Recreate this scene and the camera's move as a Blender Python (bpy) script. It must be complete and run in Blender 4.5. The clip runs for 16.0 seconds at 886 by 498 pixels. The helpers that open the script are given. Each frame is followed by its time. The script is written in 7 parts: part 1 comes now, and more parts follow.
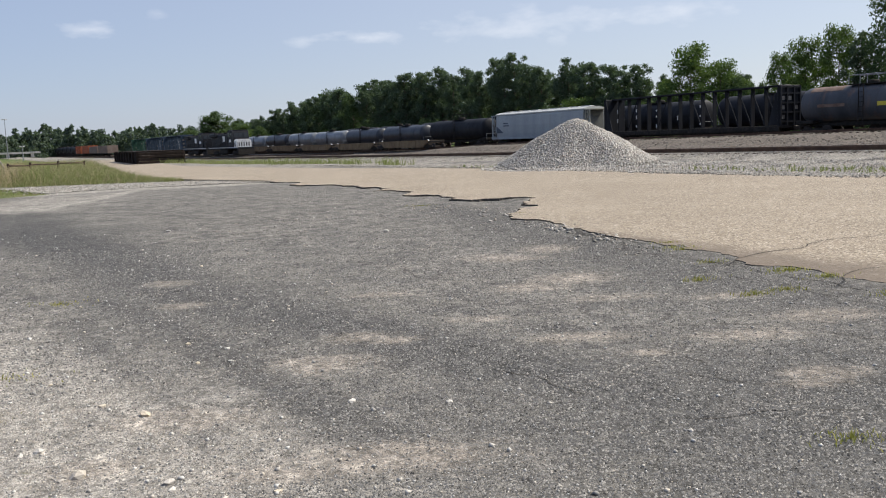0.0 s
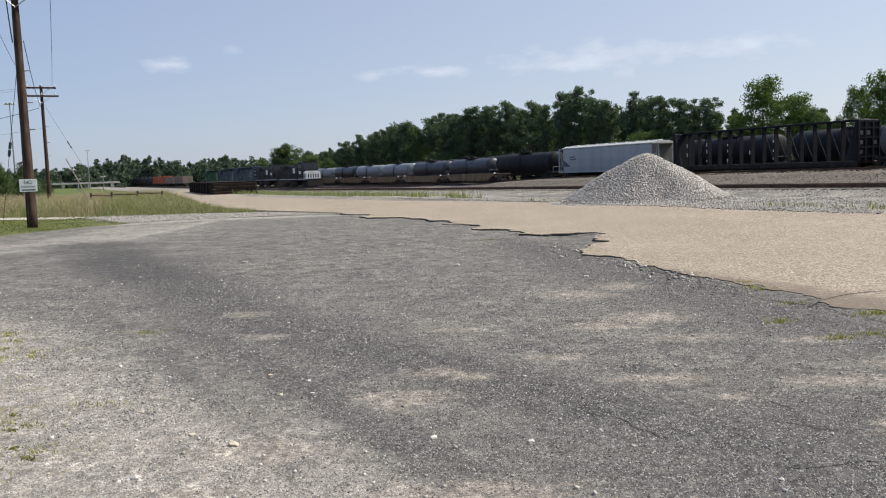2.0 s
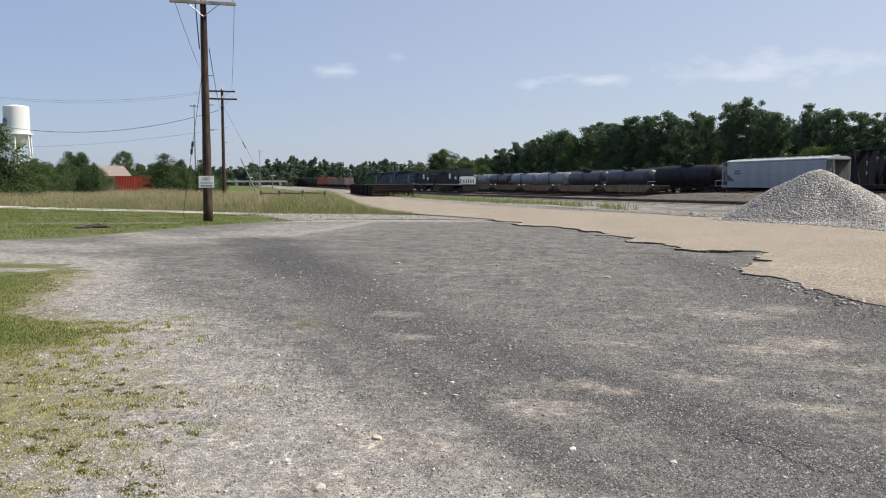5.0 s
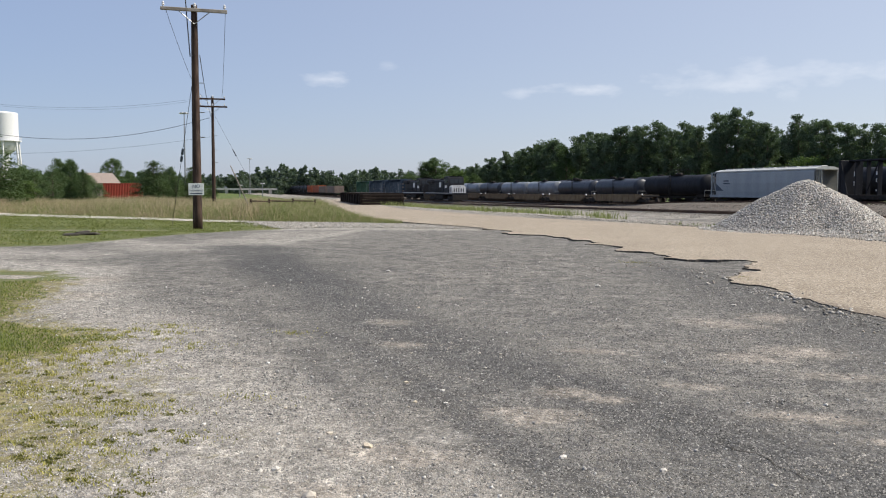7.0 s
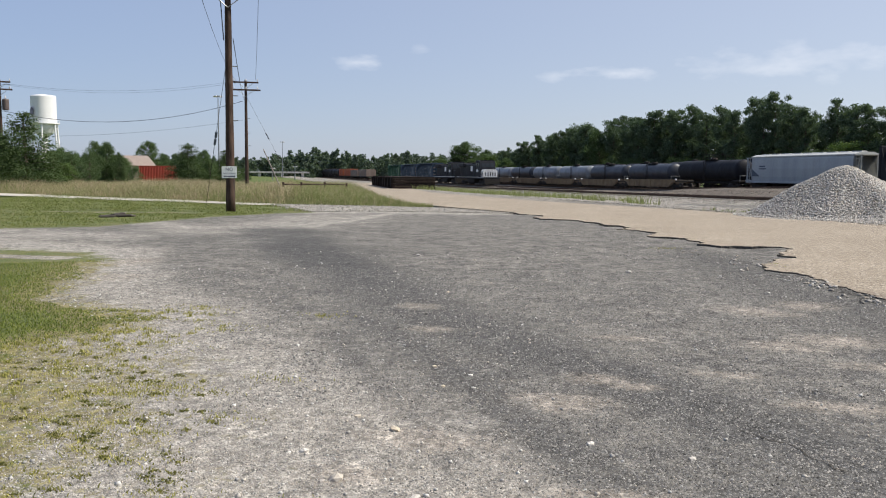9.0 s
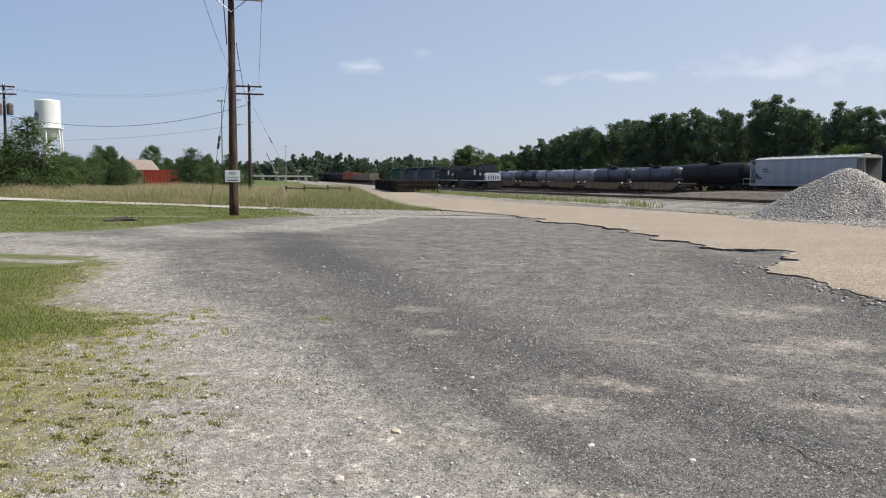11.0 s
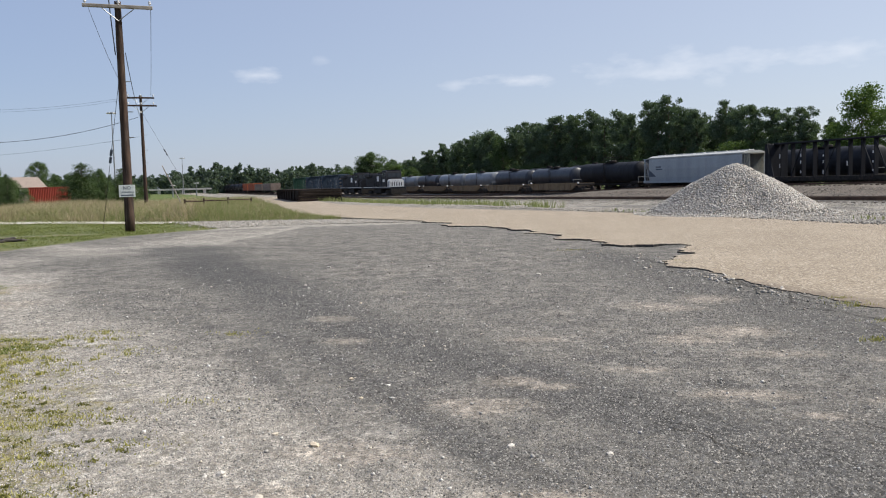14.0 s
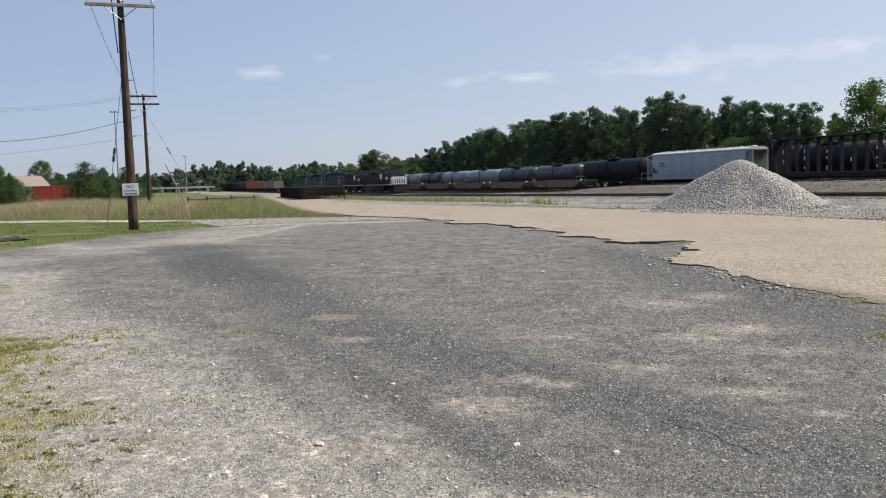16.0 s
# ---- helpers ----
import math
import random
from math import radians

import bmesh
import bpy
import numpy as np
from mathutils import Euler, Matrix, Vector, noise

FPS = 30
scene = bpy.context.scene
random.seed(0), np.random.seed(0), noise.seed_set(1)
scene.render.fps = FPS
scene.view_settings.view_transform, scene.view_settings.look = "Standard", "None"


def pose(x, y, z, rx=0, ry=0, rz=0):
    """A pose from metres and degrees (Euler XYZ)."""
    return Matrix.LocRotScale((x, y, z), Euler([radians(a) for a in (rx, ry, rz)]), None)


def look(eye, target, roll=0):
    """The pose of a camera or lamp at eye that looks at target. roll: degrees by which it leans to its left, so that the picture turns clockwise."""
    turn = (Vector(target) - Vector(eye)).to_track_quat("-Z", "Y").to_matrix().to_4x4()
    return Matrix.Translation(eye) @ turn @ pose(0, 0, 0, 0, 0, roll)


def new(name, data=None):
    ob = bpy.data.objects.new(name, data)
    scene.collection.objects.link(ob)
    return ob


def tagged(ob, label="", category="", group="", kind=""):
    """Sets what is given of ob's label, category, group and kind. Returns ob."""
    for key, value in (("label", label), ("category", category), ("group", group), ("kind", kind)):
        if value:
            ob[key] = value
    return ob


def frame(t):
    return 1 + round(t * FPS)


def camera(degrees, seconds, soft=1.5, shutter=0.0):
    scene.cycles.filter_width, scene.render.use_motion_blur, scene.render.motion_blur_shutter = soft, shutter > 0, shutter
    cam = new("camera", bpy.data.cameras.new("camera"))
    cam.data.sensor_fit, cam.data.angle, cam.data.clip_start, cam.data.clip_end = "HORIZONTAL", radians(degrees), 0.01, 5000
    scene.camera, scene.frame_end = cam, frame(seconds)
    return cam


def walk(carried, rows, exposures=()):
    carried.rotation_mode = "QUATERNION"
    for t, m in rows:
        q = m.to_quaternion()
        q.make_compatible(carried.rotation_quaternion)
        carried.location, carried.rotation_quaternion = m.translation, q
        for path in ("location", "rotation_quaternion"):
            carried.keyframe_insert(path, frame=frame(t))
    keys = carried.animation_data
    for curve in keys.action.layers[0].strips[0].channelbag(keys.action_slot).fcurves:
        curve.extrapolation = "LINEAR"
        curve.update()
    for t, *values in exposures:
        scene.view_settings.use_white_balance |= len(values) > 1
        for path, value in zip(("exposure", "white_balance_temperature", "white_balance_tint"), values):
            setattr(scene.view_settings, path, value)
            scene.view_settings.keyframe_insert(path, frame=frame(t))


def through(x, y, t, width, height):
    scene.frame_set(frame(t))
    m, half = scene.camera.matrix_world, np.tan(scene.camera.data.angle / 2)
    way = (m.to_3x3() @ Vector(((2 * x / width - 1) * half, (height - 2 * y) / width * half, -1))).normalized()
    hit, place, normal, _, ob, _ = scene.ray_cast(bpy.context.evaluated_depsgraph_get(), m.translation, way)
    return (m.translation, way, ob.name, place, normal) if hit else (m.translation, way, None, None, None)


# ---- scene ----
cam = camera(56.617, 16.0, soft=1.1)
PATH = [
    (0.0, pose(0.095, 0.059, 1.536, 82.217, 2.311, -0.004)),
    (0.5, pose(0.057, 0.066, 1.539, 80.126, 1.021, -4.817)),
    (1.0, pose(0.054, 0.069, 1.550, 80.041, 1.616, -5.535)),
    (1.5, pose(0.026, 0.023, 1.573, 82.046, 3.063, -2.979)),
    (2.0, pose(-0.020, -0.005, 1.588, 84.624, 1.952, 4.517)),
    (2.5, pose(0.005, -0.040, 1.588, 85.615, 0.700, 12.017)),
    (3.0, pose(0.013, -0.032, 1.592, 84.808, 0.316, 13.917)),
    (3.5, pose(0.013, -0.044, 1.592, 85.166, 0.208, 14.451)),
    (4.0, pose(0.014, -0.044, 1.591, 85.259, 0.187, 15.102)),
    (6.5, pose(-0.008, -0.045, 1.591, 85.711, -0.216, 15.093)),
    (7.0, pose(0.000, -0.052, 1.586, 85.931, -0.198, 14.548)),
    (7.5, pose(0.010, -0.059, 1.589, 85.991, -0.413, 14.263)),
    (8.0, pose(0.018, -0.078, 1.587, 84.910, -0.980, 15.116)),
    (8.5, pose(0.014, -0.059, 1.586, 84.549, -0.576, 17.177)),
    (9.0, pose(0.010, -0.033, 1.589, 84.809, -0.478, 16.735)),
    (11.5, pose(0.055, -0.075, 1.586, 85.079, -0.376, 17.032)),
    (12.0, pose(0.083, -0.098, 1.579, 85.017, -0.737, 17.484)),
    (12.5, pose(0.047, -0.086, 1.572, 83.543, -0.990, 18.165)),
    (13.0, pose(-0.053, -0.044, 1.573, 84.047, -1.475, 15.004)),
    (13.5, pose(-0.074, -0.010, 1.587, 84.917, 0.131, 10.602)),
    (14.0, pose(-0.012, -0.024, 1.582, 85.415, 1.512, 10.245)),
    (14.5, pose(-0.009, -0.024, 1.583, 84.610, 1.014, 11.962)),
    (15.0, pose(-0.013, 0.011, 1.587, 84.910, 2.476, 10.355)),
    (15.5, pose(-0.025, 0.001, 1.584, 85.267, 1.997, 10.420)),
    (16.0, pose(-0.025, -0.005, 1.586, 85.237, 1.716, 10.445)),
]
walk(cam, PATH)

# ---- world, sun ----
SUN_AZ, SUN_EL = 72.0, 50.0      # degrees clockwise from +y, above the horizon
world = bpy.data.worlds.new("sky")
scene.world = world
world.use_nodes = True
wt = world.node_tree
wt.nodes.clear()
w_out = wt.nodes.new("ShaderNodeOutputWorld")
w_bg = wt.nodes.new("ShaderNodeBackground")
w_sky = wt.nodes.new("ShaderNodeTexSky")
w_sky.sky_type = "NISHITA"
w_sky.sun_disc = False
w_sky.sun_elevation = radians(SUN_EL)
w_sky.sun_rotation = radians(SUN_AZ)
w_sky.air_density, w_sky.dust_density, w_sky.ozone_density = 1.0, 0.6, 2.5
w_bg.inputs["Strength"].default_value = 0.082
w_geo = wt.nodes.new("ShaderNodeTexCoord")


def cloud_mask(az, el, wide, tall, seed):
    """A soft wisp of cloud round one direction of the sky."""
    a, e = radians(az), radians(el)
    d = Vector((-math.sin(a) * math.cos(e), math.cos(a) * math.cos(e), math.sin(e)))
    side = Vector((math.cos(a), math.sin(a), 0))
    up = side.cross(d) * -1
    def dot(v, k):
        n = wt.nodes.new("ShaderNodeVectorMath")
        n.operation = "DOT_PRODUCT"
        n.inputs[1].default_value = v / math.tan(radians(k))
        wt.links.new(w_geo.outputs["Generated"], n.inputs[0])
        return n.outputs["Value"]
    def op(kind, a_, b_=None):
        n = wt.nodes.new("ShaderNodeMath")
        n.operation = kind
        for i, v in enumerate((a_, b_)):
            if v is None:
                continue
            if isinstance(v, (int, float)):
                n.inputs[i].default_value = v
            else:
                wt.links.new(v, n.inputs[i])
        return n.outputs[0]
    nz = wt.nodes.new("ShaderNodeTexNoise")
    nz.inputs["Scale"].default_value = 30
    nz.inputs["Detail"].default_value = 6
    mp = wt.nodes.new("ShaderNodeMapping")
    mp.inputs["Location"].default_value = (seed, seed * 2, 0)
    mp.inputs["Scale"].default_value = (1, 1, 2.6)
    wt.links.new(w_geo.outputs["Generated"], mp.inputs["Vector"])
    wt.links.new(mp.outputs[0], nz.inputs["Vector"])
    cx, cy = dot(side, wide), dot(up, tall)
    # centre the ellipse on the direction itself
    cy = op("SUBTRACT", cy, 0.0)
    r = op("SQRT", op("ADD", op("MULTIPLY", cx, cx), op("MULTIPLY", cy, cy)))
    near = op("GREATER_THAN", dot(d, 45.0), 0.5)
    m = op("SUBTRACT", 1.0, r)
    m = op("ADD", m, op("MULTIPLY", op("SUBTRACT", nz.outputs["Fac"], 0.5), 2.6))
    m = op("MULTIPLY", op("MULTIPLY", m, near), 0.6)
    cl = wt.nodes.new("ShaderNodeClamp")
    wt.links.new(m, cl.inputs[0])
    return cl.outputs[0]


col = w_sky.outputs[0]
haze = wt.nodes.new("ShaderNodeMixRGB")
haze.inputs[0].default_value = 0.55
wt.links.new(col, haze.inputs[1])
# the summer haze is whiter towards the sun
toward = wt.nodes.new("ShaderNodeVectorMath")
toward.operation = "DOT_PRODUCT"
toward.inputs[1].default_value = (math.sin(radians(SUN_AZ)), math.cos(radians(SUN_AZ)), 0.0)
wt.links.new(w_geo.outputs["Generated"], toward.inputs[0])
fade = wt.nodes.new("ShaderNodeMapRange")
fade.inputs["From Min"].default_value, fade.inputs["From Max"].default_value = -0.5, 0.75
wt.links.new(toward.outputs["Value"], fade.inputs["Value"])
tint = wt.nodes.new("ShaderNodeMixRGB")
tint.inputs[1].default_value = (3.85, 4.80, 7.4, 1)
tint.inputs[2].default_value = (7.4, 7.7, 9.0, 1)
wt.links.new(fade.outputs[0], tint.inputs[0])
wt.links.new(tint.outputs[0], haze.inputs[2])
col = haze.outputs[0]
for az, el, wide, tall, power, seed in ((22.3, 7.5, 1.8, 0.50, 0.46, 1.0), (5.1, 6.85, 2.5, 0.6, 0.46, 2.3), (-6.5, 7.2, 7.0, 1.1, 0.36, 3.1),
                                        (9.3, 6.7, 1.0, 0.4, 0.28, 4.2), (18.2, 8.5, 0.9, 0.4, 0.22, 5.9), (-15.5, 7.4, 4.0, 0.8, 0.34, 6.6)):
    mx = wt.nodes.new("ShaderNodeMixRGB")
    sc = wt.nodes.new("ShaderNodeMath")
    sc.operation = "MULTIPLY"
    sc.inputs[1].default_value = power
    wt.links.new(cloud_mask(az, el, wide, tall, seed), sc.inputs[0])
    wt.links.new(sc.outputs[0], mx.inputs[0])
    wt.links.new(col, mx.inputs[1])
    mx.inputs[2].default_value = (11.5, 11.4, 11.6, 1)
    col = mx.outputs[0]
wt.links.new(col, w_bg.inputs[0])
wt.links.new(w_bg.outputs[0], w_out.inputs[0])

lamp = bpy.data.lights.new("sun", "SUN")
lamp.energy, lamp.angle, lamp.color = 5.0, radians(0.6), (1.0, 0.935, 0.83)
a_, e_ = radians(SUN_AZ), radians(SUN_EL)
sun = new("sun", lamp)
sun.matrix_world = look((60 * math.sin(a_), 60 * math.cos(a_), 60 * math.tan(e_)), (0, 0, 0))
scene.view_settings.exposure = 0.32


# ---- materials ----
class Nodes:
    """Short hand for a node material."""
    def __init__(self, name, rough=0.85, metal=0.0):
        self.m = bpy.data.materials.new(name)
        self.m.use_nodes = True
        self.t = self.m.node_tree
        self.b = self.t.nodes["Principled BSDF"]
        self.b.inputs["Roughness"].default_value = rough
        self.b.inputs["Metallic"].default_value = metal
        self.b.inputs["Specular IOR Level"].default_value = 0.3
        self.co = self.t.nodes.new("ShaderNodeTexCoord").outputs["Object"]

    def put(self, v, socket):
        if isinstance(v, (int, float)):
            socket.default_value = v
        elif isinstance(v, tuple):
            socket.default_value = v if len(v) == 4 or socket.type == "VECTOR" else (*v, 1)
        else:
            self.t.links.new(v, socket)

    def stretch(self, x, y, z, turn=0.0):
        n = self.t.nodes.new("ShaderNodeMapping")
        n.inputs["Scale"].default_value = (x, y, z)
        n.inputs["Rotation"].default_value = (0, 0, radians(turn))
        self.put(self.co, n.inputs["Vector"])
        return n.outputs[0]

    def noise(self, scale, detail=4, rough=0.55, co=None, warp=0.0):
        n = self.t.nodes.new("ShaderNodeTexNoise")
        n.inputs["Scale"].default_value = scale
        n.inputs["Detail"].default_value = detail
        n.inputs["Roughness"].default_value = rough
        n.inputs["Distortion"].default_value = warp
        self.put(co or self.co, n.inputs["Vector"])
        return n.outputs["Fac"]

    def cells(self, scale, out="Distance", co=None):
        n = self.t.nodes.new("ShaderNodeTexVoronoi")
        n.inputs["Scale"].default_value = scale
        self.put(co or self.co, n.inputs["Vector"])
        return n.outputs[out]

    def ramp(self, v, lo, hi):
        n = self.t.nodes.new("ShaderNodeMapRange")
        n.interpolation_type = "SMOOTHSTEP"
        self.put(v, n.inputs["Value"])
        n.inputs["From Min"].default_value, n.inputs["From Max"].default_value = lo, hi
        return n.outputs[0]

    def op(self, kind, a, b=0.0):
        n = self.t.nodes.new("ShaderNodeMath")
        n.operation = kind
        self.put(a, n.inputs[0])
        self.put(b, n.inputs[1])
        return n.outputs[0]

    def mix(self, f, a, b, kind="MIX"):
        n = self.t.nodes.new("ShaderNodeMixRGB")
        n.blend_type = kind
        self.put(f, n.inputs[0])
        self.put(a, n.inputs[1])
        self.put(b, n.inputs[2])
        return n.outputs[0]

    def attr(self, name):
        n = self.t.nodes.new("ShaderNodeAttribute")
        n.attribute_name = name
        return n.outputs["Fac"]

    def island(self):
        return self.t.nodes.new("ShaderNodeNewGeometry").outputs["Random Per Island"]

    def thing(self):
        return self.t.nodes.new("ShaderNodeObjectInfo").outputs["Random"]

    def done(self, colour, bump=None, strength=0.3, distance=0.01, rough=None):
        self.put(colour, self.b.inputs["Base Color"])
        if rough is not None:
            self.put(rough, self.b.inputs["Roughness"])
        if bump is not None:
            n = self.t.nodes.new("ShaderNodeBump")
            n.inputs["Strength"].default_value = strength
            n.inputs["Distance"].default_value = distance
            self.put(bump, n.inputs["Height"])
            self.t.links.new(n.outputs[0], self.b.inputs["Normal"])
        return self.m


def plain(name, c1, c2, scale=3.0, rough=0.6, metal=0.0, fine=40.0, streak=0.0, dirt=None, amount=0.5):
    """Paint, metal or timber with two scales of wear; streak > 0 runs the wear down the sides."""
    n = Nodes(name, rough, metal)
    co = n.stretch(1, 1, 0.15) if streak else n.co
    big = n.noise(scale, 5, 0.6, co)
    c = n.mix(n.ramp(big, 0.3, 0.7), c1, c2)
    c = n.mix(n.ramp(n.noise(fine, 3), 0.35, 0.75), c, n.mix(0.35, c, (0.02, 0.02, 0.02)))
    if dirt:
        c = n.mix(n.op("MULTIPLY", n.ramp(n.noise(scale * 1.7, 6, 0.65, co), 0.52, 0.72), amount), c, dirt)
    return n.done(c, n.noise(fine, 3), 0.2, 0.004)


def asphalt_material():
    n = Nodes("weathered_asphalt", 0.92)
    tar, grav, grass, dirt, weed = n.attr("tar"), n.attr("gravel"), n.attr("grass"), n.attr("dirt"), n.attr("weed")
    warp = n.noise(0.75, 8, 0.66, warp=0.5)
    patch = n.noise(2.1, 10, 0.76, n.stretch(0.85, 1.1, 1, 25), 0.25)
    blot = n.noise(6.5, 8, 0.78, warp=0.3)
    mid = n.noise(21, 5, 0.72)

    def cell(scale):
        k = n.t.nodes.new("ShaderNodeSeparateColor")
        n.put(n.cells(scale, "Color"), k.inputs[0])
        return k.outputs[0]

    def amp(v, lo, hi):
        k = n.t.nodes.new("ShaderNodeMapRange")
        n.put(v, k.inputs["Value"])
        k.inputs["To Min"].default_value, k.inputs["To Max"].default_value = lo, hi
        return k.outputs[0]
    c1, c2 = cell(120), cell(270)
    # worn binder: dark tarry patches, sandy pale ones
    dapple = n.noise(3.6, 9, 0.82, n.stretch(1.0, 0.8, 1, -35), 0.4)
    base = n.mix(n.ramp(patch, 0.36, 0.64), (0.074, 0.071, 0.066), (0.198, 0.184, 0.160))
    base = n.mix(n.op("MULTIPLY", n.ramp(blot, 0.52, 0.66), 0.55), base, (0.078, 0.075, 0.071))
    base = n.mix(n.op("MULTIPLY", n.ramp(blot, 0.47, 0.35), 0.55), base, (0.265, 0.245, 0.21))
    g = n.ramp(n.op("ADD", grav, n.op("MULTIPLY", n.op("SUBTRACT", warp, 0.5), 1.2)), -0.05, 0.60)
    base = n.mix(n.op("MULTIPLY", g, 0.90), base, n.mix(n.ramp(blot, 0.34, 0.66), (0.355, 0.328, 0.286), (0.270, 0.253, 0.225)))
    t = n.ramp(n.op("ADD", tar, n.op("ADD", n.op("MULTIPLY", n.op("SUBTRACT", patch, 0.5), 2.6), n.op("MULTIPLY", n.op("SUBTRACT", dapple, 0.5), 2.0))), 0.24, 0.92)
    base = n.mix(n.op("MULTIPLY", t, 0.84), base, n.mix(n.ramp(blot, 0.36, 0.62), (0.070, 0.068, 0.065), (0.030, 0.030, 0.030)))
    d = n.ramp(n.op("ADD", dirt, n.op("MULTIPLY", n.op("SUBTRACT", blot, 0.5), 1.8)), 0.28, 0.80)
    base = n.mix(n.op("MULTIPLY", d, 0.62), base, (0.325, 0.283, 0.235))
    # the single stones
    k = n.op("MULTIPLY", amp(c1, 0.70, 1.30), amp(c2, 0.78, 1.22))
    k = n.op("MULTIPLY", k, amp(n.ramp(mid, 0.36, 0.64), 0.74, 1.26))
    k = n.op("MULTIPLY", k, amp(cell(46), 0.84, 1.16))
    k = n.op("MULTIPLY", k, amp(n.ramp(n.noise(9, 6, 0.8), 0.38, 0.62), 0.66, 1.30))
    k = n.op("MULTIPLY", k, amp(n.ramp(dapple, 0.36, 0.64), 0.64, 1.30))
    kk = n.t.nodes.new("ShaderNodeCombineColor")
    for i in range(3):
        n.put(k, kk.inputs[i])
    base = n.mix(1.0, base, kk.outputs[0], "MULTIPLY")
    base = n.mix(n.ramp(cell(95), 0.94, 0.99), base, n.mix(0.55, base, (0.50, 0.48, 0.44)))
    # bluish chippings among them
    base = n.mix(n.op("MULTIPLY", n.ramp(cell(70), 0.80, 0.9), 0.5), base, (0.150, 0.152, 0.156))
    # soil and grass roots
    f = n.noise(2.6, 8, 0.74)
    gr = n.ramp(n.op("ADD", grass, n.op("MULTIPLY", n.op("SUBTRACT", f, 0.5), 1.6)), 0.42, 0.66)
    soil = n.mix(n.ramp(n.noise(1.3, 5), 0.35, 0.65), (0.105, 0.138, 0.030), (0.19, 0.188, 0.055))
    soil = n.mix(n.ramp(n.noise(5, 7, 0.75), 0.38, 0.62), soil, n.mix(0.5, soil, (0.04, 0.06, 0.012)))
    soil = n.mix(n.ramp(n.noise(30, 4), 0.4, 0.7), soil, (0.06, 0.08, 0.018))
    soil = n.mix(n.op("MULTIPLY", n.ramp(n.noise(0.55, 7, 0.72), 0.52, 0.68), 0.6), soil, (0.185, 0.15, 0.07))
    dry = n.mix(n.ramp(n.noise(11, 6, 0.78), 0.36, 0.62), (0.30, 0.265, 0.105), (0.105, 0.088, 0.048))
    dry = n.mix(n.ramp(n.noise(4.2, 7, 0.78), 0.50, 0.62), dry, (0.115, 0.125, 0.035))
    soil = n.mix(n.ramp(n.op("ADD", weed, n.op("MULTIPLY", n.op("SUBTRACT", f, 0.5), 0.9)), 0.25, 0.7), soil, dry)
    base = n.mix(n.op("MULTIPLY", gr, 0.92), base, soil)
    h = n.op("ADD", n.op("MULTIPLY", c1, 0.7), n.op("ADD", n.op("MULTIPLY", c2, 0.4), mid))
    return n.done(base, h, 0.7, 0.010)


def tan_material():
    n = Nodes("tan_worn_pavement", 0.92)
    big = n.noise(0.35, 5, 0.6)
    fine = n.noise(140, 3, 0.7)
    chip = n.t.nodes.new("ShaderNodeSeparateColor")
    n.put(n.cells(48, "Color"), chip.inputs[0])
    c = n.mix(n.ramp(big, 0.3, 0.7), (0.275, 0.226, 0.165), (0.345, 0.287, 0.213))
    c = n.mix(n.ramp(n.noise(2.2, 6, 0.65, n.stretch(1, 1, 1), 0.5), 0.52, 0.75), c, (0.265, 0.215, 0.155))
    c = n.mix(n.ramp(chip.outputs[0], 0.75, 0.98), c, n.mix(0.75, c, (0.68, 0.61, 0.52)))
    c = n.mix(n.ramp(chip.outputs[0], 0.30, 0.05), c, n.mix(0.85, c, (0.07, 0.057, 0.045)))
    c = n.mix(n.ramp(fine, 0.4, 0.7), n.mix(0.3, c, (0.10, 0.085, 0.07)), c)
    sep = n.t.nodes.new("ShaderNodeSeparateXYZ")
    n.put(n.co, sep.inputs[0])
    across = n.op("ADD", n.op("MULTIPLY", sep.outputs[0], 0.866), n.op("MULTIPLY", sep.outputs[1], 0.5))
    edge = n.ramp(across, 9.0, 7.2)
    c = n.mix(n.op("MULTIPLY", n.ramp(n.op("ADD", edge, n.op("MULTIPLY", n.op("SUBTRACT", n.noise(3, 5), 0.5), 0.8)), 0.1, 0.9), 0.8), c, (0.125, 0.10, 0.078))
    c = n.mix(n.op("MULTIPLY", n.ramp(n.noise(7, 7, 0.8), 0.5, 0.66), 0.35), c, (0.17, 0.138, 0.10))
    return n.done(c, n.op("ADD", fine, chip.outputs[0]), 0.45, 0.008)


def stone_material(name, dark, light, warm, by_thing=False):
    n = Nodes(name, 0.9)
    r = n.thing() if by_thing else n.island()
    c = n.mix(r, dark, light)
    c = n.mix(n.ramp(n.op("FRACT", n.op("MULTIPLY", r, 7.3)), 0.55, 0.9), c, warm)
    c = n.mix(n.ramp(n.noise(25, 4), 0.35, 0.7), c, n.mix(0.4, c, (0.05, 0.05, 0.05)))
    return n.done(c, n.noise(60, 4), 0.4, 0.004)


def gravel_sheet(name, dark, light, scale=22, weeds=0.0):
    n = Nodes(name, 0.95)
    sep = n.t.nodes.new("ShaderNodeSeparateColor")
    n.put(n.cells(scale, "Color"), sep.inputs[0])
    c = n.mix(sep.outputs[0], dark, light)
    c = n.mix(n.ramp(n.noise(0.6, 6, 0.65), 0.4, 0.7), c, n.mix(0.5, c, light))
    c = n.mix(n.ramp(n.noise(3.0, 5, 0.6), 0.55, 0.8), c, n.mix(0.6, c, (0.12, 0.10, 0.08)))
    if weeds:
        c = n.mix(n.op("MULTIPLY", n.ramp(n.noise(0.23, 6, 0.7), 0.60, 0.72), weeds), c, (0.13, 0.14, 0.035))
    return n.done(c, n.op("ADD", sep.outputs[1], n.noise(scale * 1.5, 4)), 0.8, 0.04)


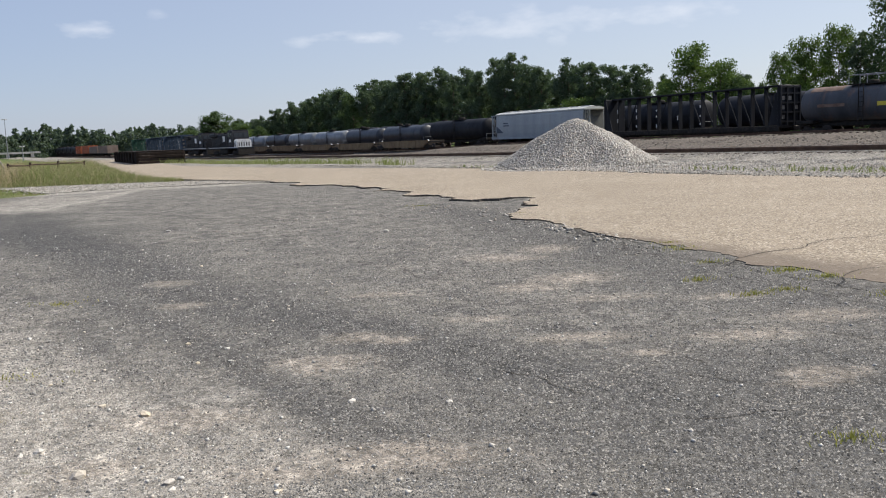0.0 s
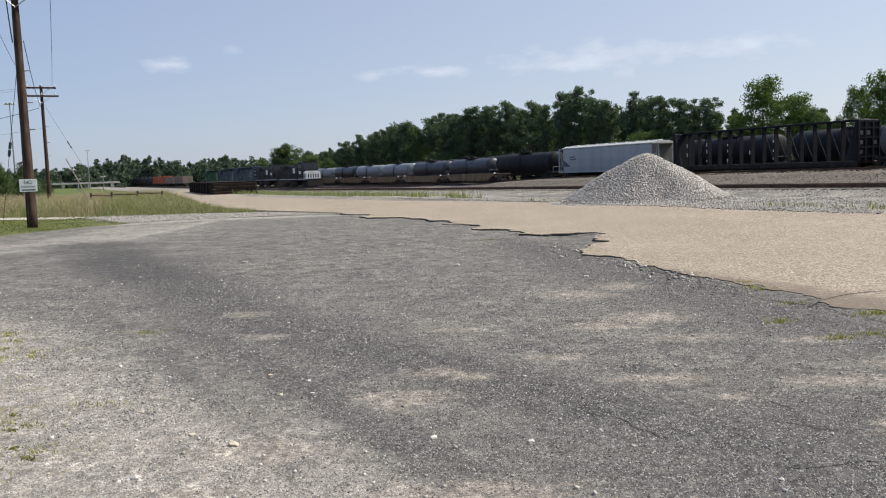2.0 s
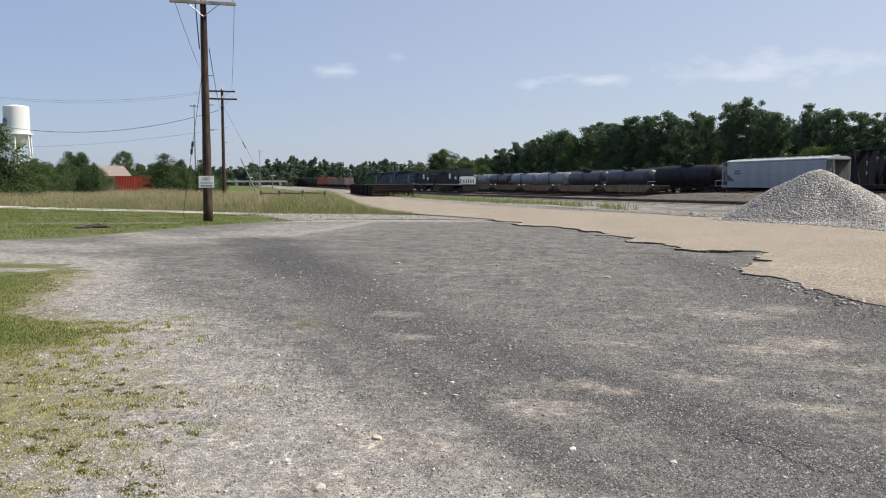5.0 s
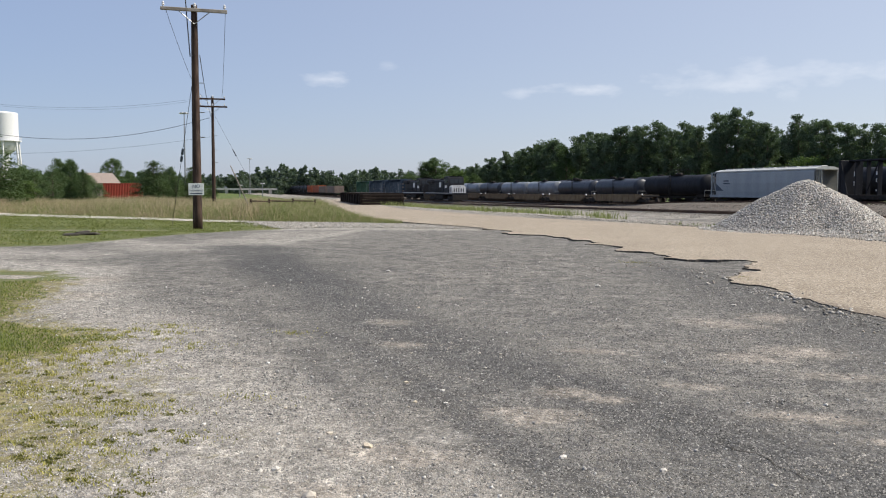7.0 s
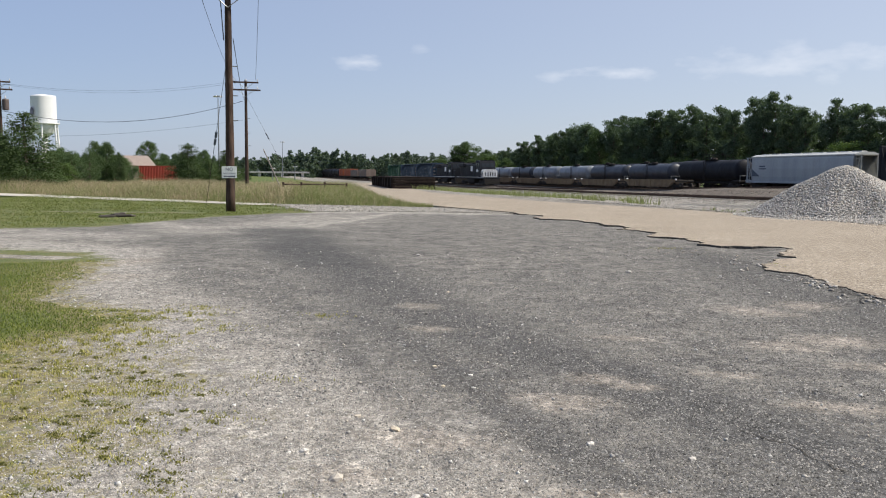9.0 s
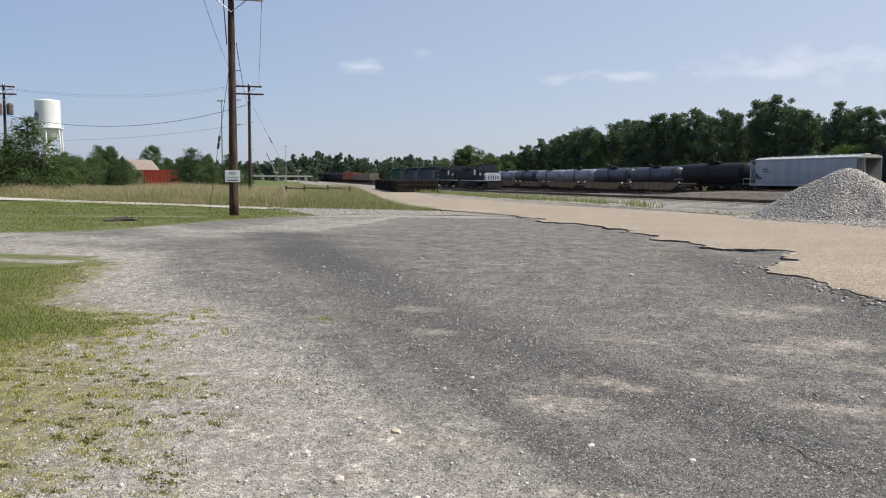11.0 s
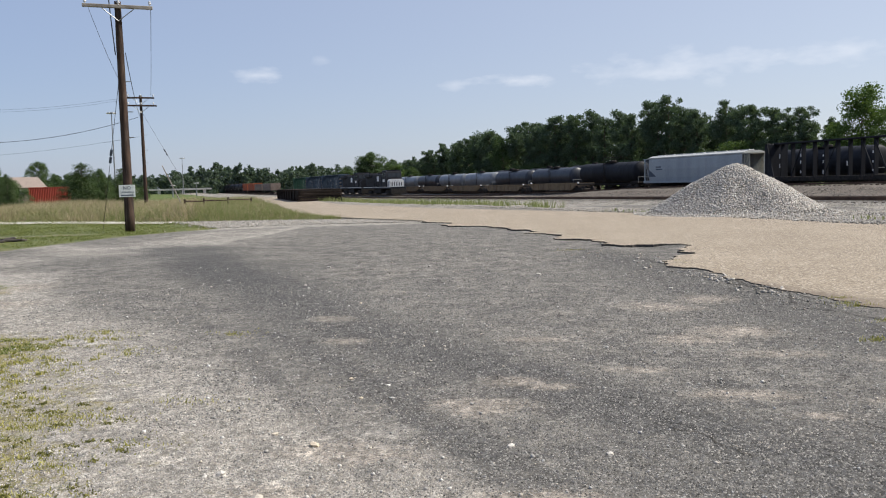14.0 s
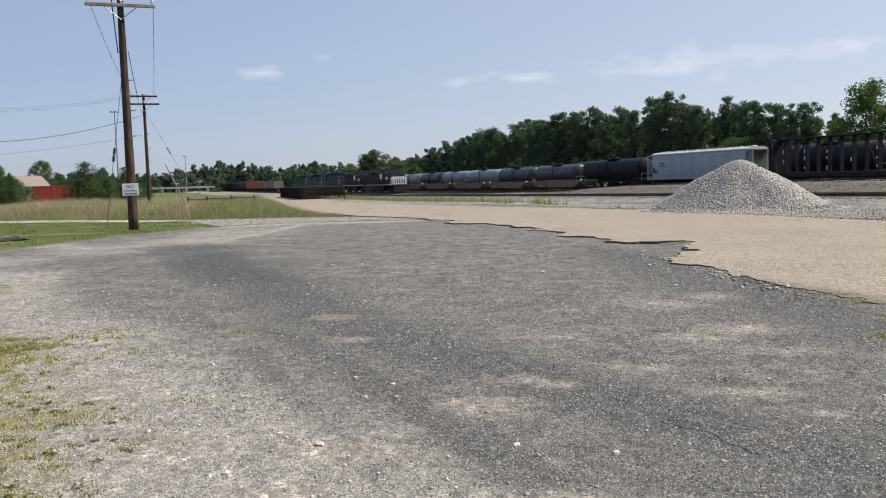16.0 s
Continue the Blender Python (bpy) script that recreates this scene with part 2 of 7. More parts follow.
def grass_sheet(name, a, b, dry, far=False):
    n = Nodes(name, 0.95)
    c = n.mix(n.ramp(n.noise(0.35, 6, 0.65), 0.35, 0.65), a, b)
    c = n.mix(n.ramp(n.noise(0.12, 5, 0.6), 0.5, 0.72), c, dry)
    c = n.mix(n.ramp(n.noise(9, 5, 0.7), 0.35, 0.7), n.mix(0.5, c, (0.02, 0.03, 0.008)), c)
    return n.done(c, n.noise(18, 5, 0.7), 0.8, 0.05)


def leaf_material(name, dark, light, through=0.25, vary=0.35, by_island=True):
    n = Nodes(name, 0.75)
    n.b.inputs["Specular IOR Level"].default_value = 0.12
    r = n.island()
    c = n.mix(r, dark, light)
    c = n.mix(n.op("MULTIPLY", n.thing(), vary), c, (0.10, 0.15, 0.025))
    n.put(c, n.b.inputs["Base Color"])
    tr = n.t.nodes.new("ShaderNodeBsdfTranslucent")
    n.put(n.mix(0.5, c, (0.12, 0.2, 0.02)), tr.inputs[0])
    ms = n.t.nodes.new("ShaderNodeMixShader")
    ms.inputs[0].default_value = through
    n.t.links.new(n.b.outputs[0], ms.inputs[1])
    n.t.links.new(tr.outputs[0], ms.inputs[2])
    n.t.links.new(ms.outputs[0], n.t.nodes["Material Output"].inputs["Surface"])
    return n.m


M_ASPHALT = asphalt_material()
M_TAN = tan_material()
M_BROKEN = plain("broken_asphalt_side", (0.05, 0.047, 0.044), (0.11, 0.10, 0.09), 9, 0.95)
M_CRACK = plain("crack_dirt", (0.028, 0.026, 0.022), (0.06, 0.052, 0.042), 8, 1.0)
M_STONE = stone_material("loose_stone", (0.30, 0.29, 0.275), (0.68, 0.66, 0.62), (0.55, 0.49, 0.41))
M_ROCK = stone_material("pale_rock", (0.46, 0.42, 0.37), (0.72, 0.68, 0.62), (0.62, 0.53, 0.40), True)
M_PILE = stone_material("crushed_granite", (0.25, 0.24, 0.222), (0.66, 0.635, 0.585), (0.52, 0.465, 0.395))
M_BSTONE = stone_material("ballast_stone", (0.12, 0.114, 0.104), (0.58, 0.55, 0.50), (0.42, 0.37, 0.305))
M_REDCRUMB = stone_material("crushed_brick", (0.26, 0.11, 0.065), (0.46, 0.22, 0.14), (0.36, 0.17, 0.10))
M_YARD = stone_material("yard_stone", (0.06, 0.053, 0.046), (0.27, 0.24, 0.205), (0.19, 0.15, 0.115))
M_BALLAST = gravel_sheet("ballast_gravel", (0.075, 0.07, 0.062), (0.36, 0.335, 0.29), 15, 0.6)
M_BALLAST_OLD = gravel_sheet("brown_ballast", (0.040, 0.034, 0.029), (0.175, 0.15, 0.125), 7, 0.0)
M_BORDER = gravel_sheet("pale_gravel", (0.17, 0.16, 0.14), (0.38, 0.36, 0.32), 14)
M_PATHG = gravel_sheet("pale_path", (0.38, 0.35, 0.30), (0.55, 0.52, 0.46), 20)
M_LAWN = grass_sheet("mown_lawn", (0.085, 0.125, 0.026), (0.12, 0.155, 0.035), (0.20, 0.185, 0.075))
M_MEADOW = grass_sheet("dry_meadow", (0.20, 0.17, 0.085), (0.12, 0.14, 0.045), (0.28, 0.22, 0.12))
M_BLADE = leaf_material("grass_blade", (0.068, 0.108, 0.020), (0.26, 0.285, 0.075), 0.3, 0.0)
M_YELLOW = leaf_material("yellow_weed", (0.22, 0.22, 0.05), (0.50, 0.45, 0.16), 0.3, 0.0)
M_DARKWEED = leaf_material("dark_weed", (0.115, 0.115, 0.036), (0.27, 0.25, 0.09), 0.25, 0.0)
M_TURF = leaf_material("turf_blade", (0.085, 0.115, 0.026), (0.21, 0.22, 0.068), 0.25, 0.0)
M_CHIP = stone_material("gravel_chip", (0.11, 0.105, 0.095), (0.46, 0.435, 0.395), (0.32, 0.285, 0.24))
M_CHIPDARK = stone_material("asphalt_chip", (0.018, 0.018, 0.018), (0.345, 0.33, 0.305), (0.105, 0.106, 0.11))
M_TALL = leaf_material("tall_green_grass", (0.19, 0.215, 0.088), (0.31, 0.315, 0.15), 0.45, 0.0)
M_SEED = leaf_material("dry_seed_heads", (0.40, 0.305, 0.205), (0.56, 0.45, 0.32), 0.45, 0.0)
# the wood's bluish haze is put into the needle colour
M_PINE = leaf_material("hazed_pine_needles", (0.044, 0.070, 0.052), (0.125, 0.165, 0.112), 0.28, 0.08)
M_OAK = leaf_material("oak_leaves", (0.040, 0.072, 0.036), (0.118, 0.166, 0.080), 0.28, 0.18)
M_LIME = leaf_material("bright_leaves", (0.055, 0.098, 0.028), (0.145, 0.205, 0.070), 0.3, 0.15)
M_CEDAR = leaf_material("cedar_leaves", (0.035, 0.062, 0.028), (0.095, 0.13, 0.06), 0.2, 0.1)
# paler, bluer leaves: the haze over the far wood is painted in
M_FARWOOD = leaf_material("hazed_far_leaves", (0.070, 0.100, 0.080), (0.120, 0.155, 0.115), 0.3, 0.1)
M_BARK = plain("bark", (0.09, 0.07, 0.052), (0.16, 0.13, 0.10), 4, 0.95)
M_POLE = plain("creosoted_pole", (0.022, 0.014, 0.011), (0.088, 0.055, 0.040), 7, 0.95, streak=1, dirt=(0.14, 0.11, 0.09))
M_ARM = plain("grey_timber", (0.22, 0.19, 0.16), (0.36, 0.33, 0.29), 4, 0.9)
M_PORC = plain("porcelain", (0.55, 0.55, 0.56), (0.75, 0.75, 0.75), 5, 0.25)
M_WIRE = plain("black_wire", (0.02, 0.02, 0.02), (0.04, 0.04, 0.04), 5, 0.6)
M_GALV = plain("galvanised_steel", (0.24, 0.25, 0.26), (0.36, 0.37, 0.38), 3, 0.45, 0.6)
M_SIGN = plain("sign_white", (0.62, 0.66, 0.64), (0.74, 0.77, 0.75), 6, 0.4)
M_INK = plain("sign_ink", (0.05, 0.07, 0.10), (0.08, 0.10, 0.14), 6, 0.5)
M_TOWER = plain("white_tank_paint", (0.74, 0.75, 0.76), (0.82, 0.82, 0.82), 0.4, 0.4, streak=1, dirt=(0.55, 0.52, 0.48), amount=0.3)
M_MURAL = plain("dark_mural_paint", (0.05, 0.06, 0.09), (0.10, 0.11, 0.16), 1, 0.5)
M_BRICK = plain("pale_house_wall", (0.42, 0.33, 0.27), (0.50, 0.41, 0.34), 3, 0.9)
M_SHINGLE = plain("tan_shingles", (0.26, 0.21, 0.18), (0.34, 0.28, 0.24), 3, 0.95)
M_REDC = plain("red_container_paint", (0.28, 0.04, 0.022), (0.36, 0.06, 0.035), 1.2, 0.55, streak=1, dirt=(0.25, 0.08, 0.05))
M_CONC = plain("concrete", (0.45, 0.44, 0.41), (0.60, 0.59, 0.56), 1.5, 0.9)
M_SLAB = plain("dark_slab", (0.035, 0.03, 0.025), (0.08, 0.07, 0.06), 3, 0.95)
M_RAIL = plain("rusty_rail", (0.07, 0.042, 0.03), (0.13, 0.08, 0.055), 2, 0.7, 0.3)
M_TIE = plain("creosote_tie", (0.035, 0.026, 0.02), (0.085, 0.066, 0.052), 3, 0.95)
M_TIMBER = plain("black_timber", (0.016, 0.012, 0.010), (0.04, 0.03, 0.024), 2, 0.95)
M_WHEEL = plain("wheel_steel", (0.035, 0.03, 0.028), (0.075, 0.06, 0.05), 4, 0.7, 0.4)
M_UNDER = plain("underframe_black", (0.018, 0.017, 0.016), (0.04, 0.036, 0.033), 3, 0.8, dirt=(0.09, 0.06, 0.04))
M_BLACKC = plain("black_car_paint", (0.011, 0.012, 0.016), (0.022, 0.024, 0.030), 1, 0.6, streak=1, dirt=(0.046, 0.046, 0.050), amount=0.4)
M_GREYTANK = plain("dark_blue_grey_tank_paint", (0.026, 0.032, 0.044), (0.046, 0.054, 0.070), 1, 0.42, streak=1, dirt=(0.075, 0.07, 0.07), amount=0.4)
M_SILVER = plain("pale_tank_paint", (0.17, 0.19, 0.21), (0.24, 0.26, 0.285), 1, 0.4, streak=1, dirt=(0.14, 0.13, 0.125), amount=0.4)
M_RUSTTANK = plain("rust_stained_tank", (0.045, 0.050, 0.062), (0.085, 0.090, 0.102), 0.8, 0.55, streak=1, dirt=(0.17, 0.095, 0.06), amount=0.6)
# sun on the tank's right end is put into this paler colour
M_TANKEND = plain("sunlit_tank_end", (0.22, 0.205, 0.195), (0.34, 0.31, 0.285), 1.5, 0.55, dirt=(0.16, 0.10, 0.07))
M_RUST = plain("rust_paint", (0.13, 0.085, 0.068), (0.25, 0.175, 0.14), 1.5, 0.8)
M_HOPPER = plain("light_grey_hopper", (0.30, 0.335, 0.36), (0.375, 0.41, 0.43), 0.6, 0.5, streak=1, dirt=(0.23, 0.23, 0.22), amount=0.5)
M_HOPROOF = plain("hopper_roof", (0.40, 0.415, 0.41), (0.50, 0.505, 0.49), 1, 0.5, dirt=(0.28, 0.27, 0.24))
# yellowish sunlight on the hopper's right end, put into its paint
M_HOPEND = plain("hopper_end_sunlit_cream", (0.40, 0.39, 0.32), (0.48, 0.46, 0.39), 2, 0.6, dirt=(0.2, 0.17, 0.13))
M_YELLOWBOX = plain("yellow_boxcar_paint", (0.25, 0.130, 0.028), (0.33, 0.180, 0.043), 0.8, 0.55, streak=1, dirt=(0.15, 0.085, 0.04), amount=0.5)
M_PURPLE = plain("purple_spray_paint", (0.14, 0.09, 0.36), (0.24, 0.16, 0.50), 2, 0.6)
M_PALE = plain("pale_spray_paint", (0.45, 0.42, 0.62), (0.60, 0.56, 0.72), 2, 0.6)
M_LABEL = plain("yellow_label", (0.62, 0.50, 0.05), (0.70, 0.58, 0.08), 3, 0.5)
M_WHITE = plain("white_paint", (0.70, 0.70, 0.69), (0.80, 0.80, 0.79), 2, 0.45)
M_LUMBERBLUE = plain("blue_steel", (0.022, 0.040, 0.065), (0.042, 0.066, 0.10), 1, 0.6)
M_GREENCAR = plain("green_car_paint", (0.014, 0.055, 0.035), (0.028, 0.085, 0.055), 1, 0.6)
M_ORANGE = plain("orange_car_paint", (0.36, 0.085, 0.03), (0.44, 0.13, 0.06), 1, 0.6)
M_BROWNCAR = plain("brown_car_paint", (0.20, 0.15, 0.12), (0.28, 0.22, 0.18), 1, 0.7)
M_FLATYEL = plain("tan_flatcar_side", (0.15, 0.10, 0.055), (0.23, 0.165, 0.09), 1, 0.7, dirt=(0.14, 0.09, 0.06))
M_GLASS = plain("dark_glass", (0.02, 0.025, 0.03), (0.03, 0.035, 0.04), 2, 0.12)
M_CAN = plain("transformer_grey", (0.09, 0.07, 0.065), (0.14, 0.11, 0.10), 4, 0.6)
for m in (M_BLACKC, M_UNDER, M_TIMBER, M_TIE):
    m.node_tree.nodes["Principled BSDF"].inputs["Specular IOR Level"].default_value = 0.12


# ---- mesh helpers ----
class Shape:
    """Collects verts and faces for one mesh."""
    def __init__(self):
        self.v, self.f = [], []

    def add(self, verts, faces):
        k = len(self.v)
        self.v += [tuple(p) for p in verts]
        self.f += [tuple(k + i for i in f) for f in faces]
        return self

    def box(self, c, size, turn=(0, 0, 0), bevel=0.0):
        """A box with its vertical and long edges chamfered when bevel is given."""
        x, y, z = (s / 2 for s in size)
        m = pose(*c, *turn)
        if bevel:
            b = min(bevel, x * 0.9, y * 0.9, z * 0.9)
            ring = [(-x + b, -y), (x - b, -y), (x, -y + b), (x, y - b), (x - b, y), (-x + b, y), (-x, y - b), (-x, -y + b)]
            inner = [(px * (x - b) / x, py * (y - b) / y) for px, py in ring]
            vs = [(px, py, h) for h, rr in ((-z, inner), (-z + b, ring), (z - b, ring), (z, inner)) for px, py in rr]
            fs = [tuple(range(7, -1, -1)), tuple(range(24, 32))]
            fs += [(8 * k + i, 8 * k + (i + 1) % 8, 8 * k + 8 + (i + 1) % 8, 8 * k + 8 + i) for k in range(3) for i in range(8)]
        else:
            vs = [(sx * x, sy * y, sz * z) for sz in (-1, 1) for sx, sy in ((-1, -1), (1, -1), (1, 1), (-1, 1))]
            fs = [(3, 2, 1, 0), (4, 5, 6, 7), (0, 1, 5, 4), (1, 2, 6, 5), (2, 3, 7, 6), (3, 0, 4, 7)]
        return self.add([m @ Vector(p) for p in vs], fs)

    def tube(self, a, b, r1, r2=None, n=10, caps=True):
        a, b = Vector(a), Vector(b)
        r2 = r1 if r2 is None else r2
        d = (b - a).normalized()
        u = d.orthogonal().normalized()
        w = d.cross(u)
        vs = [p + (u * math.cos(2 * math.pi * i / n) + w * math.sin(2 * math.pi * i / n)) * r for p, r in ((a, r1), (b, r2)) for i in range(n)]
        fs = [(i, (i + 1) % n, n + (i + 1) % n, n + i) for i in range(n)]
        if caps:
            fs += [tuple(range(n - 1, -1, -1)), tuple(range(n, 2 * n))]
        return self.add(vs, fs)

    def lathe(self, profile, n=20, m=None):
        """Turns (radius, height) pairs round the local z axis."""
        m = m or Matrix()
        vs = [m @ Vector((r * math.cos(2 * math.pi * i / n), r * math.sin(2 * math.pi * i / n), h)) for r, h in profile for i in range(n)]
        fs = [(k * n + i, k * n + (i + 1) % n, (k + 1) * n + (i + 1) % n, (k + 1) * n + i) for k in range(len(profile) - 1) for i in range(n)]
        fs += [tuple(range(n - 1, -1, -1)), tuple(range((len(profile) - 1) * n, len(profile) * n))]
        return self.add(vs, fs)

    def prism(self, outline, y0, y1):
        """An outline in x, z pushed along y."""
        n = len(outline)
        vs = [(x, y, z) for y in (y0, y1) for x, z in outline]
        fs = [tuple(range(n)), tuple(range(2 * n - 1, n - 1, -1))] + [(i, n + i, n + (i + 1) % n, (i + 1) % n) for i in range(n)]
        return self.add(vs, fs)

    def sweep(self, outline, x0, x1):
        """An outline in y, z pushed along x."""
        n = len(outline)
        vs = [(x, y, z) for x in (x0, x1) for y, z in outline]
        fs = [tuple(range(n - 1, -1, -1)), tuple(range(n, 2 * n))] + [(i, (i + 1) % n, n + (i + 1) % n, n + i) for i in range(n)]
        return self.add(vs, fs)

    def mesh(self, name, mat, smooth=False):
        me = bpy.data.meshes.new(name)
        me.from_pydata(self.v, [], self.f)
        me.materials.append(mat)
        if smooth:
            me.polygons.foreach_set("use_smooth", [True] * len(me.polygons))
        me.update()
        return me


def part(name, shape, mat, parent=None, label="", smooth=False, kind=""):
    me = shape if isinstance(shape, bpy.types.Mesh) else shape.mesh(name, mat, smooth)
    ob = new(name, me)
    if parent:
        ob.parent = parent
    return tagged(ob, label, kind=kind)


def thing(name, label, category, group="", m=None):
    ob = new(name)
    ob.empty_display_size = 0.2
    if m:
        ob.matrix_basis = m
    return tagged(ob, label, category, group)


def np_mesh(name, verts, faces, mat):
    """A mesh of quads or triangles from arrays."""
    me = bpy.data.meshes.new(name)
    verts, faces = np.asarray(verts, np.float32), np.asarray(faces, np.int32)
    k = faces.shape[1]
    me.vertices.add(len(verts))
    me.vertices.foreach_set("co", verts.ravel())
    me.loops.add(faces.size)
    me.loops.foreach_set("vertex_index", faces.ravel())
    me.polygons.add(len(faces))
    me.polygons.foreach_set("loop_start", np.arange(0, faces.size, k, dtype=np.int32))
    me.update(calc_edges=True)
    me.materials.append(mat)
    return me


def inside(px, py, poly):
    px, py = np.asarray(px), np.asarray(py)
    r = np.zeros(px.shape, bool)
    for (x1, y1), (x2, y2) in zip(poly, poly[1:] + poly[:1]):
        with np.errstate(divide="ignore", invalid="ignore"):
            cross = (x2 - x1) * (py - y1) / ((y2 - y1) or 1e-9) + x1
        r ^= ((y1 > py) != (y2 > py)) & (px < cross)
    return r


def line_dist(px, py, pts, closed=False):
    px, py = np.asarray(px, float), np.asarray(py, float)
    best = np.full(px.shape, 1e9)
    for (x1, y1), (x2, y2) in zip(pts, pts[1:] + (pts[:1] if closed else [])):
        dx, dy = x2 - x1, y2 - y1
        t = np.clip(((px - x1) * dx + (py - y1) * dy) / (dx * dx + dy * dy + 1e-9), 0, 1)
        best = np.minimum(best, np.hypot(px - x1 - t * dx, py - y1 - t * dy))
    return best


def signed(px, py, poly):
    d = line_dist(px, py, poly, True)
    return np.where(inside(px, py, poly), d, -d)


def ragged(pts, depth, rough, rng):
    """A polyline broken into smaller crooked steps."""
    for _ in range(depth):
        out = []
        for (x1, y1), (x2, y2) in zip(pts, pts[1:]):
            l = math.hypot(x2 - x1, y2 - y1)
            k = rng.uniform(-rough, rough) * l
            out += [(x1, y1), ((x1 + x2) / 2 - (y2 - y1) / (l + 1e-9) * k, (y1 + y2) / 2 + (x2 - x1) / (l + 1e-9) * k)]
        pts = out + [pts[-1]]
    return pts


def ribbon(pts, width, z, rng, taper=True):
    """A thin crooked strip along a line."""
    vs, fs = [], []
    for i, (x, y) in enumerate(pts):
        a, b = pts[max(i - 1, 0)], pts[min(i + 1, len(pts) - 1)]
        dx, dy = b[0] - a[0], b[1] - a[1]
        l = math.hypot(dx, dy) + 1e-9
        w = width * rng.uniform(0.35, 1.0) * (0.25 if taper and i in (0, len(pts) - 1) else 1)
        vs += [(x - dy / l * w / 2, y + dx / l * w / 2, z), (x + dy / l * w / 2, y - dx / l * w / 2, z)]
        if i:
            k = 2 * i
            fs.append((k - 2, k - 1, k + 1, k))
    s = Shape()
    return s.add(vs, fs)


def sheet(name, poly, z, mat, label, category, step=0):
    """A flat polygon of the setting."""
    bm = bmesh.new()
    f = bm.faces.new([bm.verts.new((x, y, z)) for x, y in poly])
    if f.normal.z < 0:
        f.normal_flip()
    bmesh.ops.triangulate(bm, faces=[f])
    bm.normal_update()
    for f in bm.faces:
        if f.normal.z < 0:
            f.normal_flip()
    me = bpy.data.meshes.new(name)
    bm.to_mesh(me)
    bm.free()
    me.materials.append(mat)
    return tagged(new(name, me), label, category, kind="structure")


# pebble shapes: distorted octahedra and cubes, as arrays
OCT = np.array([(1, 0, 0), (0, 1, 0), (-1, 0, 0), (0, -1, 0), (0, 0, 1), (0, 0, -1)], float)
OCT_F = np.array([(0, 1, 4), (1, 2, 4), (2, 3, 4), (3, 0, 4), (1, 0, 5), (2, 1, 5), (3, 2, 5), (0, 3, 5)])
CUB = np.array([(-1, -1, -1), (1, -1, -1), (1, 1, -1), (-1, 1, -1), (-1, -1, 1), (1, -1, 1), (1, 1, 1), (-1, 1, 1)], float) * 0.62
CUB_F = np.array([(0, 2, 1), (0, 3, 2), (4, 5, 6), (4, 6, 7), (0, 1, 5), (0, 5, 4), (1, 2, 6), (1, 6, 5), (2, 3, 7), (2, 7, 6), (3, 0, 4), (3, 4, 7)])


def stones(name, places, sizes, mat, rng, flat=0.7, cubes=True):
    """Many loose stones as one mesh; each is an island of its own."""
    base, fac = (CUB, CUB_F) if cubes else (OCT, OCT_F)
    n, k = len(places), len(base)
    v = base[None] * (1 + rng.uniform(-0.38, 0.38, (n, k, 3)))
    q = rng.normal(size=(n, 4))
    q /= np.linalg.norm(q, axis=1, keepdims=True)
    w, x, y, z = q.T
    R = np.stack([np.stack([1 - 2 * (y * y + z * z), 2 * (x * y - z * w), 2 * (x * z + y * w)], -1),
                  np.stack([2 * (x * y + z * w), 1 - 2 * (x * x + z * z), 2 * (y * z - x * w)], -1),
                  np.stack([2 * (x * z - y * w), 2 * (y * z + x * w), 1 - 2 * (x * x + y * y)], -1)], 1)
    v = np.einsum("nij,nkj->nki", R, v) * np.array([1, 1, flat]) * np.asarray(sizes)[:, None, None]
    v += np.asarray(places)[:, None, :]
    f = fac[None] + (np.arange(n) * k)[:, None, None]
    return np_mesh(name, v.reshape(-1, 3), f.reshape(-1, 3), mat)


def blades(name, places, heights, widths, mat, rng, lean=0.35):
    """Grass blades: a bent strip of two faces each."""
    n = len(places)
    p = np.asarray(places, float)
    a = rng.uniform(0, 2 * np.pi, n)
    b = rng.uniform(0, 2 * np.pi, n)
    l = rng.uniform(0, lean, n) * heights
    side = np.stack([np.cos(a), np.sin(a), np.zeros(n)], -1) * np.asarray(widths)[:, None] / 2
    out = np.stack([np.cos(b), np.sin(b), np.zeros(n)], -1) * l[:, None]
    up = np.stack([np.zeros(n), np.zeros(n), heights], -1)
    v = np.stack([p - side, p + side, p + side * 0.8 + up * 0.55 + out * 0.35, p - side * 0.8 + up * 0.55 + out * 0.35,
                  p + side * 0.15 + up + out, p - side * 0.15 + up + out], 1)
    k = np.arange(n)[:, None] * 6
    f = np.concatenate([k + np.array([[0, 1, 2, 3]]), k + np.array([[3, 2, 4, 5]])], 0)
    return np_mesh(name, v.reshape(-1, 3), f, mat)


rng = np.random.default_rng(7)
prng = random.Random(5)

# ---- the railway's own axes: s along the tracks, q across them, away from the lot ----
TX, TY = 0.5, -0.8660254
NX, NY = 0.8660254, 0.5


def grade(s, q=20.0):
    """Height of the yard along and across the tracks: it falls away leftwards; one track lies on a low bank."""
    s, q = np.asarray(s, float), np.asarray(q, float)
    bank = 0.55 * np.exp(-((q - 56.4) / 3.1) ** 4) * np.clip((s + 108) / 20, 0, 1)
    return np.clip(-0.22 + 0.0075 * (s + 51), -0.8, 0.22) + bank


def yard(s, q, z=0.0):
    return (q * NX + s * TX, q * NY + s * TY, z)


def on_track(s, q, top=0.42):
    """The pose of a rail vehicle whose middle is at s on the track at q."""
    return pose(q * NX + s * TX, q * NY + s * TY, float(grade(s, q)) + top, 0, 0, -60)


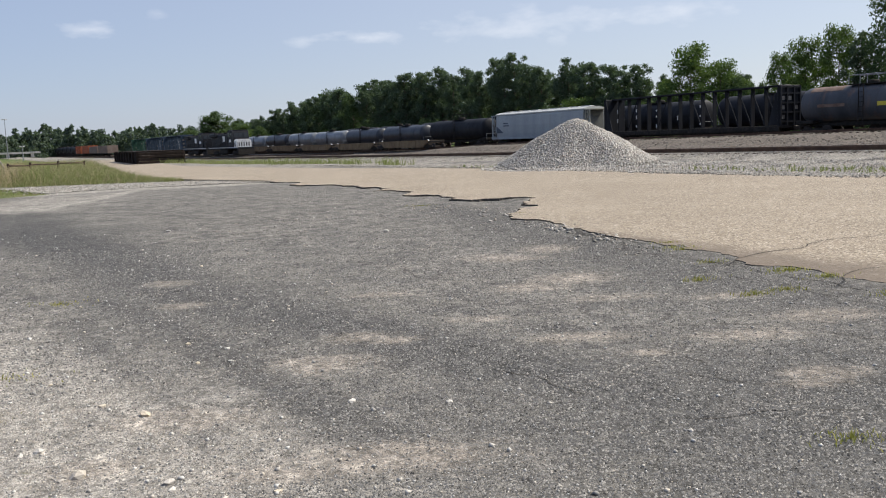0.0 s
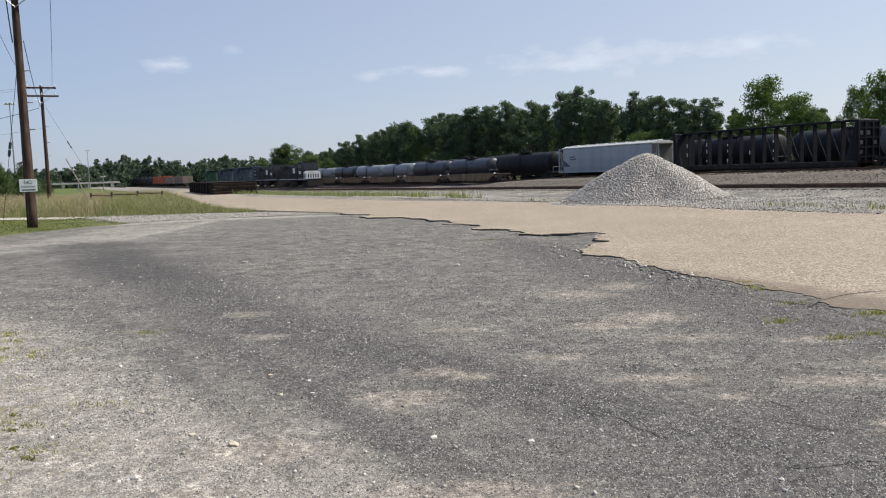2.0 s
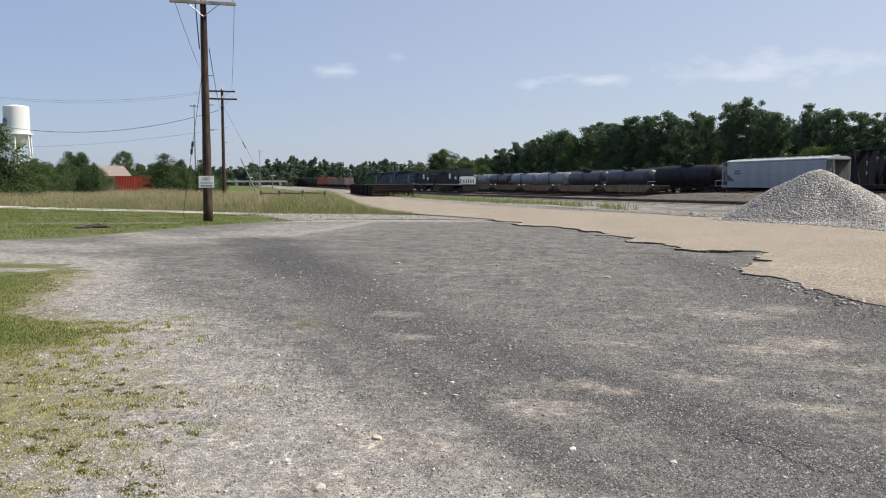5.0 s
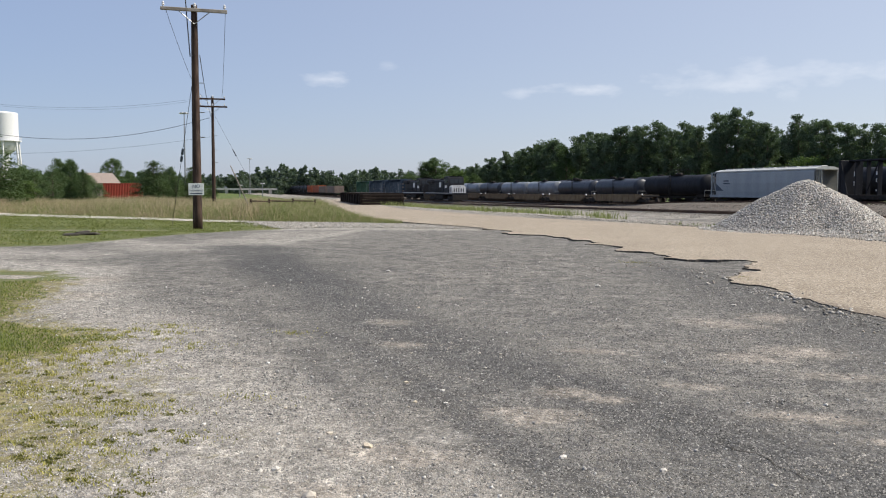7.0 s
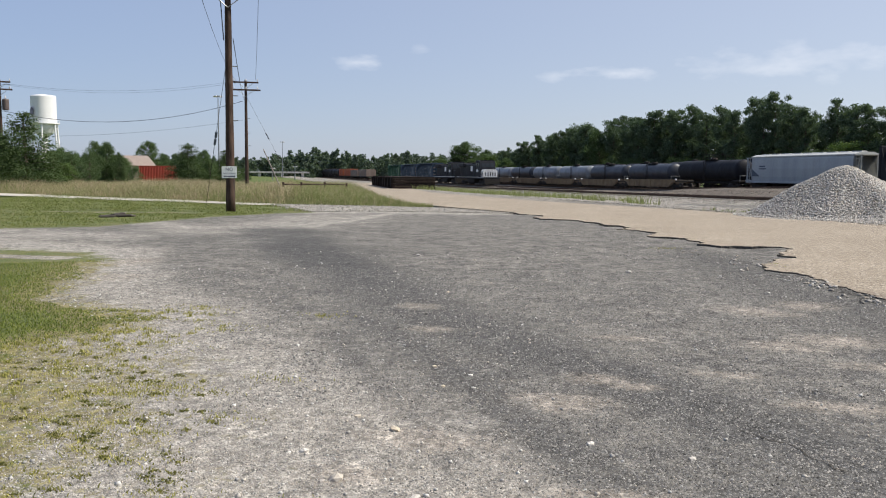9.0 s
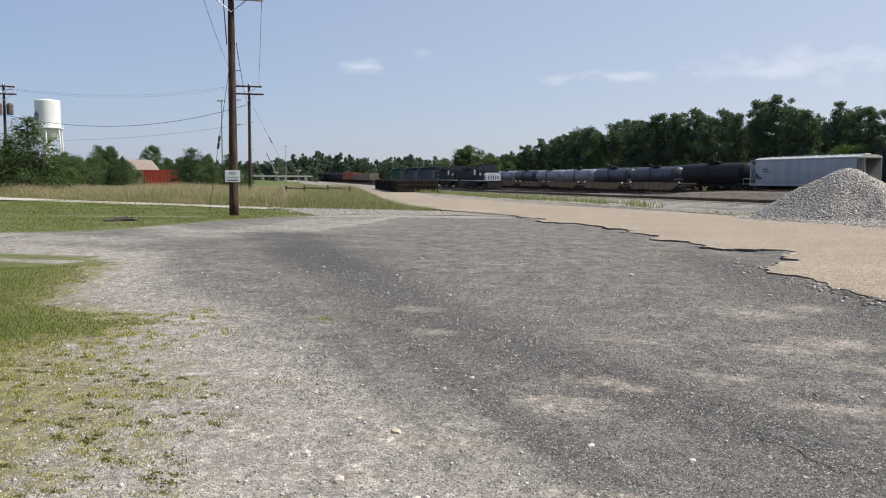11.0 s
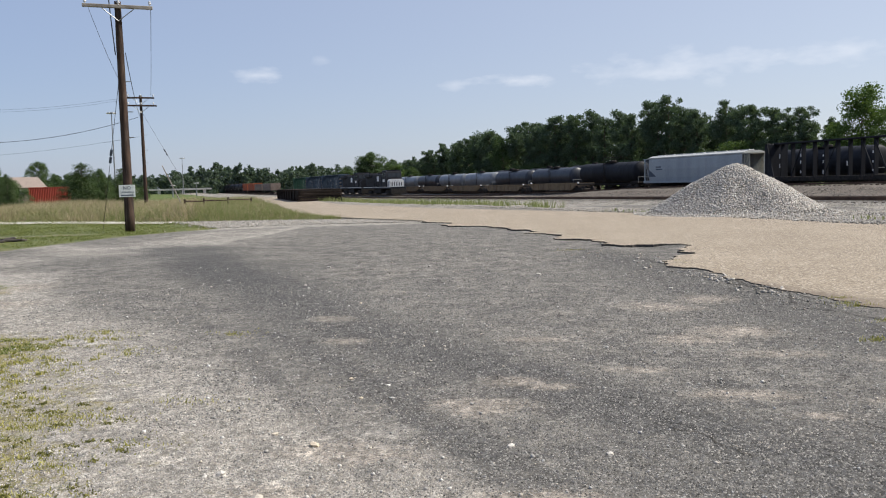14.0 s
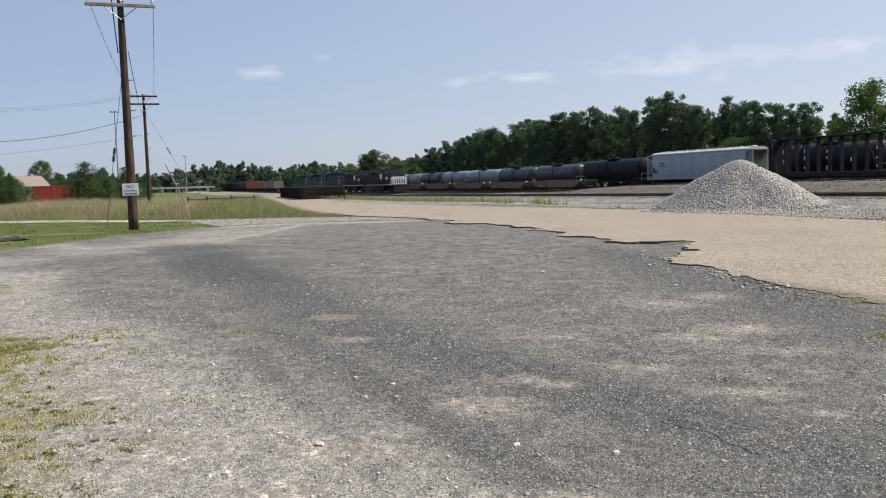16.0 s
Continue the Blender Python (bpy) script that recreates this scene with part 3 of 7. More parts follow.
# ---- ground ----
def ground_disc():
    def level(x, y):
        q, s = x * NX + y * NY, x * TX + y * TY
        a, b = min(max((q - 14) / 16, 0), 1), min(max((-s + 10) / 90, 0), 1)
        return -0.06 - 0.3 * a - 1.1 * a * b
    vs, fs = [(0, 0, -0.06)], []
    rings = (6, 12, 18, 25, 32, 40, 50, 62, 76, 92, 110, 130, 155, 185, 220, 270, 340, 450, 600, 900, 2500)
    n = 120
    for r in rings:
        vs += [(x, y, level(x, y)) for x, y in ((r * math.cos(2 * math.pi * i / n), r * math.sin(2 * math.pi * i / n)) for i in range(n))]
    fs += [(0, 1 + i, 1 + (i + 1) % n) for i in range(n)]
    for k in range(len(rings) - 1):
        a, b = 1 + k * n, 1 + (k + 1) * n
        fs += [(a + i, b + i, b + (i + 1) % n, a + (i + 1) % n) for i in range(n)]
    me = Shape().add(vs, fs).mesh("ground", M_LAWN)
    tagged(new("ground", me), "wide level ground of mown grass", "ground", kind="structure")


ground_disc()

EDGE = [(-6.9, 33.4), (-4.4, 28.7), (-3.05, 27.5), (-2.0, 24.1), (-1.13, 23.6), (-1.0, 21.7), (0.26, 20.5), (0.7, 19.2), (1.98, 19.5), (2.05, 18.7),
        (1.78, 18.0), (1.55, 16.2), (1.67, 14.3), (2.0, 13.3), (2.2, 12.3), (2.55, 11.3), (2.85, 10.6), (3.1, 10.4), (3.3, 9.6), (3.5, 8.6),
        (3.85, 7.8), (4.2, 7.0), (4.6, 6.2), (5.3, 4.0), (6.0, 1.0), (6.8, -8.0)]
NEAR_LAWN = [(-40, 12.4), (-14.2, 13.2), (-11.4, 13.3), (-10.2, 12.3), (-9.2, 10.8), (-8.45, 9.5), (-7.6, 8.3), (-6.6, 8.0), (-5.75, 7.5), (-5.5, 6.9),
             (-5.6, 6.2), (-5.5, 5.6), (-5.3, 4.8), (-4.9, 3.6), (-4.3, 2.2), (-4.2, -8), (-40, -8)]
SPARSE = [(-5.8, 6.7), (-4.6, 6.0), (-3.8, 5.4), (-3.3, 4.5), (-3.0, 3.6), (-2.6, 2.7), (-2.4, 1), (-9, 1), (-9, 6.7)]
FAR_LAWN = [(-40, 17.6), (-18.6, 17.9), (-16.5, 20), (-16.3, 26), (-15.6, 29.4), (-14.6, 30.6), (-19.8, 37.4), (-30, 44), (-40, 50)]
TAR = [(-11.0, 20.5), (-7.1, 14.7), (-4.8, 11.9), (-3.1, 9.2), (-2.2, 8.2), (-1.4, 7.3), (-0.6, 6.6), (-0.05, 6.0), (0.4, 5.45), (0.9, 5.0), (1.4, 4.5), (1.9, 4.0), (2.6, 3.4)]
TAR_FAR = [(-16.0, 19.0), (-13.0, 18.2), (-9.6, 17.0), (-6.0, 15.8)]
PALE_EDGE = [(-17, 15.2), (-11, 14.6), (-9.3, 12.0), (-6.6, 9.2), (-5.0, 8.0), (-3.7, 6.5), (-2.5, 5.5), (-1.6, 4.6), (-0.9, 3.8), (-0.2, 2.6), (0.5, 0), (0.5, -8),
             (-6, -8), (-6, 4), (-8, 9), (-12, 13), (-17, 13)]
WORN = [((1.09, 6.14), 0.55, 0.22), ((0.35, 6.92), 0.4, 0.16), ((1.47, 5.63), 0.3, 0.12), ((-0.38, 6.3), 0.35, 0.2), ((-0.8, 5.7), 0.5, 0.28), ((-2.49, 7.99), 0.35, 0.2),
        ((2.3, 6.0), 0.6, 0.25), ((3.1, 6.5), 0.6, 0.3), ((-1.5, 4.6), 0.6, 0.3), ((-0.2, 3.9), 0.7, 0.3), ((-1.7, 3.9), 0.4, 0.25), ((1.6, 7.6), 0.6, 0.2), ((2.6, 7.4), 0.5, 0.2),
        ((2.4, 5.0), 0.4, 0.2), ((0.9, 8.4), 0.5, 0.2), ((-9.6, 12.2), 0.7, 1.0), ((-8.3, 10.5), 0.6, 0.6), ((0.9, 10.2), 0.6, 0.3), ((-0.6, 8.2), 0.5, 0.2), ((1.43, 8.7), 0.6, 0.45), ((0.67, 10.4), 0.5, 0.4), ((-0.82, 5.57), 0.35, 0.25), ((-2.53, 7.96), 0.3, 0.25),
        ((1.43, 10.9), 0.5, 0.5), ((-3.1, 9.3), 0.4, 0.3), ((-0.72, 3.75), 0.5, 0.2), ((-0.65, 6.4), 0.4, 0.25), ((2.25, 4.81), 0.3, 0.15), ((2.83, 4.39), 0.25, 0.12), ((0.95, 8.25), 0.5, 0.3)]


def lot_z(x, y):
    """Height of the lot, which climbs to meet the tan road's rim at its near end."""
    x, y = np.asarray(x, float), np.asarray(y, float)
    step = np.interp(y, [6, 10, 12.5, 14, 17], [0.005, 0.008, 0.014, 0.026, 0.050])
    step = step * (0.62 + 0.55 * np.sin(x * 2.9 + 1.7 * y) * np.sin(y * 1.3 - x * 0.8))
    return 0.010 * np.sin(x * 0.7 + 1) * np.sin(y * 0.55) - 0.010 + (0.058 - step) * np.exp(-line_dist(x, y, EDGE) / 0.9)


def lot():
    xs = np.concatenate([np.arange(-40, -20, 0.5), np.arange(-20, -8, 0.25), np.arange(-8, 8, 0.11), np.arange(8, 12.1, 0.5)])
    ys = np.concatenate([np.arange(-8, 1.5, 0.5), np.arange(1.5, 13, 0.11), np.arange(13, 24, 0.2), np.arange(24, 37, 0.35), np.arange(37, 50, 0.6)])
    X, Y = np.meshgrid(xs, ys)
    d_lawn = signed(X, Y, NEAR_LAWN)
    d_far = signed(X, Y, FAR_LAWN)
    grass = np.clip(np.where(Y < 14, 0.66, 0.5) + np.maximum(d_lawn, d_far) * np.where(Y < 14, 0.62, 1.6), 0, 1)
    # a worn track crosses the near lawn's far end
    strip = np.exp(-((Y - 12.6 - 0.02 * X) / 0.35) ** 2) * (X < -10.8)
    grass = grass * (1 - 0.9 * strip)
    fan = np.exp(-(((X + 4.4) / 1.0) ** 2 + ((Y - 4.6) / 1.9) ** 2))
    grass = np.maximum(grass * (1 - 0.35 * (Y < 6.5) * (X > -7) * np.clip((6.6 - Y) / 0.8, 0, 1)), 0.50 * fan)
    sparse = signed(X, Y, SPARSE)
    grass = np.maximum(grass, np.clip(0.50 + 0.26 * sparse, 0, 0.72))
    tar = np.exp(-(line_dist(X, Y, TAR) / (0.20 + 0.058 * np.hypot(X, Y))) ** 2)
    tar = np.maximum(tar, 0.5 * np.exp(-(line_dist(X, Y, TAR_FAR) / 1.0) ** 2))
    tar = np.maximum(tar, 0.85 * np.exp(-(((X - 2.1) / 2.2) ** 2 + ((Y - 4.4) / 1.8) ** 2)))
    tar = np.maximum(tar, 0.62 * np.exp(-(line_dist(X, Y, [(0.2, 17.5), (1.0, 14.5), (1.5, 12), (2.3, 9.5), (3.0, 7.6), (3.9, 5.8)]) / 1.1) ** 2))
    for line, wide, k in (([(-3.7, 8.62), (-2.35, 7.1), (-1.4, 5.76), (-1.0, 5.1), (-0.47, 4.43), (0.0, 3.85)], 0.30, 0.72), ([(-3.25, 7.22), (-1.9, 5.27), (-1.04, 4.05), (-0.7, 3.5)], 0.20, 0.55)):
        tar = np.maximum(tar, k * np.exp(-(line_dist(X, Y, line) / wide) ** 2))
    pale = np.clip(0.5 + signed(X, Y, PALE_EDGE) * 0.55, 0, 1)
    pale = np.maximum(pale, 0.45 * np.exp(-(line_dist(X, Y, [(-16, 22), (-12, 19.6), (-10.2, 19.2), (-9.6, 17.5)]) / 0.9) ** 2))
    pale = np.maximum(pale, 0.75 * np.exp(-(line_dist(X, Y, [(-10.9, 20.5), (-10.85, 22.3), (-11.05, 24.1), (-11.1, 27.0), (-11.3, 28.7), (-11.5, 31.1)]) / 0.22) ** 2))
    pale = np.maximum(pale, 0.9 * np.exp(-(line_dist(X, Y, [(-14.8, 30.6), (-11.5, 32.2), (-6.9, 32.9)]) / 0.8) ** 2))
    pale = np.maximum(pale, 0.42 * np.exp(-(line_dist(X, Y, [(-20, 16.2), (-14, 17.5), (-12, 22), (-12.5, 28)]) / 2.0) ** 2))
    dirt = np.maximum(0.75 * strip, 0.9 * np.exp(-(line_dist(X, Y, [(-24.0, 26.6), (-20.5, 27.6), (-18.6, 28.0)]) / 0.35) ** 2))
    grass = grass * (1 - 0.55 * np.exp(-(line_dist(X, Y, [(-24.0, 26.6), (-20.5, 27.6), (-18.6, 28.0)]) / 0.4) ** 2))
    for (cx, cy), rx, ry in WORN:
        dirt = np.maximum(dirt, 0.85 * np.exp(-(((X - cx) / rx) ** 2 + ((Y - cy) / ry) ** 2)))
    ny, nx = X.shape
    Z = lot_z(X, Y)
    weed = np.exp(-(np.abs(d_lawn) / 0.75) ** 2) * (X > -12) * (Y < 12) + 1.0 * fan + 0.5 * strip + (Y < 6.0) * np.clip((6.2 - Y) / 1.0, 0, 1) * 0.55
    v = np.stack([X, Y, Z], -1).reshape(-1, 3)
    i = (np.arange(ny - 1)[:, None] * nx + np.arange(nx - 1)).ravel()
    me = np_mesh("asphalt_lot", v, np.stack([i, i + 1, i + nx + 1, i + nx], -1), M_ASPHALT)
    for name, a in (("tar", tar), ("gravel", pale), ("grass", grass), ("dirt", dirt), ("weed", weed)):
        me.attributes.new(name, "FLOAT", "POINT").data.foreach_set("value", a.ravel().astype(np.float32))
    me.polygons.foreach_set("use_smooth", [True] * len(me.polygons))
    return tagged(new("asphalt_lot", me), "weathered grey asphalt lot strewn with gravel, tar stains and grass edges", "pavement", kind="structure")


LOT = lot()

# the raised tan pavement with its broken rim
RIM = ragged(EDGE, 5, 0.24, prng)
TAN_FAR = [(15.5, 8.0), (13.2, 18.6), (11.6, 22.2), (7.6, 26.6), (4.9, 32.8), (2.4, 36.6), (-2.4, 42.0), (-9.5, 49.6), (-13.8, 56.0), (-20.8, 66.0), (-29.0, 84.0), (-37.0, 102.0), (-50.0, 128.0), (-56.0, 126.0), (-41.0, 96.0),
           (-31.0, 76.0), (-22.6, 58.0), (-15.6, 42.6), (-11.0, 37.4)]


def tan_pavement():
    bm = bmesh.new()
    outline = RIM + [(15.5, -8.0)] + TAN_FAR
    top = [bm.verts.new((x, y, 0.05)) for k, (x, y) in enumerate(outline)]
    low = [bm.verts.new((x, y, -0.05)) for x, y in RIM]
    f = bm.faces.new(top)
    bm.normal_update()
    if f.normal.z < 0:
        f.normal_flip()
    for i in range(len(RIM) - 1):
        bm.faces.new((top[i], low[i], low[i + 1], top[i + 1])).material_index = 1
    bmesh.ops.triangulate(bm, faces=[f], ngon_method="EAR_CLIP")
    bmesh.ops.recalc_face_normals(bm, faces=bm.faces[:])
    me = bpy.data.meshes.new("tan_road")
    bm.to_mesh(me)
    bm.free()
    me.materials.append(M_TAN)
    me.materials.append(M_BROKEN)
    rim = me.attributes.new("rim", "FLOAT", "POINT")
    rim.data.foreach_set("value", [1.0 if i < len(RIM) else 0.0 for i in range(len(me.vertices))])
    return tagged(new("tan_road", me), "worn tan paved road with a broken raised edge", "road", kind="structure")


ROAD = tan_pavement()
for pts, w in (([(2.55, 8.55), (3.57, 9.37), (4.8, 10.3), (6.08, 10.6), (7.97, 11.9), (10, 12.6)], 0.022), ([(3.6, 7.4), (4.52, 8.29), (5.53, 9.26), (6.12, 10.1), (6.2, 10.6)], 0.016),
               ([(6.0, 9.9), (6.25, 9.6), (6.1, 9.2)], 0.02)):
    part("crack", ribbon(ragged(pts, 3, 0.12, prng), w, 0.0535, prng), M_CRACK, ROAD)
for pts, w in (([(-0.43, 9.9), (-0.32, 9.4), (-0.2, 9.05), (0.0, 8.98)], 0.022), ([(0.35, 5.38), (0.55, 5.2), (0.68, 5.08), (0.9, 4.75)], 0.014), ([(1.3, 4.3), (1.8, 4.35), (2.3, 4.3)], 0.010),
               ([(0.8, 13.2), (1.3, 12.0), (2.1, 10.8), (2.7, 9.8)], 0.014), ([(1.5, 14.2), (1.9, 12.8), (2.3, 11.6), (2.9, 10.0)], 0.02), ([(1.75, 13.2), (2.0, 12.9), (2.1, 12.2)], 0.018),
               ([(2.4, 10.2), (2.8, 9.6), (3.2, 8.7)], 0.02), ([(2.35, 11.0), (2.75, 9.9), (3.1, 9.0), (3.4, 8.1), (3.8, 7.2)], 0.018), ([(1.75, 12.6), (2.1, 12.0), (2.2, 11.4), (2.5, 10.7)], 0.02), ([(2.0, 12.2), (1.85, 11.6), (2.1, 11.2)], 0.014), ([(2.9, 8.6), (3.3, 7.6), (3.6, 6.8), (4.1, 5.9)], 0.012), ([(-2.6, 10.9), (-1.5, 10.4), (-0.4, 10.5)], 0.010), ([(0.2, 7.8), (0.9, 7.4), (1.7, 7.5)], 0.008), ([(1.5, 5.2), (2.0, 4.8), (2.6, 4.75)], 0.010), ([(2.1, 6.4), (2.8, 6.0), (3.4, 5.2)], 0.012), ([(-0.2, 15.5), (0.6, 14.6), (1.3, 13.4)], 0.016), ([(0.3, 17.0), (0.9, 16.2), (1.3, 15.2)], 0.02), ([(-2.3, 13.5), (-1.2, 12.9), (0.1, 12.9)], 0.012), ([(1.48, 5.66), (1.66, 5.52), (1.75, 5.3)], 0.012),
               ([(2.64, 6.46), (2.87, 6.27), (3.09, 6.12)], 0.010), ([(3.3, 6.1), (3.51, 5.68), (3.54, 5.3)], 0.014), ([(1.5, 10.41), (1.94, 10.11), (2.21, 9.42)], 0.012), ([(2.07, 12.74), (2.12, 11.99), (2.34, 11.92), (2.38, 11.06)], 0.022),
               ([(1.8, 13.5), (1.95, 12.6), (2.2, 12.0)], 0.02), ([(2.2, 12.3), (2.5, 11.2), (2.4, 10.4)], 0.016), ([(2.9, 9.4), (3.25, 8.98), (3.45, 8.5)], 0.02), ([(0.9, 15.8), (1.3, 15.2), (1.2, 14.4), (1.5, 13.8)], 0.024)):
    strip = ribbon(ragged(pts, 3, 0.14, prng), w, 0.0, prng)
    zs = lot_z([v[0] for v in strip.v], [v[1] for v in strip.v])
    strip.v = [(v[0], v[1], float(z) + 0.005) for v, z in zip(strip.v, zs)]
    part("crack", strip, M_CRACK, LOT)

# pale gravel border beyond the lot, the pale path and the meadow behind it
BORDER = ragged([(-15.0, 31.2), (-12.2, 32.7), (-9.4, 33.4), (-7.0, 33.1)], 4, 0.2, prng) + [(-6.8, 33.6)] + ragged([(-9.5, 36.4), (-14.0, 37.6), (-20.2, 37.6), (-19.4, 36.2)], 2, 0.08, prng)
sheet("gravel_border", BORDER, 0.014, M_BORDER, "pale crushed gravel strip along the lot's far edge", "gravel")
sheet("gravel_path", ragged([(-20.0, 35.9), (-25.9, 38.0), (-36.3, 40.6), (-70, 49)], 2, 0.03, prng) + ragged([(-70, 52.5), (-42.0, 45.2), (-30, 41.4), (-20.0, 37.9)], 2, 0.03, prng), 0.012, M_PATHG,
      "narrow pale gravel path through the grass", "path")
MEADOW = [(-70, 52.6), (-42.2, 45.4), (-30, 41.6), (-20, 38.1), (-14.4, 38.0), (-11.6, 37.8), (-15.8, 42.6), (-22.8, 58), (-31.2, 76), (-41.2, 96), (-55, 125), (-160, 160), (-150, 60)]
sheet("meadow_ground", MEADOW, -0.02, M_MEADOW, "rough meadow of tall dry grass", "meadow")


# ---- ballast and tracks ----
TRACKS = (32.8, 37.6, 43.5, 57.0, 62.2, 67.2)


def ballast():
    ss = np.concatenate([np.arange(-760, -200, 12), np.arange(-200, -100, 2.5), np.arange(-100, 10, 0.9), np.arange(10, 130, 8)])
    qs = np.concatenate([np.arange(13.0, 31, 0.6), np.arange(31, 36, 0.4), np.arange(36, 100, 1.0)])
    S, Q = np.meshgrid(ss, qs)
    wob = 0.6 * np.sin(S * 0.9) + 0.35 * np.sin(S * 2.3 + 1)
    start = np.interp(S, [-760, -110, -75, -58, -45, -30, -18, -8, 130], [22.5, 17.5, 15.8, 17.6, 19.4, 20.2, 19.9, 20.6, 20.6]) + wob * 0.35
    g = grade(S, Q)
    rise = np.clip((Q - start) / 9.0, 0, 1)
    z = np.where(Q < start, -0.12, 0.045 + 0.02 + (g - 0.05) * rise * rise * (3 - 2 * rise))
    for q, s1 in zip(TRACKS, (200, -205, -95, 200, 200, 200)):
        z = z + 0.24 * np.exp(-((Q - q) / 1.9) ** 4) * (S < s1)
    z = z + 0.05 * np.sin(S * 1.7 + Q) * np.sin(Q * 1.3) * rise * 0.6
    x, y = Q * NX + S * TX, Q * NY + S * TY
    nq, ns = S.shape
    i = (np.arange(nq - 1)[:, None] * ns + np.arange(ns - 1)).ravel()
    f = np.stack([i, i + ns, i + ns + 1, i + 1], -1)
    me = np_mesh("ballast_bed", np.stack([x, y, z], -1).reshape(-1, 3), f, M_BALLAST)
    me.materials.append(M_BALLAST_OLD)
    mid = Q.ravel()[f].mean(1)
    me.polygons.foreach_set("material_index", (mid > 32.4).astype(np.int32))
    me.polygons.foreach_set("use_smooth", [True] * len(me.polygons))
    tagged(new("ballast_bed", me), "wide bed of grey railway ballast with weedy patches", "gravel", kind="structure")


ballast()


def track(q, s0, s1, ties):
    """Two rails on sleepers."""
    t = thing("railway_track", "rusty steel rails on dark creosoted sleepers in ballast", "railway", "yard tracks")
    for side in (-0.7175, 0.7175):
        prof = [(-0.07, 0.0), (0.07, 0.0), (0.07, 0.03), (0.015, 0.03), (0.015, 0.12), (0.035, 0.12), (0.035, 0.16), (-0.035, 0.16), (-0.035, 0.12), (-0.015, 0.12), (-0.015, 0.03), (-0.07, 0.03)]
        k = len(prof)
        stations = list(np.arange(s0, s1, 20.0)) + [s1]
        vs = [yard(a, q + side + w, float(grade(a, q)) + 0.29 + h) for a in stations for w, h in prof]
        fs = [(i * k + e, i * k + (e + 1) % k, i * k + k + (e + 1) % k, i * k + k + e) for i in range(len(stations) - 1) for e in range(k)]
        sh = Shape().add(vs, fs)
        part("rail", sh, M_RAIL, t)
    tie = Shape().box((0, 0, 0), (0.23, 2.6, 0.18), bevel=0.02).mesh("tie", M_TIE)
    far = Shape()
    for s in np.arange(s0, s1, 0.55):
        x, y, z = yard(s, q, float(grade(s, q)) + 0.150)
        if ties and -75 < s < 0:
            o = part("sleeper", tie, None, t)
            o.matrix_basis = pose(x + prng.uniform(-0.03, 0.03), y, z, 0, 0, -60 + prng.uniform(-2, 2))
        elif s > -200:
            far.box((x, y, z), (0.23, 2.6, 0.18), (0, 0, -60))
    part("far_sleeper", far, M_TIE, t, kind="stuff")


for q, s1 in zip(TRACKS, (90.0, -212.0, -100.0, 60.0, 60.0, 60.0)):
    track(q, -600.0, s1, q < 33)


# ---- rail vehicles; x along the car, z from the rail's top, -y towards the lot ----
WHEEL = Shape().lathe([(0.30, -0.06), (0.45, -0.07), (0.46, 0.03), (0.50, 0.04), (0.50, 0.07), (0.12, 0.09)], 16, pose(0, 0, 0, 90)).mesh("wheel", M_WHEEL, True)
FRAME = (Shape().prism([(-1.25, 0.40), (-1.15, 0.62), (-0.45, 0.70), (0.45, 0.70), (1.15, 0.62), (1.25, 0.40), (0.95, 0.36), (0.5, 0.30), (-0.5, 0.30), (-0.95, 0.36)], -1.08, -0.92)
         .prism([(-1.25, 0.40), (-1.15, 0.62), (-0.45, 0.70), (0.45, 0.70), (1.15, 0.62), (1.25, 0.40), (0.95, 0.36), (0.5, 0.30), (-0.5, 0.30), (-0.95, 0.36)], 0.92, 1.08)
         .box((0, 0, 0.6), (0.4, 1.9, 0.25))).mesh("side_frame", M_UNDER)
AXLE = Shape().tube((0, -0.75, 0), (0, 0.75, 0), 0.08, n=8).mesh("axle", M_WHEEL)


def truck(parent, x, axles=(-0.88, 0.88), scale=1.0):
    b = part("truck", FRAME, None, parent)
    b.matrix_basis = pose(x, 0, 0) @ Matrix.Diagonal((scale, 1, 1, 1))
    for a in axles:
        for y in (-0.75, 0.75):
            w = part("wheel", WHEEL, None, b)
            w.matrix_basis = pose(a, y, 0.46, 0, 0, 0 if y > 0 else 180)
        part("axle", AXLE, None, b).matrix_basis = pose(a, 0, 0.46)
    return b


def coupler(parent, x):
    s = 1 if x > 0 else -1
    part("coupler", Shape().box((x + s * 0.25, 0, 0.85), (0.7, 0.22, 0.22), bevel=0.04).box((x + s * 0.6, 0, 0.85), (0.25, 0.32, 0.32), bevel=0.05), M_WHEEL, parent)


def ladder(parent, x, y, z0, z1, mat, along=True):
    sh = Shape()
    d = (0.2, 0) if along else (0, 0.2)
    for e in (-1, 1):
        sh.box((x + d[0] * e, y + d[1] * e, (z0 + z1) / 2), (0.05, 0.05, z1 - z0))
    for z in np.arange(z0 + 0.2, z1, 0.38):
        sh.box((x, y, z), (0.42 if along else 0.04, 0.04 if along else 0.42, 0.04))
    part("ladder", sh, mat, parent)


def tank_profile(r, half, dome=0.55):
    """Outline of a tank's barrel with dished ends, along x."""
    prof = [(0.02, -half)]
    for k in range(1, 6):
        a = k / 5 * math.pi / 2
        prof.append((r * math.sin(a), -half + dome * (1 - math.cos(a))))
    prof += [(r, h) for h in np.linspace(-half + dome + 0.3, half - dome - 0.3, 5)]
    for k in range(5, 0, -1):
        a = k / 5 * math.pi / 2
        prof.append((r * math.sin(a), half - dome * (1 - math.cos(a))))
    return prof + [(0.02, half)]


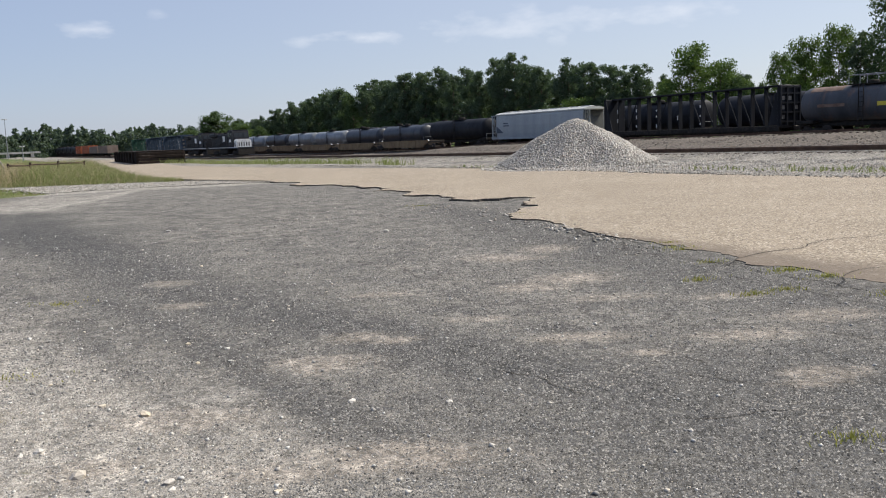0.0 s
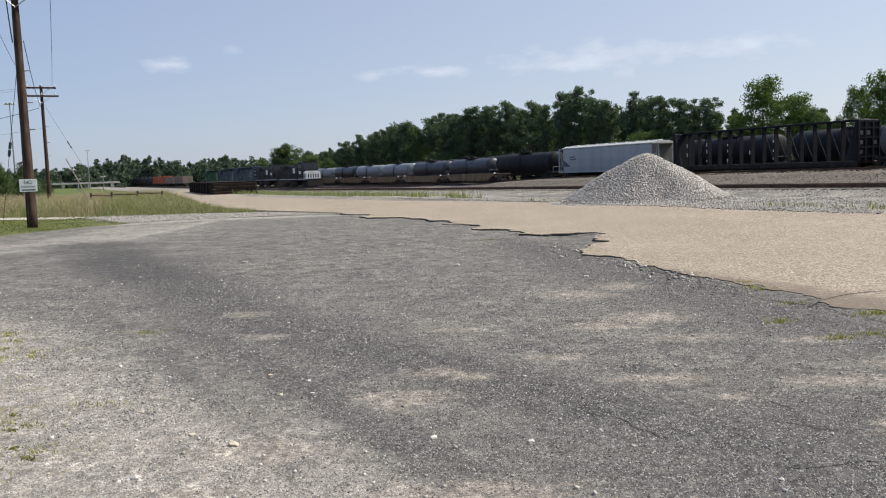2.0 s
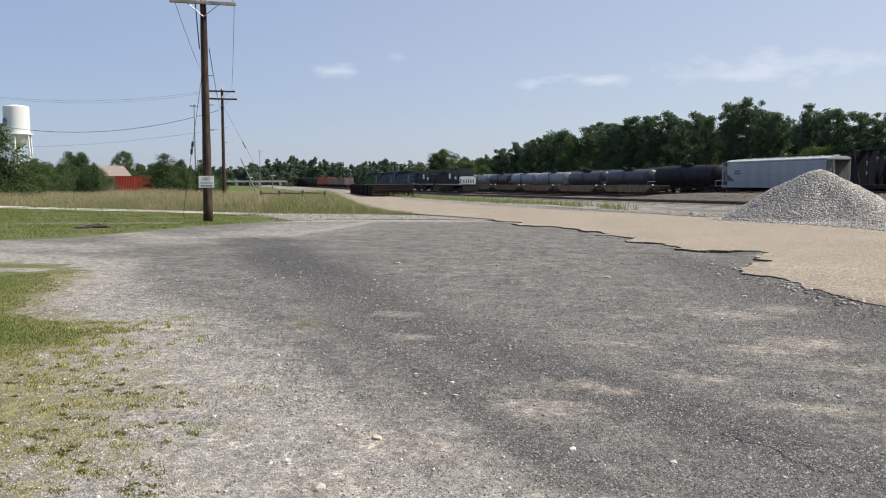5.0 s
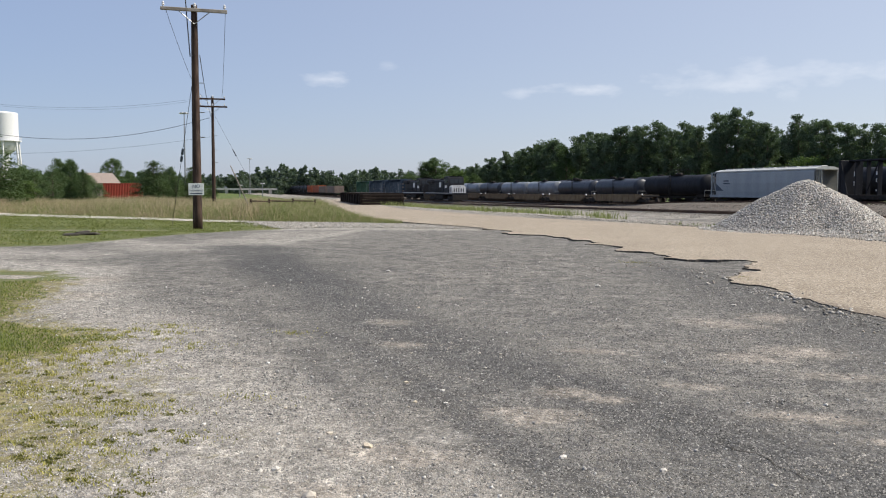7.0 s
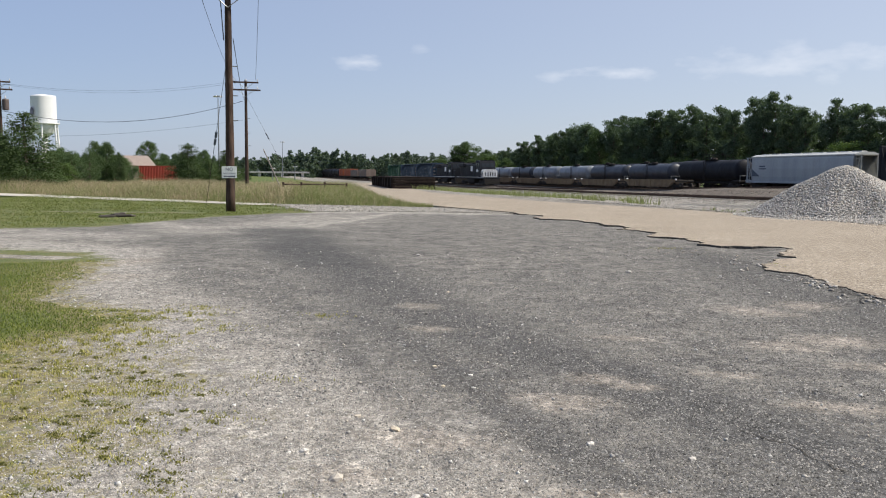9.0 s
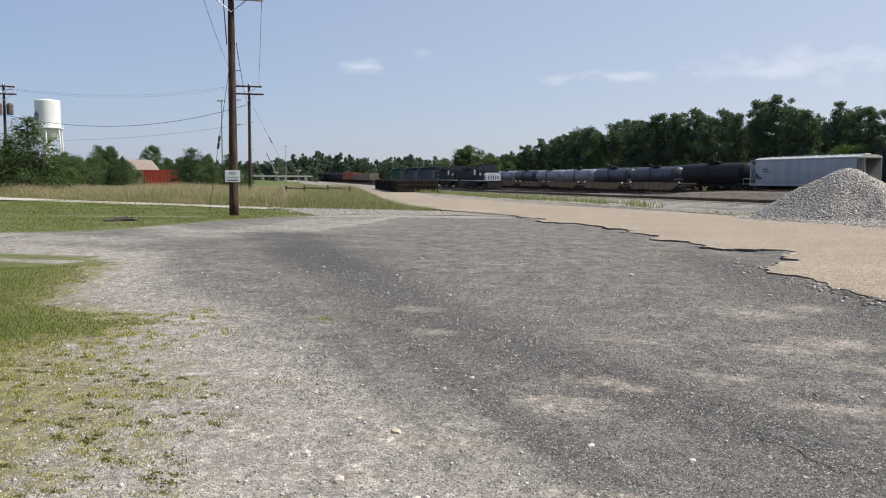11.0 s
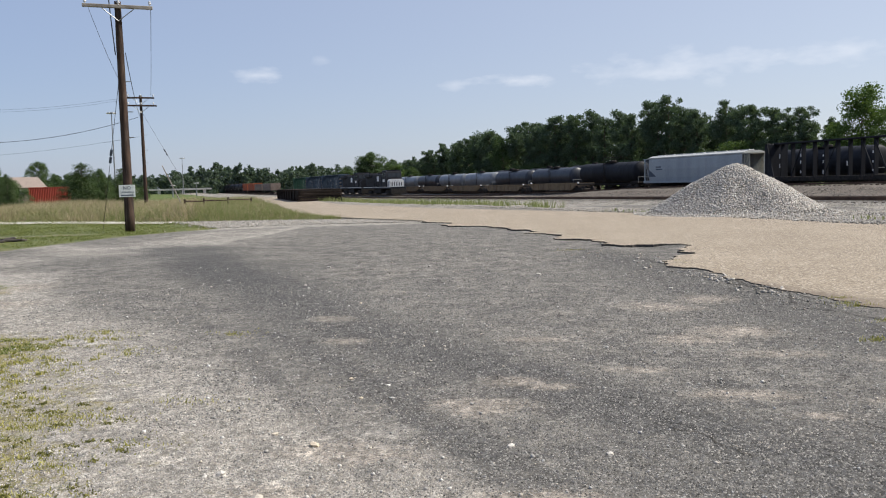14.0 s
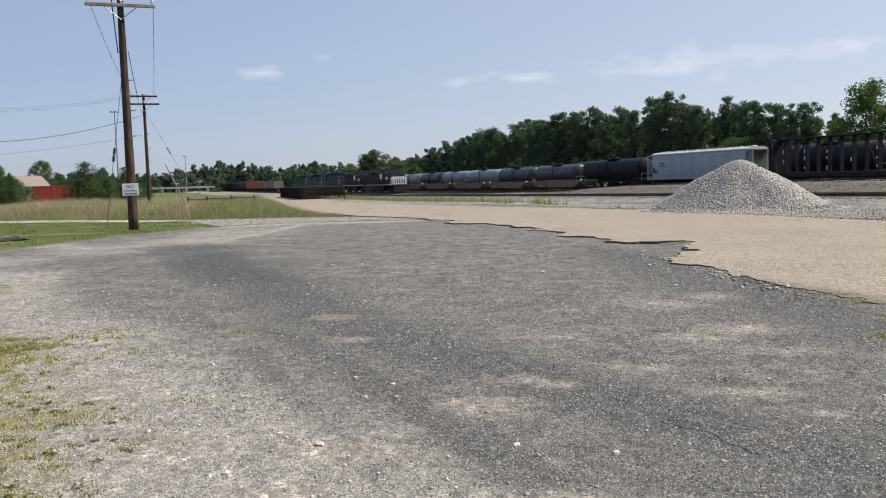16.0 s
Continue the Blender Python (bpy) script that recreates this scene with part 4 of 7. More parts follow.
def tank_car(m, length, mat, label, r=1.5, rail=True, rusty=False):
    t = thing("tank_car", label, "tank car", "tank cars in the yard", m)
    half = length / 2 - 0.5
    barrel = part("barrel", Shape().lathe(tank_profile(r, half), 28, pose(0, 0, 1.15 + r, 0, 90)), mat, t, smooth=True)
    for x in (-half * 0.62, -half * 0.2, half * 0.2, half * 0.62):
        part("band", Shape().lathe([(r + 0.004, -0.05), (r + 0.018, -0.05), (r + 0.018, 0.05), (r + 0.004, 0.05)], 28, pose(x, 0, 1.15 + r, 0, 90)), mat, barrel, smooth=False)
    top = 1.15 + 2 * r
    part("dome", Shape().lathe([(0.5, top - 0.15), (0.5, top + 0.22), (0.44, top + 0.30), (0.02, top + 0.33)], 16), M_UNDER, t)
    plat = Shape().box((0, 0, top + 0.02), (3.2, 1.5, 0.05))
    part("platform", plat, M_UNDER, t)
    if rail:
        sh = Shape()
        for x in (-1.55, 0.0, 1.55):
            for y in (-0.72, 0.72):
                sh.tube((x, y, top), (x, y, top + 0.75), 0.03, n=6)
        for y in (-0.72, 0.72):
            sh.tube((-1.55, y, top + 0.75), (1.55, y, top + 0.75), 0.03, n=6)
        part("handrail", sh, M_GALV if rusty else M_UNDER, t)
    part("underframe", Shape().box((0, 0, 0.98), (length, 0.7, 0.32), bevel=0.04).box((-half + 0.6, 0, 1.2), (1.6, 2.4, 0.3), bevel=0.05).box((half - 0.6, 0, 1.2), (1.6, 2.4, 0.3), bevel=0.05), M_UNDER, t)
    part("end_rail", Shape().tube((half + 0.25, -1.1, 1.1), (half + 0.25, -1.1, 1.9), 0.03, n=6).tube((half + 0.25, 1.1, 1.1), (half + 0.25, 1.1, 1.9), 0.03, n=6)
         .tube((half + 0.25, -1.1, 1.9), (half + 0.25, 1.1, 1.9), 0.03, n=6), M_GALV, t)
    ladder(t, 0.0, -r - 0.06, 0.9, top, M_UNDER)
    for x in (-length / 2 + 2.0, length / 2 - 2.0):
        truck(t, x)
    for x in (-length / 2, length / 2):
        coupler(t, x)
    if rusty:
        part("hazard_plate", Shape().box((half * 0.30, -r - 0.015, 1.15 + r - 0.15), (0.85, 0.03, 0.32), bevel=0.01), M_LABEL, t, "yellow label plate")
        part("stencil_bar", Shape().box((half * 0.44, -r - 0.015, 1.15 + r - 0.15), (0.5, 0.02, 0.3)), M_INK, t)
        part("stencil_line", Shape().box((-half * 0.45, -r - 0.012, 1.15 + r - 0.1), (2.4, 0.02, 0.25)), M_RUST, t)
        n = 14
        for k, x0, x1 in ((0, -half + 1.0, -1.9), (1, 1.9, half - 0.7)):
            vs = [(x, (r + 0.012) * math.sin(a), 1.15 + r + (r + 0.012) * math.cos(a)) for x in (x0, x1) for a in np.linspace(-0.75, 0.5, n)]
            cap = Shape().add(vs, [(i, i + 1, n + i + 1, n + i) for i in range(n - 1)])
            part("rust_patch", cap, M_RUST, t, "rusty band along the tank's top", smooth=True)
        # right end only: a paler skin painted as if the sun strikes it
        end = Shape()
        vs, fs = [], []
        for k in range(1, 6):
            a = k / 5 * math.pi / 2
            vs += [(half + 0.012 - 0.55 * (1 - math.cos(a)), (r + 0.01) * math.sin(a) * math.cos(b), 1.15 + r + (r + 0.01) * math.sin(a) * math.sin(b)) for b in np.linspace(0, 2 * math.pi, 25)[:-1]]
        vs += [(half - 1.3, (r + 0.012) * math.cos(b), 1.15 + r + (r + 0.012) * math.sin(b)) for b in np.linspace(0, 2 * math.pi, 25)[:-1]]
        for k in range(5):
            fs += [(k * 24 + i, k * 24 + (i + 1) % 24, k * 24 + 24 + (i + 1) % 24, k * 24 + 24 + i) for i in range(24)]
        fs.append(tuple(range(23, -1, -1)))
        part("tank_end", end.add(vs, fs), M_TANKEND, t, "worn tank end, coloured pale as if sunlit", smooth=True)
    return t


def hopper_car(m, length=19.5):
    t = thing("hopper_car", "light grey covered hopper car with curved sides and one end coloured cream as sunlit", "hopper car", "", m)
    h = length / 2
    side = [(-1.45, 1.05), (-1.52, 1.6), (-1.56, 2.6), (-1.5, 3.75), (-1.42, 3.95), (1.42, 3.95), (1.5, 3.75), (1.56, 2.6), (1.52, 1.6), (1.45, 1.05)]
    part("body", Shape().sweep(side, -h + 1.4, h - 1.4), M_HOPPER, t)
    part("roof", Shape().sweep([(-1.5, 3.96), (-1.5, 4.08), (-0.8, 4.3), (0.8, 4.3), (1.5, 4.08), (1.5, 3.96)], -h + 1.2, h - 1.2), M_HOPROOF, t)
    for x in np.linspace(-h + 2.4, h - 2.4, 9):
        part("hatch", Shape().box((x, 0, 4.36), (1.5, 0.75, 0.10), bevel=0.03), M_HOPROOF, t)
    for e in (-1, 1):
        # the sunward end takes the lit cream, the other keeps the side's grey
        mat = M_HOPEND if e > 0 else M_HOPPER
        x = e * (h - 1.4)
        part("end_slope", Shape().prism([(x, 3.9), (x, 1.3), (x - e * 0.9, 1.05), (x - e * 0.1, 3.9)] if e < 0 else [(x, 3.9), (x - 0.1, 3.9), (x - 0.9, 1.05), (x, 1.3)], -1.4, 1.4), mat, t)
        for y in (-1.42, 1.42):
            part("end_post", Shape().box((e * (h - 0.35), y, 2.5), (0.14, 0.12, 2.9), bevel=0.02), mat, t)
            part("corner_brace", Shape().tube((e * (h - 1.5), y, 1.2), (e * (h - 0.4), y, 3.8), 0.06, n=6), mat, t)
        part("end_platform", Shape().box((e * (h - 0.7), 0, 1.15), (1.4, 2.9, 0.12)), mat, t)
        part("end_top", Shape().box((e * (h - 0.75), 0, 3.95), (1.3, 2.9, 0.09)), mat, t)
        ladder(t, e * (h - 0.8), -1.5, 1.1, 3.9, mat)
        truck(t, e * (h - 2.1))
        coupler(t, e * h)
    part("side_sill", Shape().box((0, -1.5, 1.0), (length - 0.6, 0.12, 0.2), bevel=0.02).box((0, 1.5, 1.0), (length - 0.6, 0.12, 0.2), bevel=0.02), M_HOPPER, t)
    for x in (-5.2, -1.75, 1.75, 5.2):
        part("discharge_chute", Shape().lathe([(1.3, 1.05), (0.45, 0.35), (0.45, 0.22)], 4, pose(x, 0, 0, 0, 0, 45)), M_UNDER, t)
    part("logo_patch", Shape().prism([(-h + 1.5, 1.7), (-h + 3.1, 1.7), (-h + 1.5, 2.6)], -1.565, -1.555), M_INK, t)
    for x, z, w in ((-h + 3.6, 2.9, 1.1), (-h + 3.7, 2.6, 1.3)):
        part("stencil_bar", Shape().box((x, -1.575, z), (w, 0.02, 0.14)), M_INK, t)
    return t


def centerbeam_car(m, length, mat_post, label, bays=14, board=None):
    """A flatcar with end bulkheads and a truss wall down its middle."""
    t = thing("centerbeam_car", label, "flatcar", "", m)
    h = length / 2
    part("deck", Shape().box((0, 0, 1.05), (length - 1.2, 2.8, 0.22), bevel=0.03).box((0, -1.38, 0.92), (length - 1.2, 0.1, 0.4)).box((0, 1.38, 0.92), (length - 1.2, 0.1, 0.4)), M_UNDER, t)
    part("centre_sill", Shape().box((0, 0, 0.8), (length - 3, 0.6, 0.5)), M_UNDER, t)
    part("top_beam", Shape().box((0, 0, 4.58), (length - 1.6, 0.8, 0.16), bevel=0.03), mat_post, t)
    xs = np.linspace(-h + 1.6, h - 1.6, bays + 1)
    for k, x in enumerate(xs):
        part("post", Shape().box((x, 0, 2.85), (0.10, 0.5, 3.4), bevel=0.015), mat_post, t)
        if k % 2 == 0 and prng.random() < 0.9:
            for z in (1.6, 2.4, 3.2):
                if prng.random() < 0.75:
                    part("strap_plate", Shape().box((x, -0.385, z + prng.uniform(-0.2, 0.2)), (0.10, 0.02, prng.uniform(0.15, 0.45))), M_PORC, t)
    for k in range(bays):
        if board or k >= bays // 2 + 1 or k % 3 == 1:
            x0, x1 = xs[k], xs[k + 1]
            a, b = ((x0, -0.2, 4.4), (x1, -0.2, 1.3)) if k >= bays // 2 else ((x0, -0.2, 1.3), (x1, -0.2, 4.4))
            part("brace", Shape().tube(a, b, 0.06, n=6), mat_post, t)
    if board:
        for k in range(bays):
            if k % 2 == 0:
                part("side_panel", Shape().box(((xs[k] + xs[k + 1]) / 2, -0.05, 2.6), ((xs[k + 1] - xs[k]) * 0.3, 0.06, 2.2), bevel=0.02), board, t)
    for e in (-1, 1):
        bulk = part("bulkhead", Shape().box((e * (h - 0.75), 0, 2.85), (0.18, 2.75, 3.5), bevel=0.03), mat_post, t)
        for y in (-1.25, -0.45, 0.45, 1.25):
            part("rib", Shape().box((e * (h - 0.58), y, 2.85), (0.18, 0.14, 3.4)), mat_post, bulk)
        for z, y in ((1.9, -0.85), (2.7, -0.85), (3.5, -0.85), (2.7, 0.85), (3.5, 0.0)):
            part("worn_plate", Shape().box((e * (h - 0.655), y, z), (0.02, 0.5, 0.34), bevel=0.005), M_ARM, bulk)
        for z in (1.5, 2.3, 3.1, 3.9, 4.45):
            part("crossbar", Shape().box((e * (h - 0.57), 0, z), (0.12, 2.6, 0.12)), mat_post, bulk)
        for y in (-1.3,):
            part("gusset", Shape().prism([(e * (h - 0.8), 4.5), (e * (h - 0.8), 1.2), (e * (h - 1.8), 1.2)] if e < 0 else [(h - 0.8, 4.5), (h - 1.8, 1.2), (h - 0.8, 1.2)], y - 0.04, y + 0.04), mat_post, t)
        truck(t, e * (h - 2.4))
        coupler(t, e * h)
    return t


def boxcar(m, length=16.0):
    t = thing("boxcar", "yellow boxcar with purple graffiti low on its side", "boxcar", "", m)
    h = length / 2
    part("body", Shape().box((0, 0, 3.05), (length, 3.0, 4.0), bevel=0.05), M_YELLOWBOX, t)
    part("roof", Shape().sweep([(-1.55, 5.05), (0, 5.25), (1.55, 5.05), (1.55, 4.98), (-1.55, 4.98)], -h - 0.05, h + 0.05), M_YELLOWBOX, t)
    for x in np.arange(-h + 0.05, h + 0.01, 1.32):
        part("side_rib", Shape().box((x, -1.53, 3.05), (0.10, 0.08, 3.8), bevel=0.02), M_YELLOWBOX, t)
    for z in (3.9, 3.0):
        part("side_seam", Shape().box((0, -1.515, z), (length - 0.1, 0.04, 0.05)), M_YELLOWBOX, t)
    d = part("door", Shape().box((0.4, -1.56, 2.95), (3.0, 0.08, 3.6), bevel=0.02), M_YELLOWBOX, t)
    for x in (-0.7, 1.5):
        part("latch_bar", Shape().tube((x, -1.64, 1.3), (x, -1.64, 4.6), 0.03, n=6), M_UNDER, d)
    part("sill", Shape().box((0, 0, 0.95), (length, 2.8, 0.22)), M_UNDER, t)
    for x, z, w, hh in ((-h + 3.6, 3.5, 0.9, 0.32), (-h + 3.7, 2.75, 1.1, 0.22), (-h + 3.7, 2.3, 0.9, 0.16)):
        part("stencil_bar", Shape().box((x, -1.525, z), (w, 0.02, hh)), M_INK, t)
    g = [(-h + 0.5, 1.15), (-h + 4.6, 1.1), (-h + 4.9, 1.7), (-h + 4.2, 2.1), (-h + 3.4, 1.85), (-h + 2.6, 2.25), (-h + 1.8, 2.0), (-h + 1.0, 2.1), (-h + 0.6, 1.6)]
    part("graffiti", Shape().prism(g, -1.59, -1.575), M_PURPLE, t, "purple and white sprayed lettering shapes")
    for k, x in enumerate((-h + 1.0, -h + 2.0, -h + 2.9, -h + 3.8)):
        part("graffiti_stroke", Shape().prism([(x - 0.3, 1.25), (x - 0.1, 1.25), (x + 0.05, 1.6), (x + 0.25, 1.25), (x + 0.4, 1.25), (x + 0.15, 1.95), (x - 0.15, 1.9)], -1.605, -1.595), M_PALE, t)
    ladder(t, -h + 0.4, -1.58, 1.0, 3.4, M_YELLOWBOX)
    for e in (-1, 1):
        truck(t, e * (h - 2.2))
        coupler(t, e * h)
    return t


def spine_car(m, length=16.5):
    t = thing("well_car", "low tan well car, empty, with rusty sides", "flatcar", "well cars in the yard", m)
    h = length / 2
    for y in (-1.3, 1.3):
        part("side_wall", Shape().prism([(-h + 2.2, 0.35), (h - 2.2, 0.35), (h - 1.2, 1.0), (h - 0.6, 1.0), (h - 0.6, 1.35), (-h + 0.6, 1.35), (-h + 0.6, 1.0), (-h + 1.2, 1.0)], y - 0.06, y + 0.06), M_FLATYEL, t)
        for x in np.linspace(-h + 2.4, h - 2.4, 8):
            part("stake", Shape().box((x, y * 1.06, 0.85), (0.12, 0.06, 0.9)), M_FLATYEL, t)
    part("floor_plate", Shape().box((0, 0, 0.42), (length - 4.4, 2.5, 0.1)), M_UNDER, t)
    for e in (-1, 1):
        part("end_deck", Shape().box((e * (h - 1.1), 0, 1.15), (1.8, 2.5, 0.25), bevel=0.03), M_UNDER, t)
        part("cone", Shape().lathe([(0.16, 1.28), (0.12, 1.42), (0.03, 1.5)], 8, pose(e * (h - 0.9), -1.0, 0)), M_WHITE, t)
        truck(t, e * (h - 0.9))
    return t


def gondola(m, length, mat, height, label, name="gondola_car", load=None):
    t = thing(name, label, "gondola", "cars down the yard", m)
    h = length / 2
    for y in (-1.45, 1.45):
        part("side", Shape().box((0, y, 1.1 + height / 2), (length - 0.8, 0.08, height), bevel=0.02), mat, t)
        for x in np.linspace(-h + 0.6, h - 0.6, 11):
            part("rib", Shape().box((x, y * 1.05, 1.1 + height / 2), (0.14, 0.10, height)), mat, t)
    for e in (-1, 1):
        part("end", Shape().box((e * (h - 0.4), 0, 1.1 + height / 2), (0.08, 2.8, height), bevel=0.02), mat, t)
        truck(t, e * (h - 2.0))
    part("floor", Shape().box((0, 0, 1.0), (length - 0.6, 2.9, 0.2)), M_UNDER, t)
    if load:
        part("load", Shape().sweep([(-1.3, 1.1), (-1.3, 0.9 + height), (-0.5, 1.35 + height), (0.5, 1.35 + height), (1.3, 0.9 + height), (1.3, 1.1)], -h + 0.8, h - 0.8), load, t)
    return t


def locomotive(m, front):
    """A long-hood diesel; its cab faces +x."""
    t = thing("locomotive", "black diesel locomotive with a white striped nose" if front else "black diesel locomotive with white emblem patches", "locomotive", "", m)
    part("frame", Shape().box((0, 0, 1.35), (20.4, 3.0, 0.35), bevel=0.05), M_BLACKC, t)
    part("walkway_stripe", Shape().box((0, -1.512, 1.48), (19.8, 0.02, 0.09)).box((0, 1.512, 1.48), (19.8, 0.02, 0.09)), M_WHITE, t)
    part("fuel_tank", Shape().box((0, 0, 0.75), (5.0, 2.6, 0.9), bevel=0.15), M_UNDER, t)
    hood = part("hood", Shape().box((-2.7, 0, 2.75), (13.6, 1.9, 2.5), bevel=0.12), M_BLACKC, t)
    for x in np.arange(-9.0, 3.6, 0.9):
        part("hood_door", Shape().box((x, -0.965, 2.55), (0.8, 0.04, 1.7), bevel=0.015), M_BLACKC, hood)
    part("radiator", Shape().box((-7.2, 0, 3.85), (4.2, 2.9, 0.75), bevel=0.12), M_BLACKC, t)
    for x in (-8.2, -6.4):
        part("radiator_fan", Shape().lathe([(0.7, 4.22), (0.7, 4.34), (0.6, 4.34), (0.02, 4.30)], 16, pose(x, 0, 0)), M_UNDER, t)
    part("exhaust", Shape().box((-1.5, 0, 4.15), (1.4, 1.0, 0.35), bevel=0.06), M_UNDER, t)
    part("blower_box", Shape().box((2.8, -1.1, 2.6), (1.4, 0.6, 2.2), bevel=0.06), M_BLACKC, t)
    cab = part("cab", Shape().prism([(4.2, 1.5), (7.4, 1.5), (7.4, 3.1), (7.1, 4.35), (6.8, 4.55), (4.4, 4.55), (4.2, 4.35)], -1.5, 1.5), M_BLACKC, t)
    part("cab_roof", Shape().sweep([(-1.5, 4.4), (-1.2, 4.66), (1.2, 4.66), (1.5, 4.4)], 4.3, 7.0), M_BLACKC, cab)
    for x in (4.9, 6.2):
        part("side_window", Shape().box((x, -1.505, 3.75), (0.95, 0.03, 0.75), bevel=0.01), M_GLASS, cab)
    for y in (-0.85, 0.0, 0.85):
        part("windscreen", Shape().box((7.30, y, 3.72), (0.04, 0.7, 0.75), (0, -13, 0), bevel=0.01), M_GLASS, cab)
    part("nose", Shape().sweep([(-1.35, 1.5), (-1.35, 2.65), (-1.0, 2.95), (1.0, 2.95), (1.35, 2.65), (1.35, 1.5)], 7.4, 9.1), M_WHITE if front else M_BLACKC, t, "white nose" if front else "")
    if front:
        for k, y in enumerate((-0.9, -0.45, 0.0, 0.45, 0.9)):
            part("nose_stripe", Shape().prism([(9.105, 1.7), (9.115, 1.7), (9.115, 2.4), (9.105, 2.4)], y - 0.09, y + 0.09), M_BLACKC, t)
        for x in (7.7, 8.3):
            part("nose_mark", Shape().prism([(x, 1.75), (x + 0.22, 1.75), (x + 0.4, 2.4), (x + 0.18, 2.4)], -1.362, -1.352), M_BLACKC, t)
        for y in (-0.25, 0.25):
            part("headlight", Shape().lathe([(0.14, 0), (0.14, 0.05), (0.02, 0.06)], 10, pose(9.1, y, 2.7, 0, 90)), M_PORC, t)
    part("pilot", Shape().prism([(9.6, 1.2), (10.3, 1.2), (10.35, 0.25), (10.2, 0.2), (9.6, 0.7)], -1.45, 1.45), M_UNDER, t)
    for x, w in ((-0.5, 1.5), (2.0, 0.0)):
        if w:
            part("emblem_patch", Shape().box((x, -0.99, 3.1), (w, 0.02, 1.0), bevel=0.005), M_WHITE, t)
    part("number_bar", Shape().box((5.5, -1.515, 2.7), (1.3, 0.02, 0.5)), M_WHITE, t)
    sh = Shape()
    for x in np.arange(-9.8, 10.1, 1.65):
        sh.tube((x, -1.46, 1.5), (x, -1.46, 2.45), 0.025, n=6)
    sh.tube((-9.8, -1.46, 2.45), (3.8, -1.46, 2.45), 0.025, n=6)
    part("handrail", sh, M_UNDER, t)
    for e in (-1, 1):
        b = truck(t, e * 6.6, (-1.0, 0.0, 1.0), 1.6)
    return t


def at_s(s0, s1, q):
    return on_track((s0 + s1) / 2, q)


MAIN = 62.2
# main line, from the boxcar leftwards
boxcar(at_s(-33.0, -17.0, MAIN))
tank_car(at_s(-46.2, -33.6, MAIN), 12.6, M_RUSTTANK, "dark grey tank car with rust-stained top and one end coloured pale as sunlit", 1.43, True, True)
centerbeam_car(at_s(-70.4, -46.8, MAIN), 23.6, M_BLACKC, "empty black centerbeam flatcar with bulkheads and truss wall")
hopper_car(at_s(-92.4, -71.6, MAIN), 20.4)
tank_car(at_s(-110.2, -93.4, MAIN), 16.4, M_BLACKC, "plain black tank car beside the hopper", 1.42)
s = -111.2
for k, (mat, tone) in enumerate(((M_GREYTANK, "dark blue-grey"), (M_GREYTANK, "dark blue-grey"), (M_SILVER, "pale grey"), (M_SILVER, "pale grey"), (M_GREYTANK, "dark blue-grey"), (M_SILVER, "pale grey"),
                                 (M_GREYTANK, "dark blue-grey"), (M_GREYTANK, "dark blue-grey"), (M_BLACKC, "dark"), (M_BLACKC, "dark"))):
    tank_car(at_s(s - 15.2, s, MAIN), 15.0, mat, tone + " tank car in a long string", 1.32, False)
    s -= 15.6
# tank cars on the track behind
for a, b, mat in ((-75.5, -60.2, M_BLACKC), (-59.6, -44.4, M_BLACKC), (-43.6, -28.4, M_BLACKC), (-27.8, -12.6, M_BLACKC), (-91.5, -76.3, M_BLACKC), (-107.2, -92.0, M_BLACKC), (-123.0, -107.8, M_BLACKC), (-138.8, -123.6, M_BLACKC), (-154.6, -139.4, M_BLACKC)):
    tank_car(at_s(a, b, 67.2), 14.9, mat, "black tank car behind the nearer cars", 1.5, False)
s = -100.0
for k in range(7):
    spine_car(at_s(s - 16.5, s, 57.0))
    s -= 17.6
# the engine and its train
locomotive(at_s(-166.0, -145.0, 43.5), True)
locomotive(at_s(-188.0, -167.0, 43.5), False)
centerbeam_car(at_s(-210.0, -189.0, 43.5), 20.8, M_LUMBERBLUE, "blue centerbeam flatcar with open truss and pale straps", 12, M_SILVER)
centerbeam_car(at_s(-232.0, -211.0, 43.5), 20.8, M_LUMBERBLUE, "blue centerbeam flatcar with open truss and pale straps", 12, M_SILVER)
centerbeam_car(at_s(-254.0, -233.0, 43.5), 20.8, M_GREENCAR, "dark green centerbeam flatcar with open truss", 12, M_SILVER)
for a, b, mat, h, lab, load in ((-278, -258, M_BROWNCAR, 2.2, "dull brown gondola down the yard", None), (-300, -280, M_BROWNCAR, 2.2, "dull brown gondola down the yard", None), (-320, -301, M_ORANGE, 2.6, "faded orange gondola down the yard", None),
                                (-338, -322, M_ORANGE, 2.6, "faded orange gondola down the yard", None)):
    gondola(at_s(a, b, 37.6), b - a - 0.6, mat, h, lab, load=load)
s = -342.0
for k in range(11):
    tank_car(at_s(s - 15, s, 37.6), 14.6, M_BLACKC, "black tank car far down the yard", 1.35, False)
    s -= 15.6


